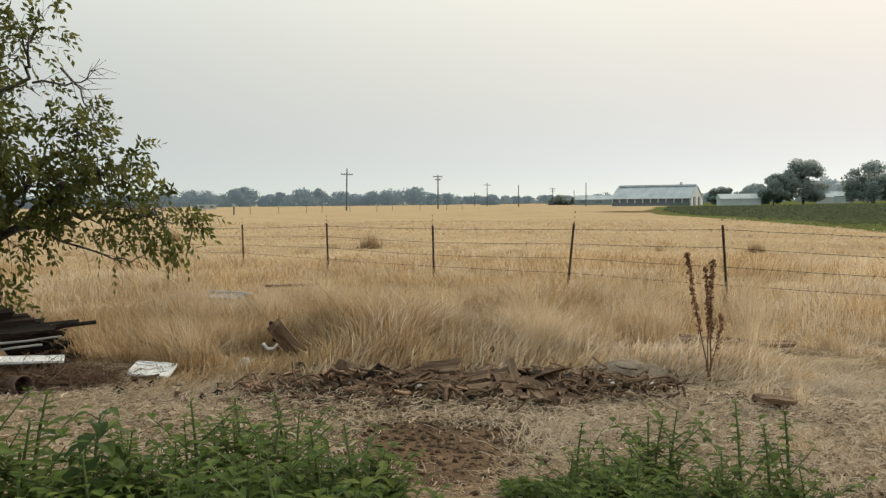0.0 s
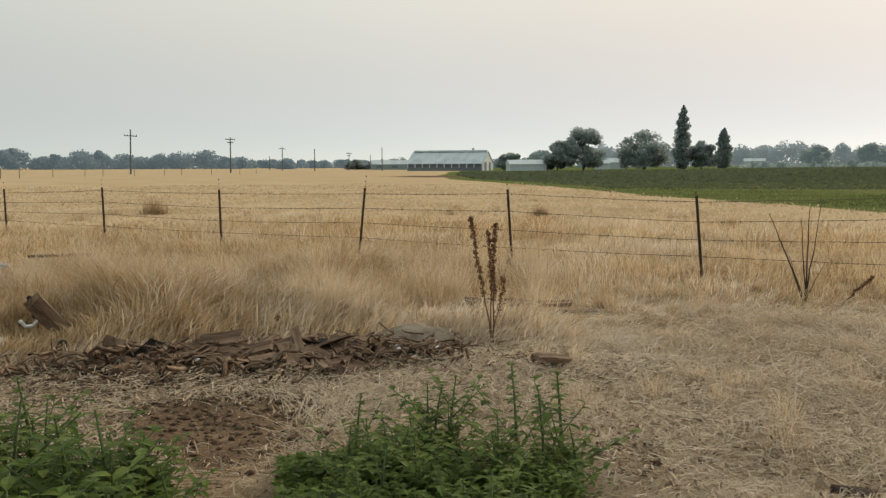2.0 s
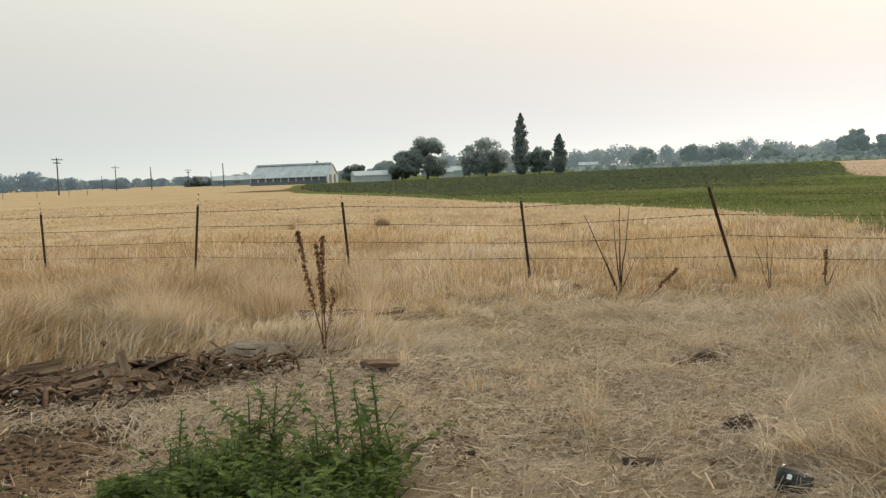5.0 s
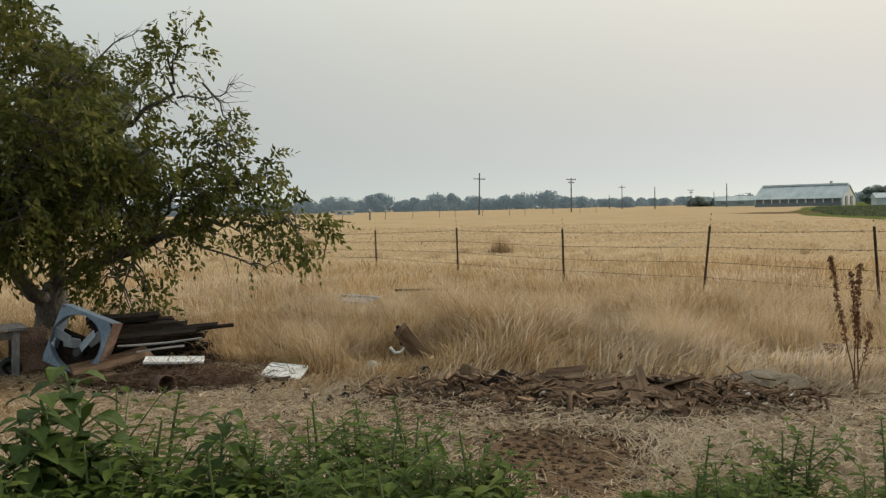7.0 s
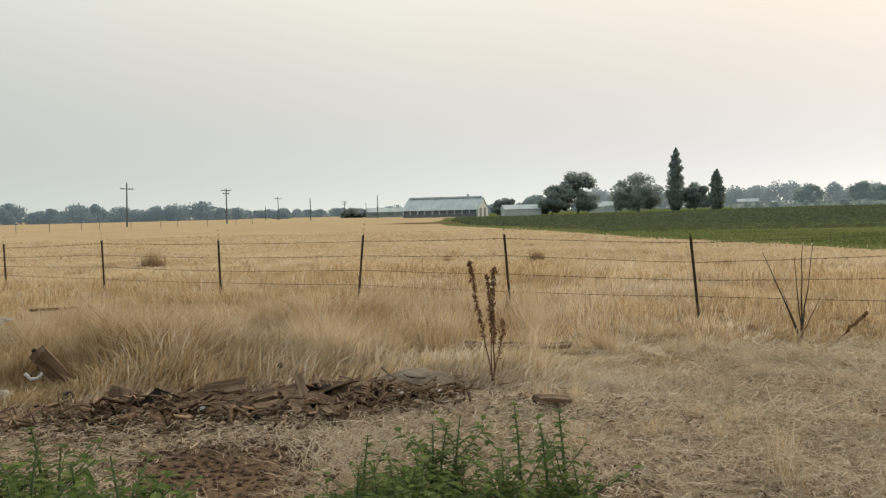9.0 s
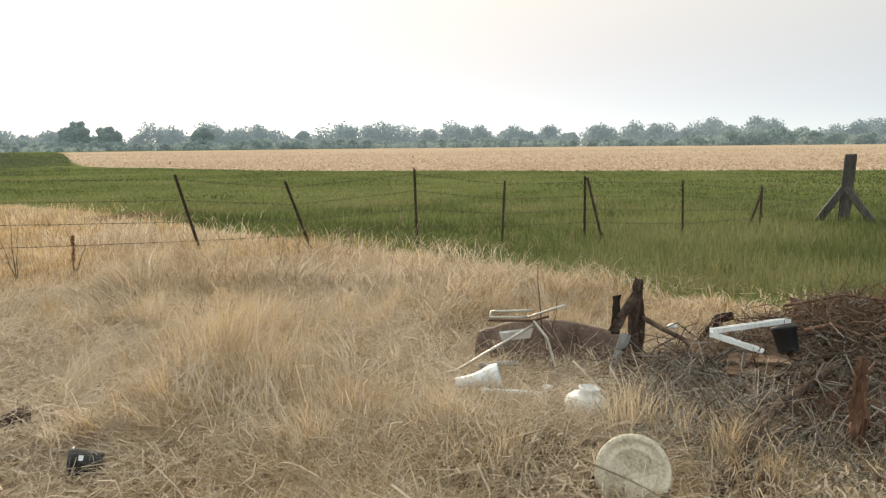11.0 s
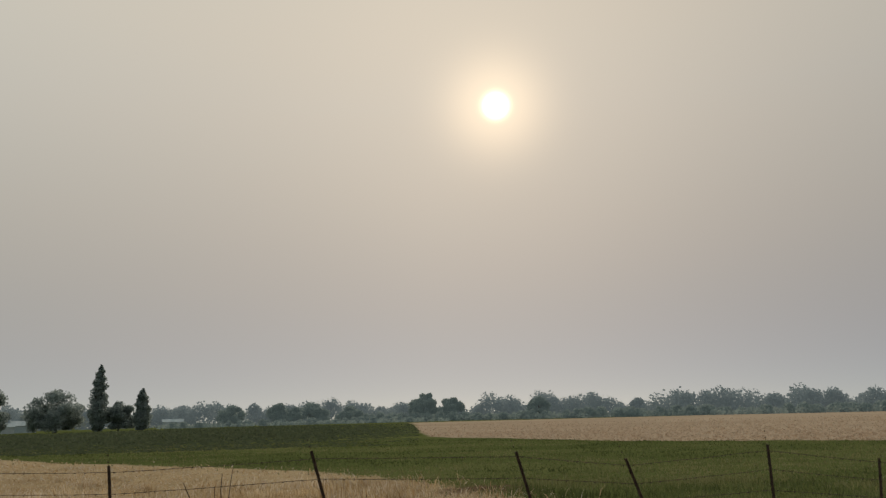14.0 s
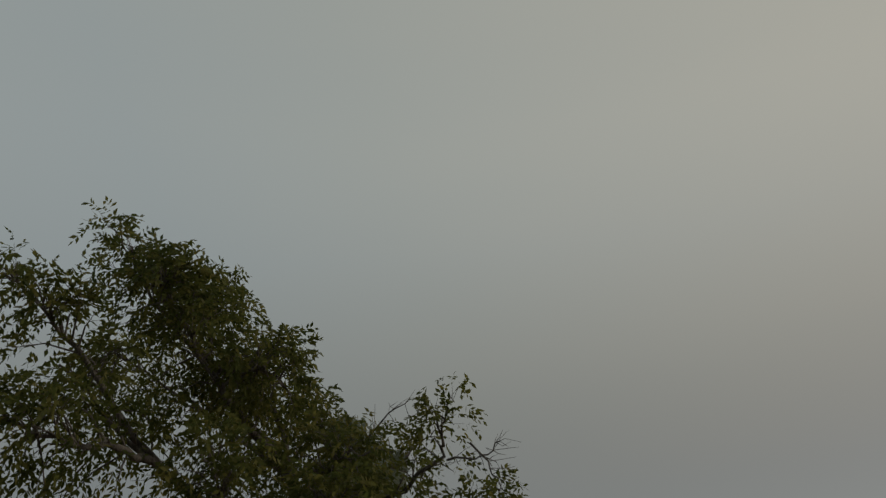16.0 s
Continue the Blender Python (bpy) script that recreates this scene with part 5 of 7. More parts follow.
def low_growth():
    """Small-leaved growth between the weeds."""
    q = np.random.default_rng(77)
    n = 44000
    b = np.where(q.random(n) < 0.64, q.uniform(-46, -4.5, n), q.uniform(2.5, 22.5, n))
    d = q.uniform(3.1, 4.6, n)
    x, y = d * np.sin(np.radians(b)), d * np.cos(np.radians(b))
    top = (0.10 + 0.22 * fbm(x * 1.8, y * 1.8, 91)) * np.where(b > 0, 0.65, 1.0) * (1 - smooth(4.2, 4.7, d))
    ok = fbm(x * 2.2, y * 2.2, 92) > 0.36
    x, y, top = x[ok], y[ok], top[ok]
    n = len(x)
    z = height(x, y) + top * q.random(n) ** 0.6
    a = q.uniform(0, 6.28, n)
    length = q.uniform(0.022, 0.055, n)
    way = np.stack([np.cos(a), np.sin(a), q.uniform(-0.3, 0.5, n)], -1) * length[:, None]
    side = np.stack([-np.sin(a), np.cos(a), q.normal(0, 0.3, n)], -1) * length[:, None] * 0.3
    c = np.stack([x, y, z], -1)
    v = np.stack([c, c + way * 0.45 + side, c + way, c + way * 0.45 - side], 1).reshape(-1, 3)
    me = mesh_from("low_weeds", v, np.arange(4 * n).reshape(-1, 4), M_WEED, np.repeat(np.clip(q.normal(0.4, 0.25, n), 0, 1), 4))
    tagged(new("low_weeds", me), "low small-leaved green growth between the weeds", "weeds", kind="stuff")


low_growth()


def dead_stalk(at, stems, label, seed, seeds=True):
    """Dry upright stems, with rough brown seed clusters on their upper half."""
    r = random.Random(seed)
    ob = thing("dead_stalk", label, "dead plant", "dead stalks", at=Matrix.Translation((at[0], at[1], float(height(*at)))))
    for top, rad, seeded in stems:
        top = Vector(top)
        line = [top * (k / 6) + Vector((r.uniform(-1, 1), r.uniform(-1, 1), 0)) * 0.012 for k in range(7)]
        line[0].z -= 0.05
        bm = bmesh.new()
        tube(bm, line, [rad * (1 - 0.11 * k) for k in range(7)], 6)
        stem = part("stem", bm, M_TWIG if not seeded else M_DOCK, ob)
        if seeded:
            bm = bmesh.new()
            lay = bm.verts.layers.float.new("tone")
            for q in range(int(430 * seeded)):
                u = 1 - 0.62 * r.random() ** 1.4
                k = min(5, int(u * 6))
                c = line[k].lerp(line[k + 1], u * 6 - k) + Vector((r.gauss(0, 1), r.gauss(0, 1), r.gauss(0, 1))) * 0.0105
                a, b = Vector((r.gauss(0, 1), r.gauss(0, 1), r.gauss(0, 1))).normalized() * 0.015, Vector((r.gauss(0, 1), r.gauss(0, 1), r.gauss(0, 1))).normalized() * 0.012
                vs = [bm.verts.new(c - a), bm.verts.new(c + b), bm.verts.new(c + a), bm.verts.new(c - b)]
                t = r.random()
                for v in vs:
                    v[lay] = t
                bm.faces.new(vs)
            part("seed_head", bm, M_DOCK, stem, "clustered rust-brown seeds")["kind"] = "stuff"
    return ob


# sideways offset at a heading, for stalks that lean
def across(b, s, z, toward=0.0):
    h = radians(b)
    return (math.cos(h) * s + math.sin(h) * toward, -math.sin(h) * s + math.cos(h) * toward, z)


dead_stalk((2.22, 7.35), [(across(17, -0.20, 1.12), 0.007, 0.75), (across(17, 0.02, 1.06, 0.05), 0.008, 0.95), (across(17, -0.03, 0.98, 0.1), 0.006, 0.5), (across(17, 0.10, 0.6, -0.05), 0.005, 0.3)], "dead dock stalk with rust-brown seed heads", 1)
dead_stalk((6.45, 8.74), [(across(36.5, -0.42, 1.02), 0.012, 0), (across(36.5, 0.02, 1.10), 0.012, 0), (across(36.5, 0.14, 1.15, 0.1), 0.010, 0), (across(36.5, -0.06, 0.95, 0.1), 0.010, 0), (across(36.5, 0.2, 0.5), 0.007, 0), (across(36.5, -0.2, 0.55), 0.007, 0)], "bare grey-brown dead stems standing in straw", 2)
dead_stalk((6.6, 8.35), [(across(39, 0.33, 0.36), 0.012, 0.5)], "broken dark seed stalk bent over", 3)
dead_stalk((8.6, 7.5), [(across(49, 0.0, 0.52), 0.012, 0.5), (across(49, 0.16, 0.42), 0.007, 0)], "short dark dead stalk by the fence", 4)
dead_stalk((8.1, 7.9), [(across(45, -0.05, 0.75), 0.007, 0), (across(45, -0.2, 0.6), 0.006, 0), (across(45, 0.06, 0.7, 0.1), 0.006, 0)], "thin bare dead stems in straw", 5)
dead_stalk((5.9, 1.1), [(across(80, -0.06, 0.72), 0.006, 0), (across(80, 0.1, 0.55), 0.004, 0)], "thin bare dead stem behind the scrap", 6)


def oat_heads():
    """Tall pale oats with drooping spikelets, standing out of the grass."""
    r = random.Random(8)
    for b, d, h in ((62.5, 8.6, 0.78), (68.8, 8.5, 0.92), (70.2, 8.4, 0.84), (66.0, 8.8, 0.7), (64.5, 9.0, 0.72), (74.0, 9.2, 0.72), (76.5, 9.4, 0.66), (61.0, 8.2, 0.7), (55.5, 6.4, 0.55), (57.2, 6.2, 0.5), (72.0, 9.0, 0.6), (80.5, 9.6, 0.62), (17.5, 10.4, 0.6), (29.0, 9.6, 0.5), (-4.5, 10.0, 0.72), (2.5, 9.8, 0.6)):
        p = spot(b, d)
        ob = thing("oat_stalk", "tall pale wild oat stalk with hanging spikelets", "grass stalk", "wild oats", at=Matrix.Translation(p))
        lean = Vector(across(b, r.uniform(0.05, 0.22), 0))
        bm = bmesh.new()
        line = [Vector((0, 0, -0.03)) + lean * u * u + Vector((0, 0, h * u)) for u in (0, 0.3, 0.6, 0.85, 1.0)]
        tube(bm, line, [0.003, 0.003, 0.0025, 0.002, 0.0015], 4)
        part("stem", bm, M_PALE, ob)
        bm = bmesh.new()
        for k in range(16):
            u = 0.68 + 0.32 * k / 15
            c = Vector((0, 0, h * u)) + lean * u * u
            e = c + Vector((r.gauss(0, 0.03), r.gauss(0, 0.03), -0.01))
            tube(bm, [c, e, e + Vector((0, 0, -0.012)), e + Vector((0, 0, -0.035))], [0.001, 0.001, 0.006, 0.001], 4, cap=False)
        part("seed_head", bm, M_PALE, ob)["kind"] = "stuff"


oat_heads()


# ---- scrap boards, heaps and litter ----


def board(bm, long, wide, thick, r, rough=0.012, split=True):
    """A worn board lying along x, with broken ends and bowed edges."""
    n = 6
    rings = []
    bow = r.uniform(-0.02, 0.02) * long
    for k in range(n + 1):
        u = k / n
        x = (u - 0.5) * long
        w = wide / 2 * (1 + r.uniform(-0.06, 0.04))
        dz = bow * (1 - (2 * u - 1) ** 2)
        ends = 0.0 if 0 < k < n else 1.0
        rings.append([bm.verts.new((x + ends * r.uniform(-0.5, 0.5) * wide * (0.5 if split else 0.1), y + r.uniform(-rough, rough) * 0.5, z + dz + r.uniform(-rough, rough) * 0.25))
                      for y, z in ((-w, -thick / 2), (w, -thick / 2), (w, thick / 2), (-w, thick / 2))])
    for a, b in zip(rings, rings[1:]):
        for k in range(4):
            bm.faces.new((a[k], b[k], b[(k + 1) % 4], a[(k + 1) % 4]))
    bm.faces.new(rings[0])
    bm.faces.new(rings[-1][::-1])
    bmesh.ops.recalc_face_normals(bm, faces=bm.faces)


def lay(ob, m, lift=0.0):
    """Sets a thing down so that its lowest corner just sinks into the ground."""
    pts = [m @ Vector(v.co) for v in ob.data.vertices]
    gap = min(p.z - float(height(p.x, p.y)) for p in pts)
    ob.matrix_basis = Matrix.Translation((0, 0, lift - gap - 0.012)) @ m


def loose_board(x, y, turn, long, wide, thick, tilt=(0, 0), lift=0.0, seed=0, material=None, label="weathered brown scrap board lying in the rubble", group="scrap boards", name="scrap_board"):
    r = random.Random(seed)
    bm = bmesh.new()
    board(bm, long, wide, thick, r)
    ob = part(name, bm, material or M_PLANK)
    lay(ob, pose(x, y, 0.5, tilt[0], tilt[1], turn), lift)
    return tagged(ob, label, "board", group)


def board_between(a, b, wide, tip, seed, label, material=None, thick=0.022):
    """A broken board lying from a to b, rolled about its length by tip degrees."""
    a, b = Vector(a) - Vector((0, 0, 0.035)), Vector(b) - Vector((0, 0, 0.045))
    bm = bmesh.new()
    board(bm, (b - a).length, wide, thick, random.Random(seed), 0.014)
    x = (b - a).normalized()
    y = Vector((0, 0, 1)).cross(x).normalized()
    ob = part("scrap_board", bm, material or M_PLANK)
    ob.matrix_basis = Matrix.Translation((a + b) / 2) @ Matrix((x, y, x.cross(y))).transposed().to_4x4() @ Matrix.Rotation(radians(tip), 4, "X")
    tagged(ob, label, "board", "scrap boards")


def rubble():
    r = random.Random(12)
    # broken boards: few among the earth at one end, heaped at the other
    for k in range(46):
        x = r.uniform(-1.9, 0.1) if r.random() < 0.35 else r.gauss(0.62, 0.42)
        y = 7.12 - 0.12 * x + r.gauss(0, 0.2)
        long = r.uniform(0.10, 0.26) if x < 0 else r.uniform(0.16, 0.5)
        wide = r.uniform(0.05, 0.13)
        loose_board(x, y, r.gauss(-10, 40), long, wide, r.uniform(0.012, 0.024), (r.gauss(0, 13), r.gauss(0, 9)), r.uniform(0.0, 0.05), seed=k,
                    material=M_CHAR if r.random() < 0.16 else M_PLANK,
                    label="short broken brown board in the earth" if long < 0.3 else "weathered brown board in the rubble")
    # the boards that stand out
    B = board_between
    B((-1.33, 7.09, 0.12), (-1.06, 7.34, 0.15), 0.10, 22, 201, "tan broken board lying on dark earth")
    B((-0.98, 7.12, 0.04), (-0.93, 7.24, 0.30), 0.18, 8, 202, "short wide board standing up in the rubble")
    B((-0.83, 7.07, 0.07), (-0.62, 7.21, 0.23), 0.11, 35, 203, "charred board end tipped up in the rubble", M_CHAR)
    B((-0.69, 6.97, 0.13), (-0.60, 6.60, 0.05), 0.10, 10, 204, "brown board slanting off the heap")
    B((-0.72, 6.41, 0.03), (-0.50, 6.50, 0.06), 0.07, 25, 205, "charred stub lying before the rubble", M_CHAR)
    B((-0.46, 7.22, 0.14), (-0.04, 6.86, 0.14), 0.24, 20, 206, "wide brown board tilted on the rubble")
    B((-0.30, 7.40, 0.16), (0.02, 7.30, 0.22), 0.16, 30, 217, "wide dark board behind the heap")
    B((-0.04, 6.88, 0.10), (0.30, 7.32, 0.21), 0.09, -15, 207, "narrow board propped on the heap")
    B((0.09, 6.78, 0.12), (0.36, 6.96, 0.13), 0.07, 25, 208, "pale edge of a split board")
    B((0.37, 6.97, 0.20), (0.50, 6.52, 0.05), 0.13, 12, 209, "short wide board leaning down the heap")
    B((0.46, 7.10, 0.30), (0.49, 6.78, 0.12), 0.07, 10, 210, "pale upright splinter of board")
    B((0.50, 6.90, 0.17), (0.93, 6.46, 0.09), 0.12, 14, 211, "long grey-brown board slanting out of the rubble")
    B((0.55, 7.15, 0.19), (0.98, 7.07, 0.15), 0.08, 18, 212, "dark board lying across the heap", M_CHAR)
    B((0.76, 7.08, 0.20), (0.86, 6.72, 0.10), 0.09, 12, 213, "short board tipped on the rubble")
    B((0.76, 6.43, 0.06), (1.17, 6.10, 0.03), 0.08, 16, 214, "pale broken board before the rubble")
    B((1.00, 7.20, 0.15), (1.78, 7.13, 0.09), 0.09, 20, 215, "long thin dark board across the rubble")
    B((1.18, 7.04, 0.11), (1.56, 7.00, 0.06), 0.06, 10, 216, "thin brown lath at the end of the boards")
    B((0.71, 6.46, 0.12), (0.74, 6.28, 0.02), 0.11, 5, 218, "small square board end standing in straw")
    B((-1.52, 7.42, 0.02), (-1.44, 7.36, 0.17), 0.17, 0, 219, "square dark block of wood in the earth")
    bm = bmesh.new()
    board(bm, 0.66, 0.17, 0.035, random.Random(108))
    a, b = Vector((-1.46, 8.62, -0.10)), Vector((-1.76, 8.46, 0.33))
    x = (b - a).normalized()
    z = Vector((-0.25, -1, 0.35)).cross(x).cross(x).normalized() * -1
    ob = part("scrap_board", bm, M_PLANK)
    ob.matrix_basis = Matrix.Translation((a + b) / 2) @ Matrix((x, z.cross(x), z)).transposed().to_4x4()
    tagged(ob, "weathered plank leaning up out of the grass", "board", "scrap boards")
    loose_board(-1.85, 8.8, 60, 0.38, 0.06, 0.03, (20, 70), 0.0, seed=109, material=M_CHAR, label="dark stick of timber leaning in the grass")
    loose_board(2.35, 6.2, 15, 0.32, 0.10, 0.035, (10, 8), 0.04, seed=110, label="stubby dark board end lying in straw")
    loose_board(2.30, 6.35, -35, 0.30, 0.07, 0.03, (5, -6), 0.0, seed=111, material=M_CHAR, label="charred board end lying in straw")
    loose_board(2.6, 5.28, 40, 0.16, 0.04, 0.012, (0, 4), 0.0, seed=112, label="small pale wood chip lying in straw")
    loose_board(2.72, 8.92, -6, 0.6, 0.12, 0.05, (14, 3), 0.04, seed=113, label="dark board half sunk in grass")
    loose_board(3.25, 8.80, -12, 0.6, 0.10, 0.04, (12, 0), 0.04, seed=114, label="dark board half sunk in grass")
    # grey pallet boards lying far back in the grass
    for k in range(5):
        loose_board(-3.80 + 0.02 * k, 13.1 + 0.15 * k, -12, 1.1 - 0.1 * (k % 2), 0.12, 0.03, (3, 0), 0.13, seed=120 + k, material=M_GREYWOOD, label="grey weathered board lying flat in the grass", group="grey boards")
    loose_board(-2.6, 14.2, 3, 0.9, 0.08, 0.04, (0, 0), 0.2, seed=126, label="brown board lying in the grass", group="grey boards")
    loose_board(-3.15, 9.0, 14, 0.4, 0.1, 0.03, (10, 12), 0.02, seed=127, material=M_CHAR, label="dark board end poking out of straw")


rubble()


def clods(name, n, spread, size, material, label, seed):
    """Crumbs of earth, bark and splinters, each a small uneven lump."""
    q = np.random.default_rng(seed)
    xs, ys, ss = [], [], []
    for cx, cy, rx, ry, share in spread:
        m = int(n * share)
        xs.append(q.normal(cx, rx, m))
        ys.append(q.normal(cy, ry, m))
        ss.append(size * np.exp(np.clip(q.normal(0, 0.55, m), -1.2, 0.75)))
    x, y, s = np.concatenate(xs), np.concatenate(ys), np.concatenate(ss)
    n = len(x)
    base = np.array([(1, 0, 0), (-1, 0, 0), (0, 1, 0), (0, -1, 0), (0, 0, 1), (0, 0, -1)], float)
    v = base[None] * s[:, None, None] * q.uniform(0.5, 1.3, (n, 6, 3)) * np.array([1.2, 1.0, 0.65])
    v = v + q.normal(0, 0.2, (n, 6, 3)) * s[:, None, None]
    a = q.uniform(0, 6.28, n)
    c, si = np.cos(a)[:, None], np.sin(a)[:, None]
    v = np.stack([v[..., 0] * c - v[..., 1] * si, v[..., 0] * si + v[..., 1] * c, v[..., 2]], -1)
    v += np.stack([x, y, height(x, y) + s * 0.25], -1)[:, None]
    tri = np.array([(0, 2, 4), (2, 1, 4), (1, 3, 4), (3, 0, 4), (2, 0, 5), (1, 2, 5), (3, 1, 5), (0, 3, 5)])
    f = (np.arange(n)[:, None, None] * 6 + tri[None]).reshape(-1, 3)
    me = mesh_from(name, v.reshape(-1, 3), f, material, np.repeat(np.clip(q.normal(0.5, 0.25, n), 0, 1), 6))
    tagged(new(name, me), label, "debris", kind="stuff")


clods("soil_clods", 5200, [(-0.8, 7.0, 0.75, 0.33, 0.45), (0.7, 6.8, 0.8, 0.35, 0.2), (-0.1, 5.5, 0.55, 0.6, 0.16), (3.9, 0.75, 0.3, 0.3, 0.06), (4.65, 5.19, 0.16, 0.1, 0.03), (1.9, 4.3, 0.5, 0.35, 0.05), (3.0, 6.1, 0.3, 0.2, 0.03)], 0.016, M_SOIL, "crumbled brown earth and bark among the boards", 5)
clods("soil_clods", 300, [(-0.75, 6.98, 0.6, 0.25, 0.55), (-1.4, 7.3, 0.4, 0.2, 0.25), (4.65, 5.19, 0.14, 0.08, 0.12), (3.95, 0.8, 0.3, 0.35, 0.13)], 0.036, M_SOIL, "larger dark clods of earth and bark", 6)
clods("dark_debris", 700, [(-0.2, 7.05, 1.0, 0.28, 0.45), (-4.1, 7.6, 0.7, 0.3, 0.25), (5.3, -0.8, 0.6, 0.7, 0.3)], 0.025, M_CHAR, "blackened crumbs of burnt wood", 7)


def straws(name, n, spread, long, material, label, seed, lift=0.05, steep=0.15, thick=0.0035, flat=True):
    """Loose straws or twigs lying every way on the ground."""
    q = np.random.default_rng(seed)
    xs, ys = [], []
    for cx, cy, rx, ry, share in spread:
        xs.append(q.normal(cx, rx, int(n * share)))
        ys.append(q.normal(cy, ry, int(n * share)))
    x, y = np.concatenate(xs), np.concatenate(ys)
    keep = (np.hypot(x, y) > 3.0) & (soil_mask(x, y) < 0.15 + 0.8 * q.random(len(x)) + (1.0 if not flat else 0.0))
    x, y = x[keep], y[keep]
    n = len(x)
    a = q.uniform(0, 6.28, n)
    ln = long * np.exp(np.clip(q.normal(0, 0.4, n), -0.9, 0.7))
    w = thick * np.exp(q.normal(0, 0.4, n))
    dz = np.clip(q.normal(0, steep, n), -0.9, 0.9) * ln
    z = height(x, y) + lift * q.random(n) ** 1.6 + np.abs(dz) * 0.4
    c = np.stack([x, y, z], -1)
    d = np.stack([np.cos(a) * ln / 2, np.sin(a) * ln / 2, dz / 2], -1)
    s = np.stack([-np.sin(a) * w, np.cos(a) * w, q.normal(0, 0.5, n) * w], -1)
    t = np.stack([np.zeros(n), np.zeros(n), w * 1.4], -1)
    bend = q.normal(0, 0.17, (n, 3)) * ln[:, None]
    if flat:
        v = np.stack([c - d - s, c - d + s, c + bend - s, c + bend + s, c + d - s * 0.4, c + d + s * 0.4], 1)
        quad = np.array([(0, 1, 3, 2), (2, 3, 5, 4)])
    else:
        v = np.stack([c - d - s, c - d + s, c - d + t, c + bend - s, c + bend + s, c + bend + t, c + d - s, c + d + s, c + d + t], 1)
        quad = np.array([(0, 1, 4, 3), (1, 2, 5, 4), (2, 0, 3, 5), (3, 4, 7, 6), (4, 5, 8, 7), (5, 3, 6, 8)])
    k = v.shape[1]
    f = (np.arange(n)[:, None, None] * k + quad[None]).reshape(-1, 4)
    me = mesh_from(name, v.reshape(-1, 3), f, material, np.repeat(np.clip(q.normal(0.55, 0.3, n), 0, 1), k))
    tagged(new(name, me), label, "litter", kind="stuff")


M_GREYTWIG = mat("grey_dead_stems", [(0.10, 0.088, 0.076), (0.21, 0.185, 0.16), (0.36, 0.32, 0.27)], scale=3, tone=True, bump=0.2, shine=0.1)
M_LITTER = mat("brown_litter", [(0.12, 0.08, 0.052), (0.25, 0.18, 0.115), (0.42, 0.32, 0.21)], scale=2, tone=True, bump=0, rough=0.9)
straws("straw_litter", 58000, [(0.2, 6.0, 2.2, 0.8, 0.42), (3.4, 4.6, 1.2, 1.5, 0.36), (4.6, 1.9, 0.9, 1.1, 0.14), (-2.6, 6.6, 1.2, 0.8, 0.08)], 0.075, M_PALE, "loose pale straw lying on the ground", 14, lift=0.05, thick=0.0021)
straws("matted_grass", 30000, [(5.6, 4.2, 1.5, 1.2, 0.32), (6.8, 2.6, 1.4, 1.5, 0.3), (4.4, 1.7, 0.7, 0.9, 0.28), (5.2, 6.6, 1.0, 0.9, 0.1)], 0.2, M_PALE, "matted bleached grass fallen every way", 24, lift=0.12, steep=0.4, thick=0.0012)
straws("brown_litter", 36000, [(0.2, 6.2, 2.0, 0.8, 0.5), (3.4, 4.4, 1.2, 1.4, 0.3), (4.2, 1.4, 0.8, 0.9, 0.2)], 0.06, M_LITTER, "brown crumbled stalks and leaves on the ground", 13, lift=0.04, thick=0.004)
straws("brown_litter", 3500, [(3.9, 0.7, 0.38, 0.4, 0.6), (4.35, -0.75, 0.35, 0.35, 0.4)], 0.055, M_LITTER, "tangled brown straw on the dug-up heap", 15, lift=0.06, steep=0.4, thick=0.0028)
straws("dead_twigs", 7000, [(5.85, -0.95, 0.40, 0.45, 0.6), (5.3, -0.7, 0.35, 0.5, 0.25), (5.4, 0.1, 0.2, 0.25, 0.15)], 0.15, M_BRUSH, "tangled dead brown twigs of the brush heap", 16, lift=0.15, steep=0.5, thick=0.0019, flat=False)
straws("grey_twigs", 5200, [(5.05, -0.75, 0.4, 0.5, 0.45), (4.7, -1.25, 0.35, 0.35, 0.3), (5.25, 0.0, 0.28, 0.3, 0.25)], 0.16, M_GREYTWIG, "grey dead weed stems tangled over the heap", 26, lift=0.13, steep=0.6, thick=0.0019, flat=False)
straws("red_brown_weed", 3000, [(5.95, -1.25, 0.3, 0.22, 0.6), (4.6, -0.62, 0.12, 0.14, 0.2), (4.55, -0.95, 0.12, 0.14, 0.2)], 0.10, M_ROT, "red-brown dead weed on the heap", 27, lift=0.2, steep=0.6, thick=0.0018, flat=False)
straws("dead_twigs", 4200, [(-3.75, 7.52, 0.36, 0.17, 1.0)], 0.14, M_BRUSH, "dead dark twigs under the white tray", 17, lift=0.13, steep=0.35, thick=0.0016, flat=False)
straws("grey_twigs", 3600, [(4.85, 0.05, 0.28, 0.22, 0.45), (4.55, -0.25, 0.25, 0.2, 0.3), (4.35, -1.0, 0.2, 0.35, 0.25)], 0.14, M_GREYTWIG, "grey dead weed stems between the stump and the heap", 31, lift=0.10, steep=0.6, thick=0.0022, flat=False)
straws("dead_twigs", 2600, [(5.0, 0.0, 0.25, 0.2, 0.5), (4.6, -0.2, 0.25, 0.2, 0.3), (4.3, -0.95, 0.2, 0.3, 0.2)], 0.12, M_BRUSH, "dark dead twigs between the stump and the heap", 32, lift=0.08, steep=0.5, thick=0.0024, flat=False)
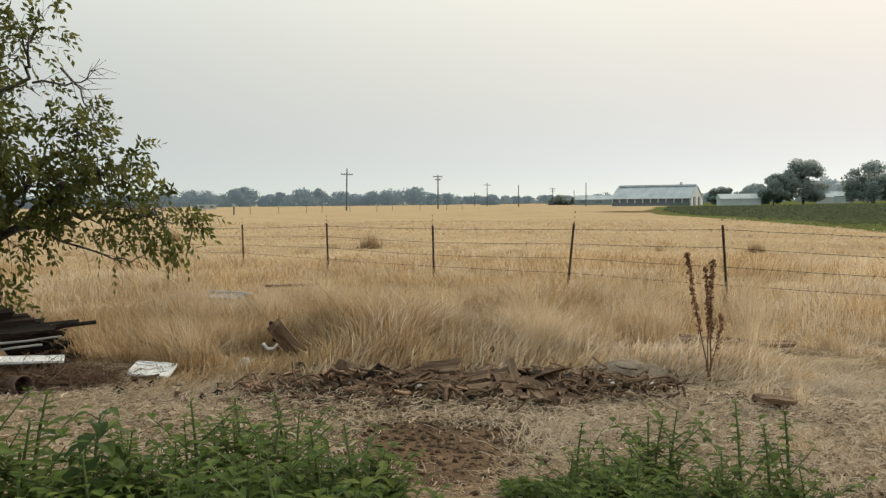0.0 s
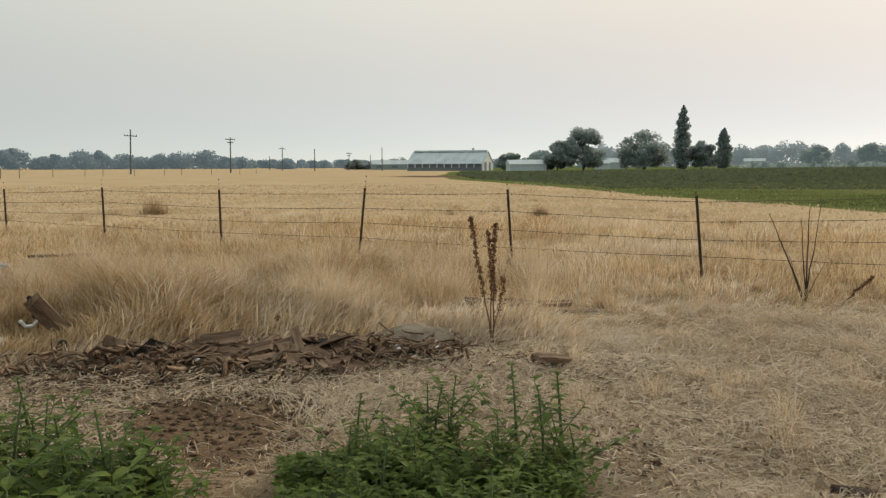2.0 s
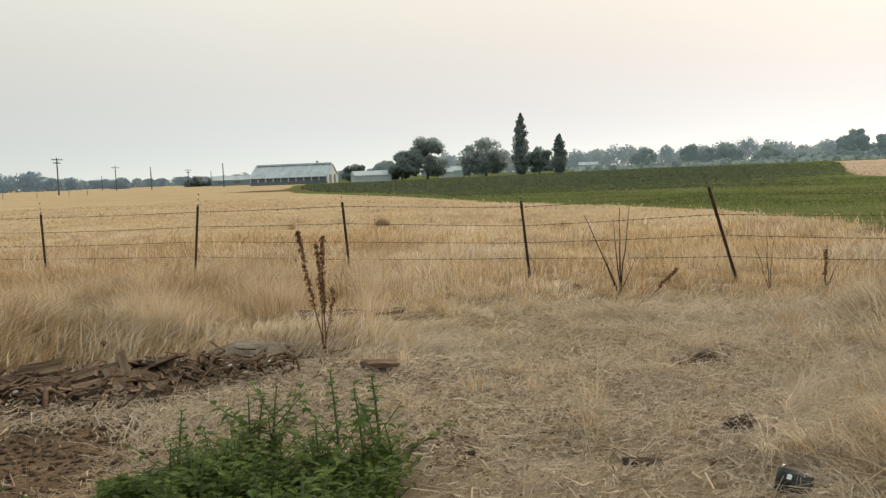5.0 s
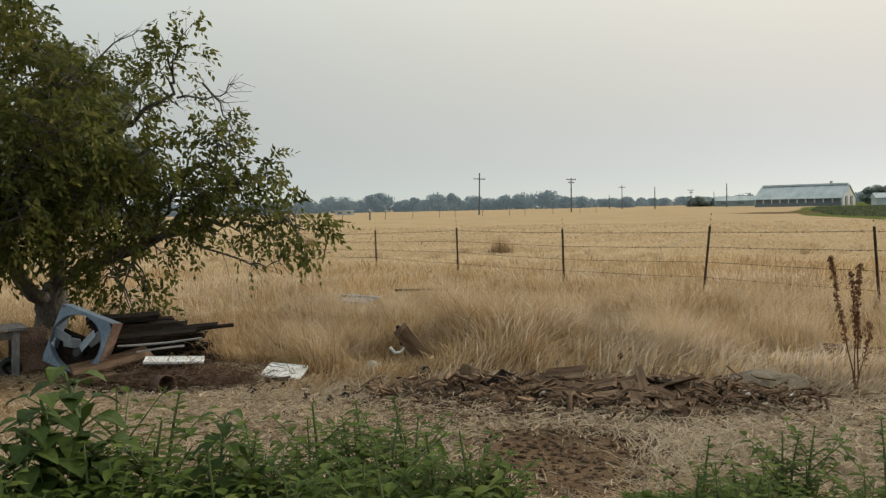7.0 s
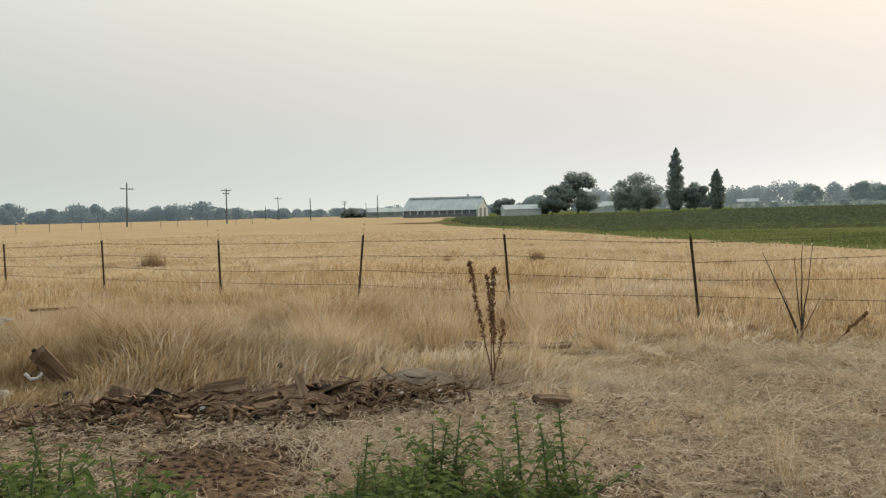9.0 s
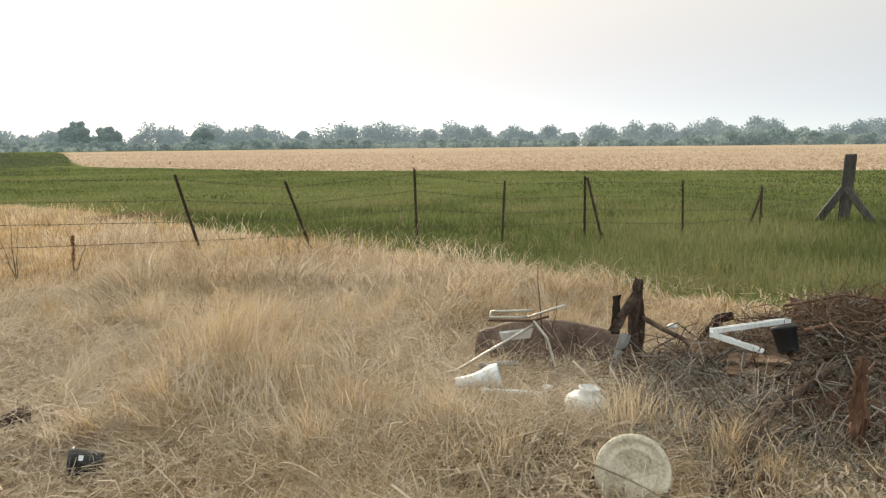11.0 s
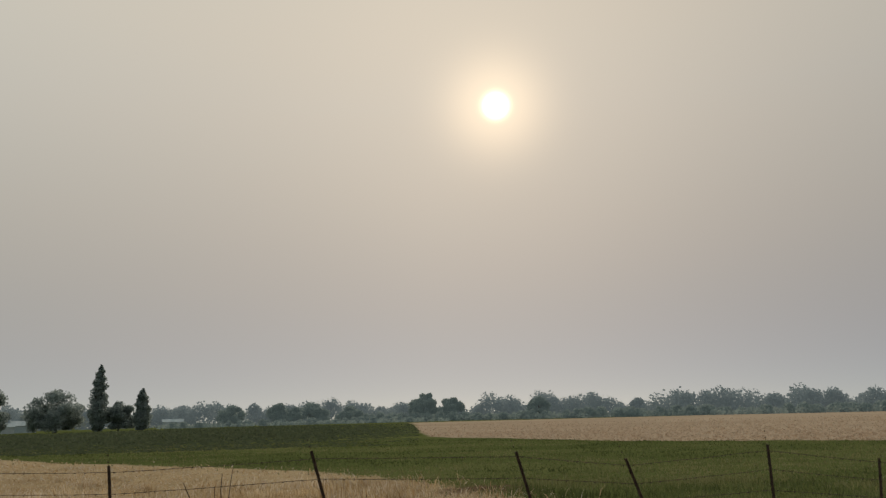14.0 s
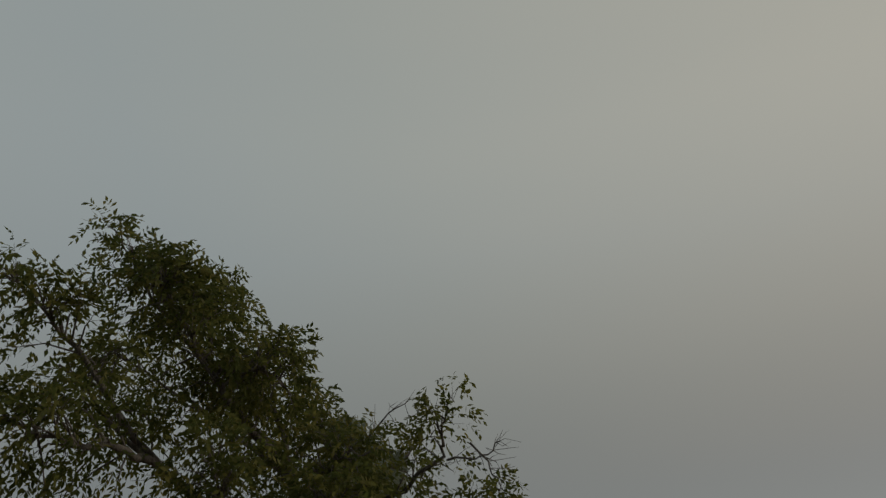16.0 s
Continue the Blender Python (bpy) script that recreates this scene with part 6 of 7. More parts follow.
straws("root_clump", 2600, [(3.78, -0.6, 0.17, 0.2, 0.55), (3.66, 0.72, 0.2, 0.22, 0.45)], 0.05, M_PALE, "matted tan roots and straw dug up in clumps", 28, lift=0.10, steep=0.8, thick=0.0026)
straws("heap_grass", 13000, [(4.7, -0.6, 0.5, 0.8, 0.75), (5.1, -1.4, 0.5, 0.4, 0.25)], 0.13, M_GREYGRASS, "grey-gold tangled grass growing through the heap", 18, lift=0.07, steep=0.7, thick=0.0011)


straws("wood_splinters", 900, [(-0.2, 7.1, 0.9, 0.28, 0.6), (0.9, 6.9, 0.45, 0.25, 0.4)], 0.12, M_PLANK, "small broken wood splinters in the rubble", 19, lift=0.10, steep=0.25, thick=0.010, flat=False)


def stubble():
    """Short pale tufts of cut stubble, with bare earth between them."""
    q = np.random.default_rng(61)
    xs, ys = [], []
    for n, b0, b1, d0, d1 in ((900, -26, 24, 4.7, 6.9), (700, 14, 52, 3.4, 7.0)):
        b, d = np.radians(q.uniform(b0, b1, n)), q.uniform(d0, d1, n)
        xs.append(d * np.sin(b))
        ys.append(d * np.cos(b))
    cx, cy = np.concatenate(xs), np.concatenate(ys)
    ok = (fbm(cx * 1.3, cy * 1.3, 63) > 0.44) & (soil_mask(cx, cy) < 0.55)
    cx, cy = cx[ok], cy[ok]
    k = 34
    n = len(cx) * k
    size = np.repeat(q.uniform(0.03, 0.085, len(cx)), k)
    a, u = q.uniform(0, 6.28, n), np.abs(q.normal(0, 0.6, n))
    x, y = np.repeat(cx, k) + np.cos(a) * u * size, np.repeat(cy, k) + np.sin(a) * u * size
    h = size * q.uniform(0.35, 0.9, n)
    tone = np.clip(np.repeat(q.uniform(0.35, 1.0, len(cx)), k) + q.normal(0, 0.12, n), 0, 1)
    blades("stubble_tufts", x, y, h, np.full(n, 0.0032), h * q.uniform(0.3, 1.4, n), a + q.normal(0, 0.5, n), tone, M_PALE, "short pale stubble tufts on trodden earth")


stubble()


def stick(points, r0, r1, name, label, material=None, group="loose branches"):
    bm = bmesh.new()
    pts = [Vector(p) for p in points]
    line = [a.lerp(b, k / 4) for a, b in zip(pts, pts[1:]) for k in range(4)] + [pts[-1]]
    line = [p + Vector((noise.noise(p * 3), noise.noise(p * 3 + Vector((5, 0, 0))), noise.noise(p * 3 + Vector((0, 5, 0))))) * r0 * 1.2 for p in line]
    tube(bm, line, [r0 + (r1 - r0) * i / (len(line) - 1) for i in range(len(line))], 7)
    return tagged(part(name, bm, material or M_TWIG, smooth=True), label, "branch", group)


# ---- right-hand heap ----


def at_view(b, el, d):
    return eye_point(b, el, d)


def stump():
    ob = thing("broken_stump", "split weathered dark tree stump standing upright", "stump", at=Matrix.Translation((5.76, 0.48, float(height(5.76, 0.48)) + 0.02)) @ Matrix.Rotation(radians(-85), 4, "Z"))
    for k, (pts, rr) in enumerate(((((0.02, 0, -0.1), (0.0, 0.02, 0.2), (0.01, 0, 0.42), (0.03, 0, 0.60)), (0.044, 0.033, 0.031, 0.024)), (((-0.03, 0.01, -0.1), (-0.04, 0, 0.10), (-0.045, -0.02, 0.24)), (0.03, 0.024, 0.010)),
                                   (((0.04, 0.03, -0.1), (0.05, 0.03, 0.25), (0.055, 0.0, 0.55)), (0.026, 0.02, 0.006)))):
        bm = bmesh.new()
        line = [Vector(a).lerp(Vector(b), q / 9) for a, b in zip(pts, pts[1:]) for q in range(9)] + [Vector(pts[-1])]
        rad = np.interp(np.linspace(0, 1, len(line)), np.linspace(0, 1, len(rr)), rr)
        tube(bm, line, [float(v) for v in rad], 14)
        for v in bm.verts:
            p = v.co.copy()
            v.co += Vector((noise.noise(Vector((p.x * 45, p.y * 45, p.z * 4))), noise.noise(Vector((p.x * 45 + 9, p.y * 45, p.z * 4))), 0)) * 0.022
            v.co += Vector((noise.noise(Vector((p.x * 9, p.y * 9, p.z * 14))), 0, 0)) * 0.018
            if p.z > 0.54:
                v.co.z += 0.09 * noise.noise(Vector((p.x * 60, p.y * 60, 3)))
        part("stem" if k == 0 else "splinter", bm, M_STUMP, ob)
    for a, b, wide, ma, seed, word in (((-0.118, -0.03, 0.24), (-0.112, -0.03, 0.50), 0.05, M_CHAR, 4, "dark hanging flap of wood"), ((-0.135, -0.035, 0.25), (0.012, -0.035, 0.51), 0.06, M_STUMP, 5, "dark arm of split wood"),
                                       ((-0.14, -0.08, -0.02), (-0.05, -0.05, 0.24), 0.06, M_GREYWOOD, 6, "pale grey board leaning on the stump"), ((-0.02, -0.07, -0.05), (-0.07, -0.05, 0.2), 0.035, M_STUMP, 7, "dark splinter")):
        a, b = Vector(a), Vector(b)
        bm = bmesh.new()
        board(bm, (b - a).length, wide, 0.02, random.Random(seed), 0.014)
        x = (b - a).normalized()
        z = x.cross(Vector((0, 1, 0))).cross(x).normalized()
        p = part("bark_flap" if ma is not M_GREYWOOD else "loose_board", bm, ma, ob, word)
        p.matrix_basis = Matrix.Translation((a + b) / 2) @ Matrix((x, z.cross(x), z)).transposed().to_4x4()


stump()


def rusted_panel():
    """A bent rusty sheet-metal tank side standing on edge in the grass."""
    bm = bmesh.new()
    n = 18
    rows = []
    for k in range(n + 1):
        u = k / n
        a = Vector((5.86, 1.62, 0)).lerp(Vector((6.02, 0.55, 0)), u)
        bulge = 0.10 * math.sin(math.pi * u)
        g = float(height(a.x, a.y)) - 0.06
        top = 0.14 + 0.19 * math.sin(math.pi * min(1, 0.12 + u * 0.80)) + 0.012 * noise.noise(Vector((u * 14, 0, 0))) - g - 0.03
        row = []
        for dx, z in ((0, g), (0.03, g + top * 0.5), (0.10, g + top), (0.13, g + top + 0.012), (0.145, g + top), (0.05, g + top * 0.5), (0.02, g)):
            row.append(bm.verts.new((a.x - bulge + dx, a.y, z)))
        rows.append(row)
    for p, q in zip(rows, rows[1:]):
        for k in range(6):
            bm.faces.new((p[k], p[k + 1], q[k + 1], q[k]))
    for row in (rows[0], rows[-1]):
        bm.faces.new(row)
    bmesh.ops.recalc_face_normals(bm, faces=bm.faces)
    tagged(part("rusted_metal_sheet", bm, M_RUST, smooth=True), "bent rusty brown sheet-metal panel half buried in grass", "scrap metal")


rusted_panel()


def chair_frame():
    """Bent tubes of a broken folding chair, lying on the rusty sheet."""
    ob = thing("broken_chair_frame", "broken folding chair frame of bent metal tubes", "chair frame")
    runs = [([(5.64, 1.43, 0.41), (5.71, 1.15, 0.42)], M_TUBE), ([(5.70, 1.19, 0.37), (5.75, 0.94, 0.46), (5.75, 0.93, 0.43)], M_TUBE), ([(5.64, 1.43, 0.41), (5.59, 1.43, 0.38), (5.70, 1.19, 0.37)], M_TUBE),
            ([(5.44, 1.40, 0.39), (5.51, 1.11, 0.39), (5.53, 1.01, 0.42)], M_RUSTTUBE), ([(5.51, 1.11, 0.39), (5.43, 1.00, 0.29), (5.39, 0.92, 0.05)], M_TUBE), ([(5.51, 1.11, 0.36), (5.19, 1.55, 0.10), (5.15, 1.68, 0.07)], M_TUBE)]
    runs = [([Vector(p) for p in pts], ma) for pts, ma in runs]
    for pts, ma in runs:
        bm = bmesh.new()
        line = []
        for a, b in zip(pts, pts[1:]):
            line += [a.lerp(b, k / 4) for k in range(4)]
        line.append(pts[-1])
        tube(bm, line, 0.009, 8)
        part("tube", bm, ma, ob, smooth=True)
    bm = bmesh.new()
    a, b, c, d = [Vector(p) for p in ((5.46, 1.33, 0.30), (5.51, 1.11, 0.33), (5.55, 1.14, 0.26), (5.50, 1.32, 0.24))]
    vs = [bm.verts.new(p) for p in (a, b, c, d)] + [bm.verts.new(p + Vector((0, 0, 0.012))) for p in (a, b, c, d)]
    for f in ((0, 1, 2, 3), (7, 6, 5, 4), (0, 4, 5, 1), (1, 5, 6, 2), (2, 6, 7, 3), (3, 7, 4, 0)):
        bm.faces.new([vs[k] for k in f])
    part("seat_plate", bm, M_WHITE, ob, "torn dirty white plate")


M_RUSTTUBE = mat("rusted_tube", [(0.06, 0.03, 0.02), (0.14, 0.075, 0.045)], scale=14, rough=0.8, metal=0.2)
chair_frame()


def lathe(bm, profile, n=20, wobble=0.0, squash=1.0):
    """A turned hollow body: radius and height pairs, closed in themselves."""
    rings = []
    for i, (r0, z) in enumerate(profile):
        rings.append([bm.verts.new((math.cos(a) * r0 * (1 + wobble * noise.noise(Vector((math.cos(a) * 2, math.sin(a) * 2, z * 9)))), math.sin(a) * r0 * squash, z)) for a in [2 * math.pi * k / n for k in range(n)]])
    for p, q in zip(rings, rings[1:]):
        for k in range(n):
            bm.faces.new((p[k], p[(k + 1) % n], q[(k + 1) % n], q[k]))
    if profile[0][0] > 0:
        bm.faces.new(rings[0][::-1])
    if profile[-1][0] > 0:
        bm.faces.new(rings[-1])
    bmesh.ops.remove_doubles(bm, verts=bm.verts, dist=1e-4)
    bmesh.ops.recalc_face_normals(bm, faces=bm.faces)


def on_ground(x, y, dz=0.0):
    return Vector((x, y, float(height(x, y)) + dz))


def turned(name, profile, material, m, label, category, wobble=0.0, squash=1.0, n=24):
    bm = bmesh.new()
    lathe(bm, profile, n, wobble, squash)
    ob = part(name, bm, material, smooth=True)
    ob.matrix_basis = m
    return tagged(ob, label, category)


# white flared pipe end and a thin white pipe beside it
turned("white_pipe_end", [(0.045, 0), (0.048, 0.10), (0.06, 0.16), (0.088, 0.22), (0.092, 0.27), (0.088, 0.275), (0.082, 0.24), (0.045, 0.15), (0.038, 0.02), (0.0, 0.02)], M_WHITE,
       Matrix.Translation((4.88, 1.46, 0.10)) @ Matrix.Rotation(radians(-76), 4, "Z") @ pose(0, 0, 0, 0, 78, 0) @ Matrix.Diagonal((0.85, 0.85, 1, 1)), "white flared plastic pipe end lying in straw", "pipe", n=26)
stick([(4.78, 1.26, 0.10), (4.83, 0.92, 0.10)], 0.013, 0.013, "thin_white_pipe", "thin straight white plastic pipe lying in straw", M_WHITE, "loose pipes")
stick([(5.40, 1.45, 0.10), (5.46, 1.20, 0.10)], 0.02, 0.02, "grey_plastic_strip", "thin grey plastic strip lying in straw", M_GREYWOOD, "loose pipes")
# crumpled white jug
turned("white_jug", [(0.0, 0), (0.10, 0.0), (0.135, 0.03), (0.13, 0.07), (0.085, 0.105), (0.05, 0.12), (0.062, 0.14), (0.058, 0.145), (0.04, 0.12), (0.0, 0.08)], M_WHITE, Matrix.Translation(on_ground(4.72, 0.645, 0.0)) @ pose(0, 0, 0, 6, -4, 30) @ Matrix.Diagonal((1, 1, 1.2, 1)),
       "crumpled dirty white plastic jug in straw", "jug", wobble=0.35)
turned("torn_sack", [(0.0, 0), (0.065, 0.0), (0.075, 0.04), (0.05, 0.08), (0.02, 0.10), (0.0, 0.10)], M_IVORY, Matrix.Translation(on_ground(5.30, 0.60, 0.01)) @ Matrix.Diagonal((1.1, 1.3, 0.75, 1)), "torn pale plastic sack by the stump", "sack", wobble=0.6)


def round_lid():
    """A thick ivory plastic drum lid, tipped up in the straw."""
    m = Matrix.Translation((3.62, 0.285, 0.14)) @ Matrix.Rotation(radians(-85), 4, "Z") @ pose(0, 0, 0, 66, 0, 8)
    ob = turned("drum_lid", [(0.0, -0.02), (0.15, -0.02), (0.162, -0.012), (0.165, 0.006), (0.158, 0.014), (0.140, 0.013), (0.134, 0.002), (0.112, 0.002), (0.106, 0.009), (0.098, 0.009), (0.092, 0.001), (0.0, 0.0025)], M_IVORY, m, "round ivory plastic drum lid tipped up in straw", "lid", n=40)
    for x, y, s in ((0.09, 0.05, 0.005), (-0.09, -0.04, 0.006), (0.02, -0.1, 0.009)):
        bm = bmesh.new()
        lathe(bm, [(0, 0.003), (s, 0.003), (s, 0.007), (0, 0.007)], 10)
        part("dark_stud", bm, M_CHAR, ob).matrix_basis = Matrix.Translation((x, y, 0))
    bm = bmesh.new()
    tube(bm, [(-0.22, 0.05, 0.03), (-0.02, -0.03, 0.022), (0.12, -0.10, 0.025), (0.2, -0.15, 0.01)], [0.004, 0.004, 0.003, 0.002], 5)
    tagged(part("dry_straw_stem", bm, M_PALE), "single pale straw lying across the lid", "straw").matrix_basis = m


round_lid()


def gutter():
    ob = thing("gutter_elbow", "bent white metal rain gutter lying on the heap", "gutter")
    a, b, c = Vector((5.23, -0.02, 0.44)), Vector((5.42, -0.46, 0.49)), Vector((5.08, -0.30, 0.37))
    for p, q, w in ((a, b, 0.052), (a + Vector((0, 0, -0.018)), c, 0.042)):
        way = (q - p)
        x = way.normalized()
        side = x.cross(Vector((0, 0, 1))).normalized()
        up = side.cross(x)
        bm = bmesh.new()
        prof = [(-w / 2, 0.014), (-w / 2, -0.010), (w / 2, -0.010), (w / 2, 0.018), (w / 2 - 0.004, 0.018), (w / 2 - 0.004, -0.006), (-w / 2 + 0.004, -0.006), (-w / 2 + 0.004, 0.014)]
        rings = [[bm.verts.new(p + way * u + side * s + up * (t * (1 + 0.15 * math.sin(u * 17)))) for s, t in prof] for u in (0, 0.2, 0.4, 0.6, 0.8, 1.0)]
        for r0, r1 in zip(rings, rings[1:]):
            for k in range(8):
                bm.faces.new((r0[k], r0[(k + 1) % 8], r1[(k + 1) % 8], r1[k]))
        bm.faces.new(rings[0])
        bm.faces.new(rings[-1][::-1])
        bmesh.ops.recalc_face_normals(bm, faces=bm.faces)
        part("channel", bm, M_WHITE, ob)


gutter()
POT = [(0.0, 0.0), (0.07, 0.0), (0.075, 0.01), (0.09, 0.15), (0.098, 0.152), (0.098, 0.175), (0.09, 0.178), (0.084, 0.15), (0.068, 0.012), (0.0, 0.012)]
turned("nursery_pot", POT, M_BLACK, Matrix.Translation((5.20, -0.45, 0.35)) @ pose(0, 0, 0, -12, 14, 0) @ Matrix.Diagonal((0.78, 0.78, 0.85, 1)), "black plastic nursery pot standing in the brush", "pot")
pot = turned("nursery_pot", POT, M_BLACK, Matrix.Translation(on_ground(3.23, 2.80, 0.04)) @ Matrix.Rotation(radians(118), 4, "Z") @ pose(-0.07, 0, 0, 8, 82, 10) @ Matrix.Diagonal((0.72, 0.72, 0.85, 1)), "black plastic nursery pot lying on its side", "pot")
bm = bmesh.new()
box(bm, pose(-0.053, 0.071, 0.11, -4, 0, 37), 0.035, 0.003, 0.025)
part("white_sticker", bm, M_WHITE, pot, "small blank white sticker")
turned("white_cup", [(0.0, 0), (0.06, 0.0), (0.085, 0.11), (0.08, 0.11), (0.055, 0.01), (0.0, 0.01)], M_WHITE, Matrix.Translation((4.90, -1.46, 0.37)) @ pose(0, 0, 0, 40, 20, 0) @ Matrix.Diagonal((0.7, 0.7, 0.75, 1)), "white plastic tub lying on the heap", "tub", wobble=0.1)


def ivory_frame():
    """A square moulded frame with a square opening, tipped back on the heap."""
    x, y = Vector((0.184, -0.945, -0.269)), Vector((0.903, 0.055, 0.427))
    m = Matrix.Translation((5.14, -1.21, 0.44)) @ Matrix((x, y, x.cross(y))).transposed().to_4x4() @ Matrix.Diagonal((0.86, 0.86, 0.85, 1))
    ob = thing("moulded_frame", "square ivory plastic frame tipped on the heap", "frame", at=m)
    for k, (x, y, sx, sy) in enumerate(((0, 0.135, 0.33, 0.06), (0, -0.135, 0.33, 0.06), (-0.135, 0, 0.06, 0.21), (0.135, 0, 0.06, 0.21))):
        bm = bmesh.new()
        box(bm, pose(x, y, 0), sx, sy, 0.05, 0.008)
        part("rail", bm, M_IVORY, ob)
    bm = bmesh.new()
    box(bm, pose(0, 0.08, -0.03), 0.2, 0.012, 0.05)
    part("inner_lip", bm, M_IVORY, ob)


ivory_frame()


def rotten_stake(b, d, h, rad, seed, lean=0.0):
    p = spot(b, d)
    bm = bmesh.new()
    line = [Vector((lean * u * h, 0, -0.1 + (h + 0.1) * u)) for u in [k / 16 for k in range(17)]]
    tube(bm, line, [rad * (1.2 - 0.75 * (k / 16) ** 1.5) for k in range(17)], 11)
    for v in bm.verts:
        v.co += Vector((noise.noise(Vector((v.co.x * 30 + seed, v.co.y * 30, v.co.z * 9))), noise.noise(Vector((v.co.x * 30, v.co.y * 30 + seed, v.co.z * 9))), 0)) * rad * 0.8
        v.co += Vector((noise.noise(Vector((v.co.x * 90 + seed, v.co.y * 90, v.co.z * 25))), noise.noise(Vector((v.co.x * 90, v.co.y * 90 + seed, v.co.z * 25))), 0)) * rad * 0.5
        if v.co.z > h * 0.86:
            v.co.z += noise.noise(v.co * 40) * 0.08
    r = random.Random(seed)
    for k in range(46):
        u, a = r.uniform(0.1, 0.97), r.uniform(0, 6.28)
        w = rad * (1.1 - 0.7 * u ** 1.5)
        c = Vector((lean * u * h + math.cos(a) * w, math.sin(a) * w, h * u))
        out = Vector((math.cos(a), math.sin(a), 0))
        tube(bm, [c, c + out * 0.006 + Vector((0, 0, 0.03)), c + out * r.uniform(0.008, 0.026) + Vector((0, 0, r.uniform(0.04, 0.09)))], [0.006, 0.004, 0.001], 4, cap=False)
    ob = part("rotten_stake", bm, M_ROT)
    ob.matrix_basis = Matrix.Translation(p) @ Matrix.Rotation(radians(-b), 4, "Z")
    tagged(ob, "splintered red-brown rotten stake standing in the brush", "stake", "rotten stakes")


rotten_stake(99.0, 4.3, 0.55, 0.034, 1, 0.03)
rotten_stake(101.8, 4.3, 0.42, 0.032, 2, 0.02)
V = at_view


def brush_tangle():
    """Dead brush: crooked thin branches that fork into finer twigs, heaped together."""
    r = random.Random(71)
    bm = bmesh.new()
    lay_ = bm.verts.layers.float.new("tone")
    for k in range(240):
        x, y = r.gauss(5.75, 0.45), r.gauss(-0.9, 0.5)
        if k % 4 == 0:
            x, y = r.gauss(4.9, 0.4), r.gauss(-0.9, 0.5)
        p = Vector((x, y, float(height(x, y)) + r.uniform(0.02, 0.16)))
        a = r.uniform(0, 6.28)
        way = Vector((math.cos(a), math.sin(a), r.uniform(-0.15, 0.35)))
        seen = len(bm.verts)
        line = [p]
        for q in range(5):
            way = (way + Vector((r.gauss(0, 0.3), r.gauss(0, 0.3), r.gauss(-0.06, 0.2)))).normalized()
            line.append(line[-1] + way * r.uniform(0.04, 0.10))
        thick = r.uniform(0.003, 0.0075)
        tube(bm, line, [thick * (1 - 0.15 * q) for q in range(6)], 4, cap=False)
        for q in range(6):
            c = line[r.randrange(1, 6)]
            e = c + (way + Vector((r.gauss(0, 0.9), r.gauss(0, 0.9), r.gauss(0.1, 0.6)))).normalized() * r.uniform(0.05, 0.14)
            tube(bm, [c, c.lerp(e, 0.5) + Vector((r.gauss(0, 0.012), r.gauss(0, 0.012), 0.01)), e], [0.002, 0.0015, 0.0008], 3, cap=False)
        t = r.random()
        bm.verts.ensure_lookup_table()
        for v in bm.verts[seen:]:
            v[lay_] = t
    tagged(part("brush_tangle", bm, M_BRUSH), "tangled dead reddish-brown brush heaped up", "brush", kind="stuff")


brush_tangle()
stick([(3.73, -0.07, 0.02), (3.83, -0.11, 0.06), (4.33, -0.29, 0.23), (4.62, -0.41, 0.26), (4.98, -0.67, 0.34)], 0.036, 0.022, "fallen_branch", "thick dark rotten branch slanting through the straw", M_STUMP)
stick([(5.76, 0.42, 0.39), (5.53, 0.17, 0.33), (5.38, -0.01, 0.20)], 0.018, 0.012, "fallen_branch", "dark crooked branch leaning on the stump", M_STUMP)
stick([(5.41, -0.54, 0.43), (5.40, -0.69, 0.48), (5.37, -0.88, 0.43)], 0.014, 0.009, "fallen_branch", "reddish curved branch on the brush heap", M_ROT)
stick([(5.62, 0.30, 0.18), (5.53, -0.14, 0.25), (5.36, -0.52, 0.30)], 0.022, 0.018, "fallen_branch", "long brown pole lying across the heap", M_WOODPOST)
stick([(5.43, 0.13, 0.16), (5.43, -0.17, 0.21), (5.42, -0.45, 0.22)], 0.014, 0.01, "fallen_branch", "thin brown branch lying across the heap", M_TWIG)
stick([(5.96, -0.97, 0.55), (5.99, -0.79, 0.50), (5.67, -0.93, 0.41)], 0.014, 0.008, "fallen_branch", "grey crooked branch on the heap", M_GREYWOOD)
stick([(4.62, -1.07, 0.14), (4.72, -1.2, 0.30), (4.8, -1.3, 0.34)], 0.011, 0.007, "fallen_branch", "brown branch leaning at the heap's edge", M_STUMP)
stick([(4.61, -0.53, 0.09), (4.59, -0.69, 0.05)], 0.006, 0.005, "fallen_branch", "short pale stick in the brush", M_TUBE)
stick([(4.87, -0.84, 0.20), (4.86, -0.92, 0.18)], 0.012, 0.01, "white_pipe_piece", "short white plastic piece in the brush", M_WHITE, "loose pipes")
stick([(6.35, 0.02, 0.14), (6.33, -0.06, 0.31), (6.3, -0.15, 0.33)], 0.045, 0.03, "burnt_log", "blackened log end behind the gutter", M_CHAR)
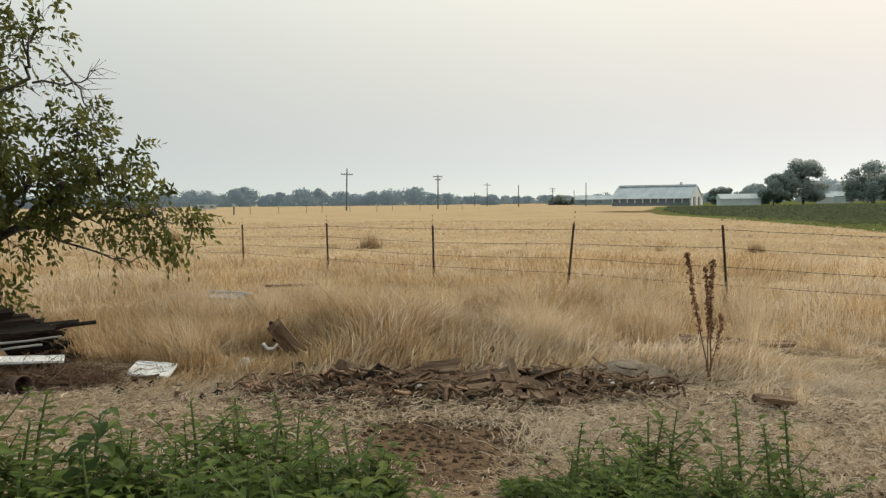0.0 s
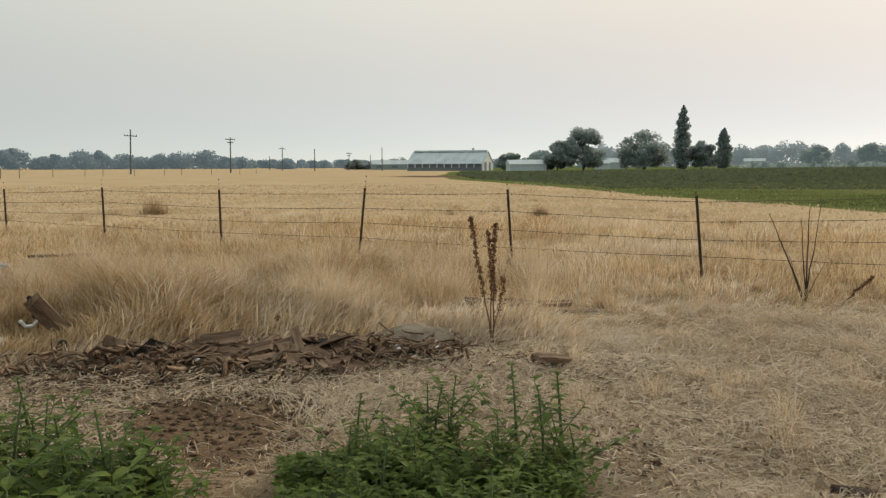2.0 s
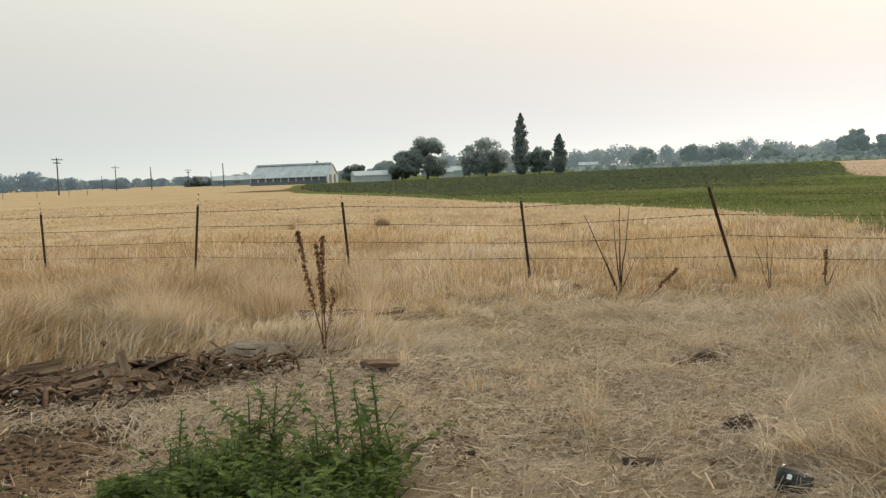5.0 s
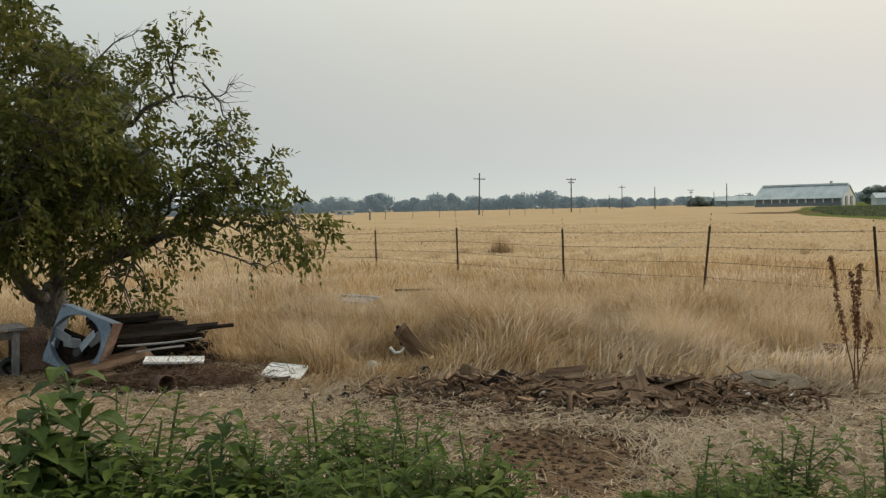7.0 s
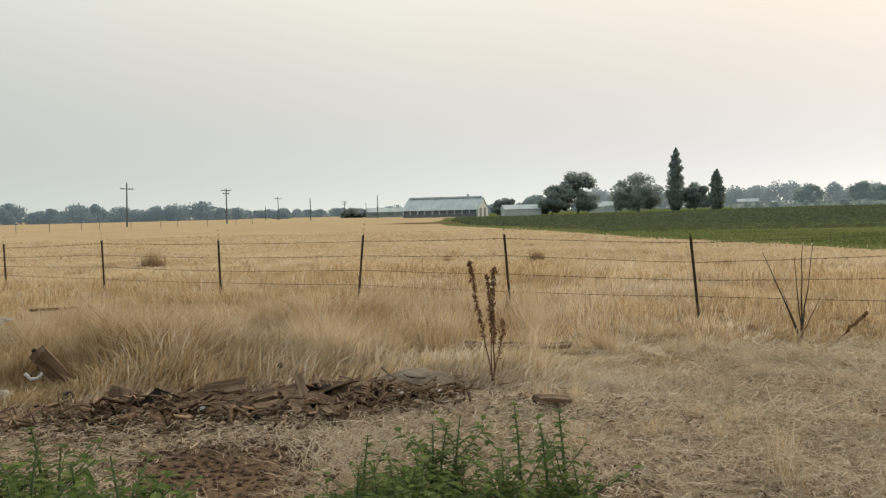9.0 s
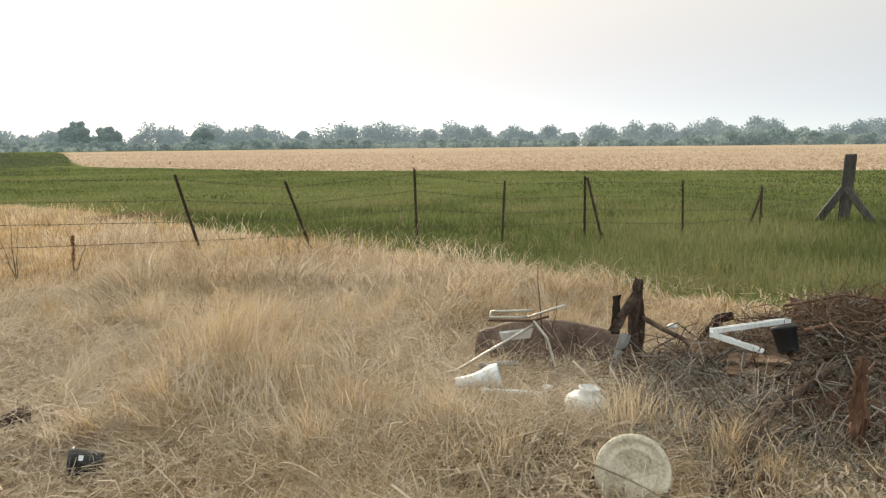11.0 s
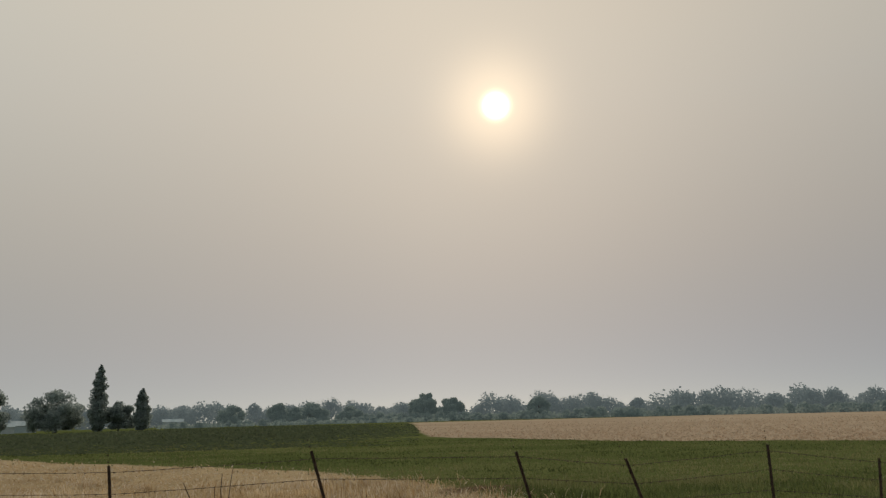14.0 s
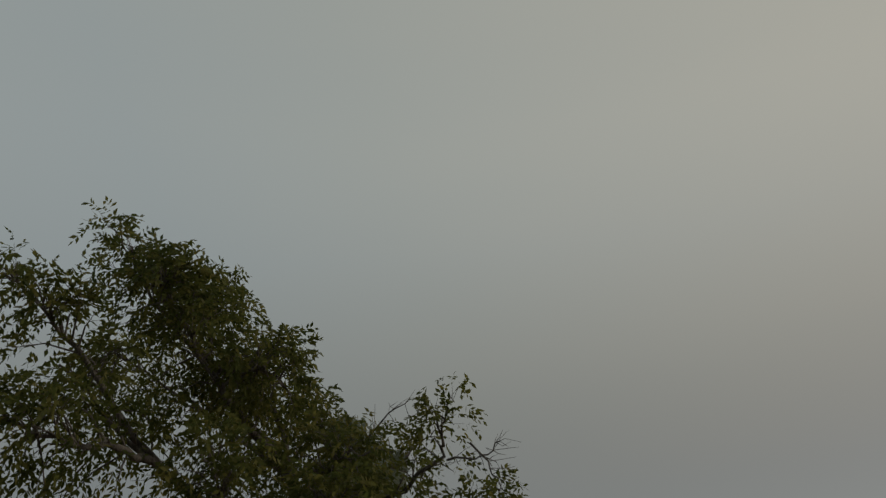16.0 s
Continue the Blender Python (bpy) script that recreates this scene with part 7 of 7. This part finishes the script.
for pts, r0 in (([(5.45, -0.48, 0.40), (5.36, -0.66, 0.44), (5.32, -0.95, 0.40), (5.30, -1.15, 0.33)], 0.012), ([(4.55, -0.72, 0.10), (4.80, -0.55, 0.28), (5.05, -0.42, 0.36)], 0.013),
                ([(4.45, -0.55, 0.06), (4.72, -0.70, 0.26), (4.95, -0.86, 0.38)], 0.010), ([(4.40, -1.25, 0.08), (4.62, -1.02, 0.24), (4.85, -0.95, 0.30)], 0.011), ([(5.0, -0.05, 0.20), (5.02, -0.45, 0.26), (4.98, -0.8, 0.25)], 0.009),
                ([(5.75, -0.45, 0.52), (5.80, -0.80, 0.60), (5.78, -1.10, 0.56)], 0.010)):
    stick(pts, r0, r0 * 0.6, "fallen_branch", "thin rotten branch fallen across the heap", M_STUMP if r0 > 0.0105 else M_ROT)
rb = random.Random(31)
for k in range(46):
    b, d = rb.uniform(86, 107), rb.uniform(4.4, 6.4)
    p = spot(b, d)
    p.z += rb.uniform(0.05, 0.30)
    a = rb.uniform(0, 6.28)
    way = Vector((math.cos(a), math.sin(a), rb.uniform(-0.3, 0.5))) * rb.uniform(0.2, 0.5)
    stick([p - way * 0.6 + Vector((0, 0, -0.12)), p, p + way * 0.6 + Vector((0, 0, rb.uniform(-0.08, 0.06)))], rb.uniform(0.0035, 0.0075), 0.002, "dead_branch", "thin dead branch tangled in the brush heap", M_TWIG if rb.random() < 0.6 else M_ROT, "brush heap branches")
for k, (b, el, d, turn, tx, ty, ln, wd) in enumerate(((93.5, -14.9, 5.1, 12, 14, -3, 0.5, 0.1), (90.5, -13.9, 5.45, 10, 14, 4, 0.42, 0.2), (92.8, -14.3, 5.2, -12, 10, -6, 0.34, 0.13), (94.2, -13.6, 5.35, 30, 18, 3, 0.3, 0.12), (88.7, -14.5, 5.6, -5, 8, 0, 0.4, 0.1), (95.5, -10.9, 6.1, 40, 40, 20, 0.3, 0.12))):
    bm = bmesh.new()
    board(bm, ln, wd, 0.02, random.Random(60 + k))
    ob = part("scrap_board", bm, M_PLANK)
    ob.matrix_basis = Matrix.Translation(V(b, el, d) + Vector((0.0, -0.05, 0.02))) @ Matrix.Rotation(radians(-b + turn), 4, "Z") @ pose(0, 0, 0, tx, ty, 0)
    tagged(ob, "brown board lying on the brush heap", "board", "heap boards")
for k in range(3):
    turned("white_scrap", [(0.0, 0), (0.03, 0.0), (0.04, 0.015), (0.02, 0.03), (0.0, 0.03)], M_WHITE, Matrix.Translation(((6.03, 0.24, 0.28), (3.45, 0.32, 0.05), (5.05, 0.93, 0.06))[k]), "small crumpled white plastic scrap", "plastic scrap", wobble=0.5, n=12)

bm = bmesh.new()
board(bm, 0.62, 0.05, 0.03, random.Random(90), 0.01)
ob = part("scrap_board", bm, M_ROT)
a, b = Vector((4.80, -1.52, 0.42)), Vector((4.49, -1.05, 0.12))
x = (b - a).normalized()
y = Vector((0, 0, 1)).cross(x).normalized()
ob.matrix_basis = Matrix.Translation((a + b) / 2) @ Matrix((x, y, x.cross(y))).transposed().to_4x4() @ Matrix.Rotation(radians(-35), 4, "X")
tagged(ob, "red-brown straight board leaning on the brush heap", "board", "heap boards")

# ---- small things in the trampled straw ----


M_BAREWOOD = mat("bare_pinkish_wood", [(0.24, 0.15, 0.105), (0.42, 0.29, 0.21), (0.55, 0.40, 0.30)], scale=8, stretch=(1, 1, 0.2), bump=0.4)


def short_log(x, y, long, rad, turn, material, label):
    bm = bmesh.new()
    tube(bm, [(-long / 2 + long * k / 6, 0.006 * math.sin(k), rad * 0.85) for k in range(7)], [rad * (1 + 0.07 * math.sin(k * 2.2)) for k in range(7)], 10)
    ob = part("short_log", bm, material, smooth=True)
    lay(ob, pose(x, y, 0.2, 0, 0, turn), 0.005)
    tagged(ob, label, "log", "short logs")


short_log(2.86, 3.50, 0.20, 0.032, -30, M_STUMP, "short dark charred log in trampled straw")
short_log(3.88, 3.54, 0.20, 0.032, -35, M_BAREWOOD, "short pinkish log piece in straw")
short_log(3.70, 3.68, 0.2, 0.045, 15, M_STUMP, "dark lump of bark and wood in straw")
short_log(4.80, 5.25, 0.26, 0.05, 30, M_STUMP, "dark root lump in the straw")
for k, (x, y, s) in enumerate(((-0.30, 7.0, 0.035), (1.28, 7.05, 0.055), (1.65, 7.0, 0.04), (-1.9, 9.0, 0.05), (3.05, 8.2, 0.05), (0.75, 6.75, 0.03), (-0.9, 7.05, 0.022))):
    turned("white_scrap", [(0.0, 0), (s, 0.0), (s * 1.2, s * 0.4), (s * 0.5, s * 0.9), (0.0, s * 0.9)], M_WHITE, Matrix.Translation(on_ground(x, y, 0.02)), "small crumpled white plastic scrap", "plastic scrap", wobble=0.5, n=12)
M_BAG = mat("clouded_plastic", [(0.36, 0.34, 0.30), (0.52, 0.50, 0.46), (0.62, 0.60, 0.56)], scale=9, rough=0.4, bump=0.4, soft_light=0.3)
turned("plastic_bag", [(0.0, 0), (0.07, 0.0), (0.09, 0.04), (0.075, 0.09), (0.03, 0.13), (0.0, 0.13)], M_BAG, Matrix.Translation(on_ground(-2.0, 8.05, -0.01)), "crumpled pale plastic bag in the straw", "bag", wobble=0.6)
turned("dark_can", [(0.0, 0), (0.06, 0.0), (0.065, 0.08), (0.05, 0.1), (0.045, 0.09), (0.0, 0.02)], M_BLACK, Matrix.Translation(on_ground(-1.45, 7.75, 0.05)) @ pose(0, 0, 0, 70, 0, 30), "black crushed can lying in the rubble", "can", wobble=0.2)
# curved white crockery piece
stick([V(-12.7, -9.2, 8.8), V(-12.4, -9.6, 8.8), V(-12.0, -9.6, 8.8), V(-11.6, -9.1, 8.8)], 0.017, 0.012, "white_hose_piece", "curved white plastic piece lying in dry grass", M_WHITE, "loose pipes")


def styrofoam_box():
    """A shallow white foam tray lying tipped in the straw."""
    m = Matrix.Translation(on_ground(-2.80, 7.80, 0.06)) @ Matrix.Rotation(radians(2), 4, "Z") @ pose(0, 0, 0, 11, 5, 0) @ Matrix.Diagonal((0.88, 1.0, 0.9, 1))
    ob = thing("foam_tray", "shallow white foam tray lying in straw", "tray", at=m)
    bm = bmesh.new()
    box(bm, pose(0, 0, 0.0), 0.42, 0.3, 0.02, 0.004)
    part("base", bm, M_WHITE, ob)
    for x, y, sx, sy in ((0, 0.15, 0.42, 0.02), (0, -0.15, 0.42, 0.02), (0.21, 0, 0.02, 0.28), (-0.21, 0, 0.02, 0.28)):
        bm = bmesh.new()
        box(bm, pose(x, y, 0.006), sx, sy, 0.026, 0.004)
        part("rim", bm, M_WHITE, ob)


styrofoam_box()

# ---- left-hand heap under the tree ----


def cooler_case():
    """A square sheet-metal casing with a large round opening, standing on edge."""
    m = Matrix.Translation((-4.80, 7.66, 0.37)) @ Matrix.Rotation(radians(-2), 4, "Z") @ pose(0, 0, 0, -8, 20, 0) @ Matrix.Diagonal((0.86, 0.86, 0.86, 1))
    ob = thing("metal_casing", "blue-grey sheet-metal casing with a round opening", "metal casing", at=m)
    w, h, dp, rr = 0.66, 0.68, 0.20, 0.305
    off = -0.02
    bm = bmesh.new()
    n = 32
    for y in (-dp / 2, -dp / 2 + 0.008):
        ring, edge = [], []
        for k in range(n):
            a = 2 * math.pi * (k + 0.5) / n
            ring.append(bm.verts.new((off + math.cos(a) * rr, y, math.sin(a) * rr)))
            s = 1 / max(abs(math.cos(a)), abs(math.sin(a)))
            edge.append(bm.verts.new((math.cos(a) * s * w / 2, y, math.sin(a) * s * h / 2)))
        for k in range(n):
            bm.faces.new((ring[k], ring[(k + 1) % n], edge[(k + 1) % n], edge[k]))
    part("face_plate", bm, M_GALV, ob, "blue-grey front plate with a round hole")
    bm = bmesh.new()
    a = [[bm.verts.new((off + math.cos(t) * rr, y, math.sin(t) * rr)) for t in [2 * math.pi * k / n for k in range(n)]] for y in (-dp / 2 - 0.01, -dp / 2 + 0.09)]
    for k in range(n):
        bm.faces.new((a[0][k], a[0][(k + 1) % n], a[1][(k + 1) % n], a[1][k]))
    part("throat", bm, M_GALV, ob)
    for x, z, sx, sz in ((w / 2 - 0.006, 0, 0.012, h), (-w / 2 + 0.006, 0, 0.012, h), (0, h / 2 - 0.006, w - 0.03, 0.012), (0, -h / 2 + 0.006, w - 0.03, 0.012)):
        bm = bmesh.new()
        box(bm, pose(x, 0.012, z), sx, dp, sz)
        part("side_sheet", bm, M_RUST if x > 0 else M_GALV, ob, "rust-brown side" if x > 0 else "")
    bm = bmesh.new()
    lathe(bm, [(0, -0.05), (0.05, -0.05), (0.06, -0.03), (0.06, 0.05), (0.04, 0.07), (0, 0.07)], 16)
    part("motor", bm, M_BLACK, ob, "dark fan motor").matrix_basis = pose(0.0, 0.03, -0.13, 90, 0, 0)
    # dark sheet added behind the hole to paint the casing's inner shade
    bm = bmesh.new()
    box(bm, pose(0, dp / 2, -0.14), w - 0.04, 0.01, h * 0.56)
    part("back_sheet", bm, M_CHAR, ob, "dark sheet added as the casing's inner shade")
    for k, (x, z, tilt) in enumerate(((-0.18, 0.0, 3), (0.09, 0.05, -64), (0.16, 0.10, -56), (-0.11, -0.05, -10))):
        bm = bmesh.new()
        box(bm, pose(0, 0, 0), 0.27 - 0.02 * k, 0.008, 0.13 - 0.015 * (k % 3), 0.002)
        part("bracket", bm, M_TORN, ob, "torn pale blue-grey sheet").matrix_basis = pose(x, -0.09 + 0.03 * k, z, (25, -20, 35)[k % 3], tilt, 8 * k - 20)


M_TORN = mat("torn_sheet", [(0.2, 0.25, 0.30), (0.34, 0.40, 0.45), (0.46, 0.51, 0.55)], scale=8, rough=0.4, metal=0.4, bump=0.3)
cooler_case()


def timber_stack():
    r = random.Random(41)
    # charred boards stacked in uneven layers, ends staggered
    ends = (1.30, 1.25, 1.2, 1.05, 1.1, 0.95, 0.80, 0.66)
    for k, reach in enumerate(ends):
        for row in range(3):
            p = Vector((-4.92, 8.02, 0.03 + 0.07 * k)) + Vector((0.88, 0.47, 0)) * (reach / 2 + r.uniform(-0.03, 0.03)) + Vector((-0.47, 0.88, 0)) * (0.19 * row)
            bm = bmesh.new()
            board(bm, reach, r.uniform(0.15, 0.185), 0.058, r, 0.01)
            ob = part("charred_board", bm, M_CHAR)
            ob.matrix_basis = pose(p.x, p.y, p.z + float(height(p.x, p.y)) * 0.5, r.uniform(-4, 4), r.uniform(-2, 2), 28 + r.uniform(-4, 4))
            tagged(ob, "blackened board stacked in the scrap pile", "board", "charred boards")
    for k, (b, el, d, ln, wd, turn, tilt, ma, word) in enumerate((
            ((-3.98, 7.92, 0.34), 0, 0, 0.80, 0.018, 27, -2, M_GREYWOOD, "thin pale batten on the scrap pile"), ((-3.92, 7.80, 0.29), 0, 0, 0.45, 0.018, 22, -5, M_GREYWOOD, "thin pale batten on the scrap pile"),
            ((-3.85, 8.30, 0.43), 0, 0, 0.55, 0.10, 25, -3, M_CHAR, "dark board sticking out of the pile"), ((-4.05, 8.02, 0.40), 0, 0, 0.75, 0.12, 28, -2, M_CHAR, "blackened board on the scrap pile"),
            ((-4.35, 7.62, 0.20), 0, 0, 0.72, 0.30, 40, -9, M_PLANK, "wide brown panel propped before the pile"), ((-4.15, 7.50, 0.10), 0, 0, 0.9, 0.10, 20, -3, M_PLANK, "brown board at the foot of the pile"),
            ((-3.62, 8.36, 0.42), 0, 0, 0.42, 0.05, 25, -5, M_CHAR, "dark lath sticking out of the pile"), ((-3.85, 7.72, 0.12), 0, 0, 0.9, 0.16, 26, 2, M_CHAR, "dark board under the white tray"), ((-3.9, 7.60, 0.05), 0, 0, 0.8, 0.16, 22, 2, M_CHAR, "dark board under the white tray"))):
        bm = bmesh.new()
        board(bm, ln, wd, 0.025 if wd > 0.02 else 0.014, r, 0.006)
        ob = part("scrap_board", bm, ma)
        ob.matrix_basis = Matrix.Translation(Vector(b) + Vector((-0.14, 0, -0.01))) @ pose(0, 0, 0, 12, tilt, turn)
        tagged(ob, word, "board", "pile boards")


timber_stack()


def white_tray():
    m = Matrix.Translation((-3.86, 7.68, 0.19)) @ Matrix.Rotation(radians(22), 4, "Z") @ pose(0, 0, 0, 2, 3, 0) @ Matrix.Diagonal((0.95, 0.7, 0.8, 1))
    ob = thing("white_tray", "flat white enamel tray lying on scrap boards", "tray", at=m)
    bm = bmesh.new()
    box(bm, pose(0, 0, 0), 0.56, 0.36, 0.018, 0.003)
    part("base", bm, M_WHITE, ob)
    for x, y, sx, sy in ((0, 0.18, 0.58, 0.02), (0, -0.18, 0.58, 0.02), (0.28, 0, 0.02, 0.34), (-0.28, 0, 0.02, 0.34)):
        bm = bmesh.new()
        box(bm, pose(x, y, 0.006), sx, sy, 0.03, 0.004)
        part("rim", bm, M_WHITE, ob)


white_tray()
turned("rusty_can", [(0.0, 0), (0.085, 0.0), (0.085, 0.18), (0.078, 0.18), (0.078, 0.01), (0.0, 0.01)], M_RUST, Matrix.Translation(on_ground(-3.77, 7.2, 0.075)) @ Matrix.Rotation(radians(28), 4, "Z") @ pose(0, 0, 0, 82, 0, 20), "rusty dark can lying on its side", "can", wobble=0.08)


def old_table():
    ob = thing("old_table", "weathered grey wooden table with dark legs", "table", at=Matrix.Translation((-5.72, 7.60, float(height(-5.72, 7.60)) - 0.03)) @ Matrix.Rotation(radians(40), 4, "Z") @ Matrix.Diagonal((0.85, 0.85, 0.88, 1)))
    bm = bmesh.new()
    board(bm, 1.1, 0.55, 0.03, random.Random(5), 0.006, False)
    part("tabletop", bm, M_OLDGREY, ob).matrix_basis = pose(-0.22, 0, 0.60)
    for x, y, ma in ((-0.68, -0.2, M_WOODPOST), (0.22, -0.2, M_OLDGREY), (-0.68, 0.2, M_WOODPOST), (0.22, 0.2, M_WOODPOST)):
        bm = bmesh.new()
        box(bm, pose(x, y, 0.28, 0, 2, 0), 0.08, 0.06, 0.62, 0.006)
        part("leg", bm, ma, ob)
    bm = bmesh.new()
    box(bm, pose(0.42, 0.1, 0.32, -6, 0, 0), 0.34, 0.02, 0.5, 0.004)
    part("side_panel", bm, M_RUST, ob, "rusty brown panel")
    bm = bmesh.new()
    box(bm, pose(-0.25, -0.22, 0.53), 0.9, 0.025, 0.09, 0.003)
    part("apron", bm, M_WOODPOST, ob)


old_table()
loose_board(-5.35, 8.15, 30, 0.7, 0.3, 0.02, (55, 10), 0.0, seed=150, material=M_RUST, label="rusty brown sheet propped beside the table", name="rusted_sheet")
loose_board(-5.1, 7.75, 60, 0.4, 0.12, 0.05, (10, 55), 0.0, seed=151, material=M_CHAR, label="dark timber end leaning on the casing")
turned("rubber_wheel", [(0.06, -0.04), (0.10, -0.045), (0.115, 0.0), (0.10, 0.045), (0.06, 0.04), (0.055, 0.0), (0.06, -0.04)], M_BLACK, Matrix.Translation(on_ground(-5.65, 7.75, 0.09)) @ Matrix.Rotation(radians(30), 4, "Z") @ pose(0, 0, 0, 80, 0, 0), "small black rubber wheel under the table", "wheel")


# brown weed clumps out in the pasture
M_DRYBUSH = mat("dry_brown_weed", [(0.28, 0.195, 0.115), (0.40, 0.29, 0.175), (0.50, 0.38, 0.24)], scale=2, tone=True, bump=0, soft_light=0.3)
for k, (x, y, w) in enumerate(((-2.6, 30.5, 0.7), (9.5, 26.0, 0.4), (-12.0, 38.0, 0.6), (3.2, 10.4, 0.22))):
    q = np.random.default_rng(300 + k)
    n = 420
    a, el = q.uniform(0, 6.28, n), q.uniform(0.2, 1.5, n)
    ln = w * q.uniform(0.5, 1.0, n)
    way = np.stack([np.cos(a) * np.cos(el), np.sin(a) * np.cos(el), np.sin(el)], -1) * ln[:, None]
    side = np.stack([-np.sin(a), np.cos(a), 0 * a], -1) * 0.012
    foot = np.stack([q.normal(0, w * 0.25, n), q.normal(0, w * 0.25, n), np.full(n, -0.02)], -1)
    v = np.stack([foot - side, foot + side, foot + way], 1).reshape(-1, 3)
    ob = new("dry_weed_clump", mesh_from("dry_weed_clump", v, np.arange(3 * n).reshape(-1, 3), M_DRYBUSH, np.repeat(q.random(n), 3)))
    ob.matrix_basis = Matrix.Translation(on_ground(x, y))
    tagged(ob, "dry brown bushy weed clump in the pasture", "weed", kind="stuff")


def grey_sacking():
    """A hump of grey sacking lying over the end of the boards."""
    bm = bmesh.new()
    bmesh.ops.create_grid(bm, x_segments=28, y_segments=18, size=1.0)
    for v in bm.verts:
        x, y = v.co.x, v.co.y
        z = 0.05 * math.exp(-(x * 1.5) ** 2 - (y * 1.6) ** 2) - 0.05 * max(abs(x), abs(y)) ** 3 + 0.02 * noise.noise(Vector((x * 5, y * 4, 0)))
        gx, gy = 1.57 + x * 0.44 * (1 + 0.15 * noise.noise(Vector((y * 2, 0, 0)))), 7.56 + y * 0.3
        v.co = Vector((gx, gy, float(height(gx, gy)) + z + 0.05))
    ob = part("grey_sacking", bm, M_SACK, smooth=True)
    ob.modifiers.new("thick", "SOLIDIFY").thickness = 0.008
    tagged(ob, "hump of grey-brown sacking over the board ends", "sacking")


M_SACK = mat("grey_sacking", [(0.13, 0.105, 0.08), (0.21, 0.175, 0.135), (0.29, 0.25, 0.20)], scale=7, rough=0.95, bump=0.6, shine=0.05)
grey_sacking()
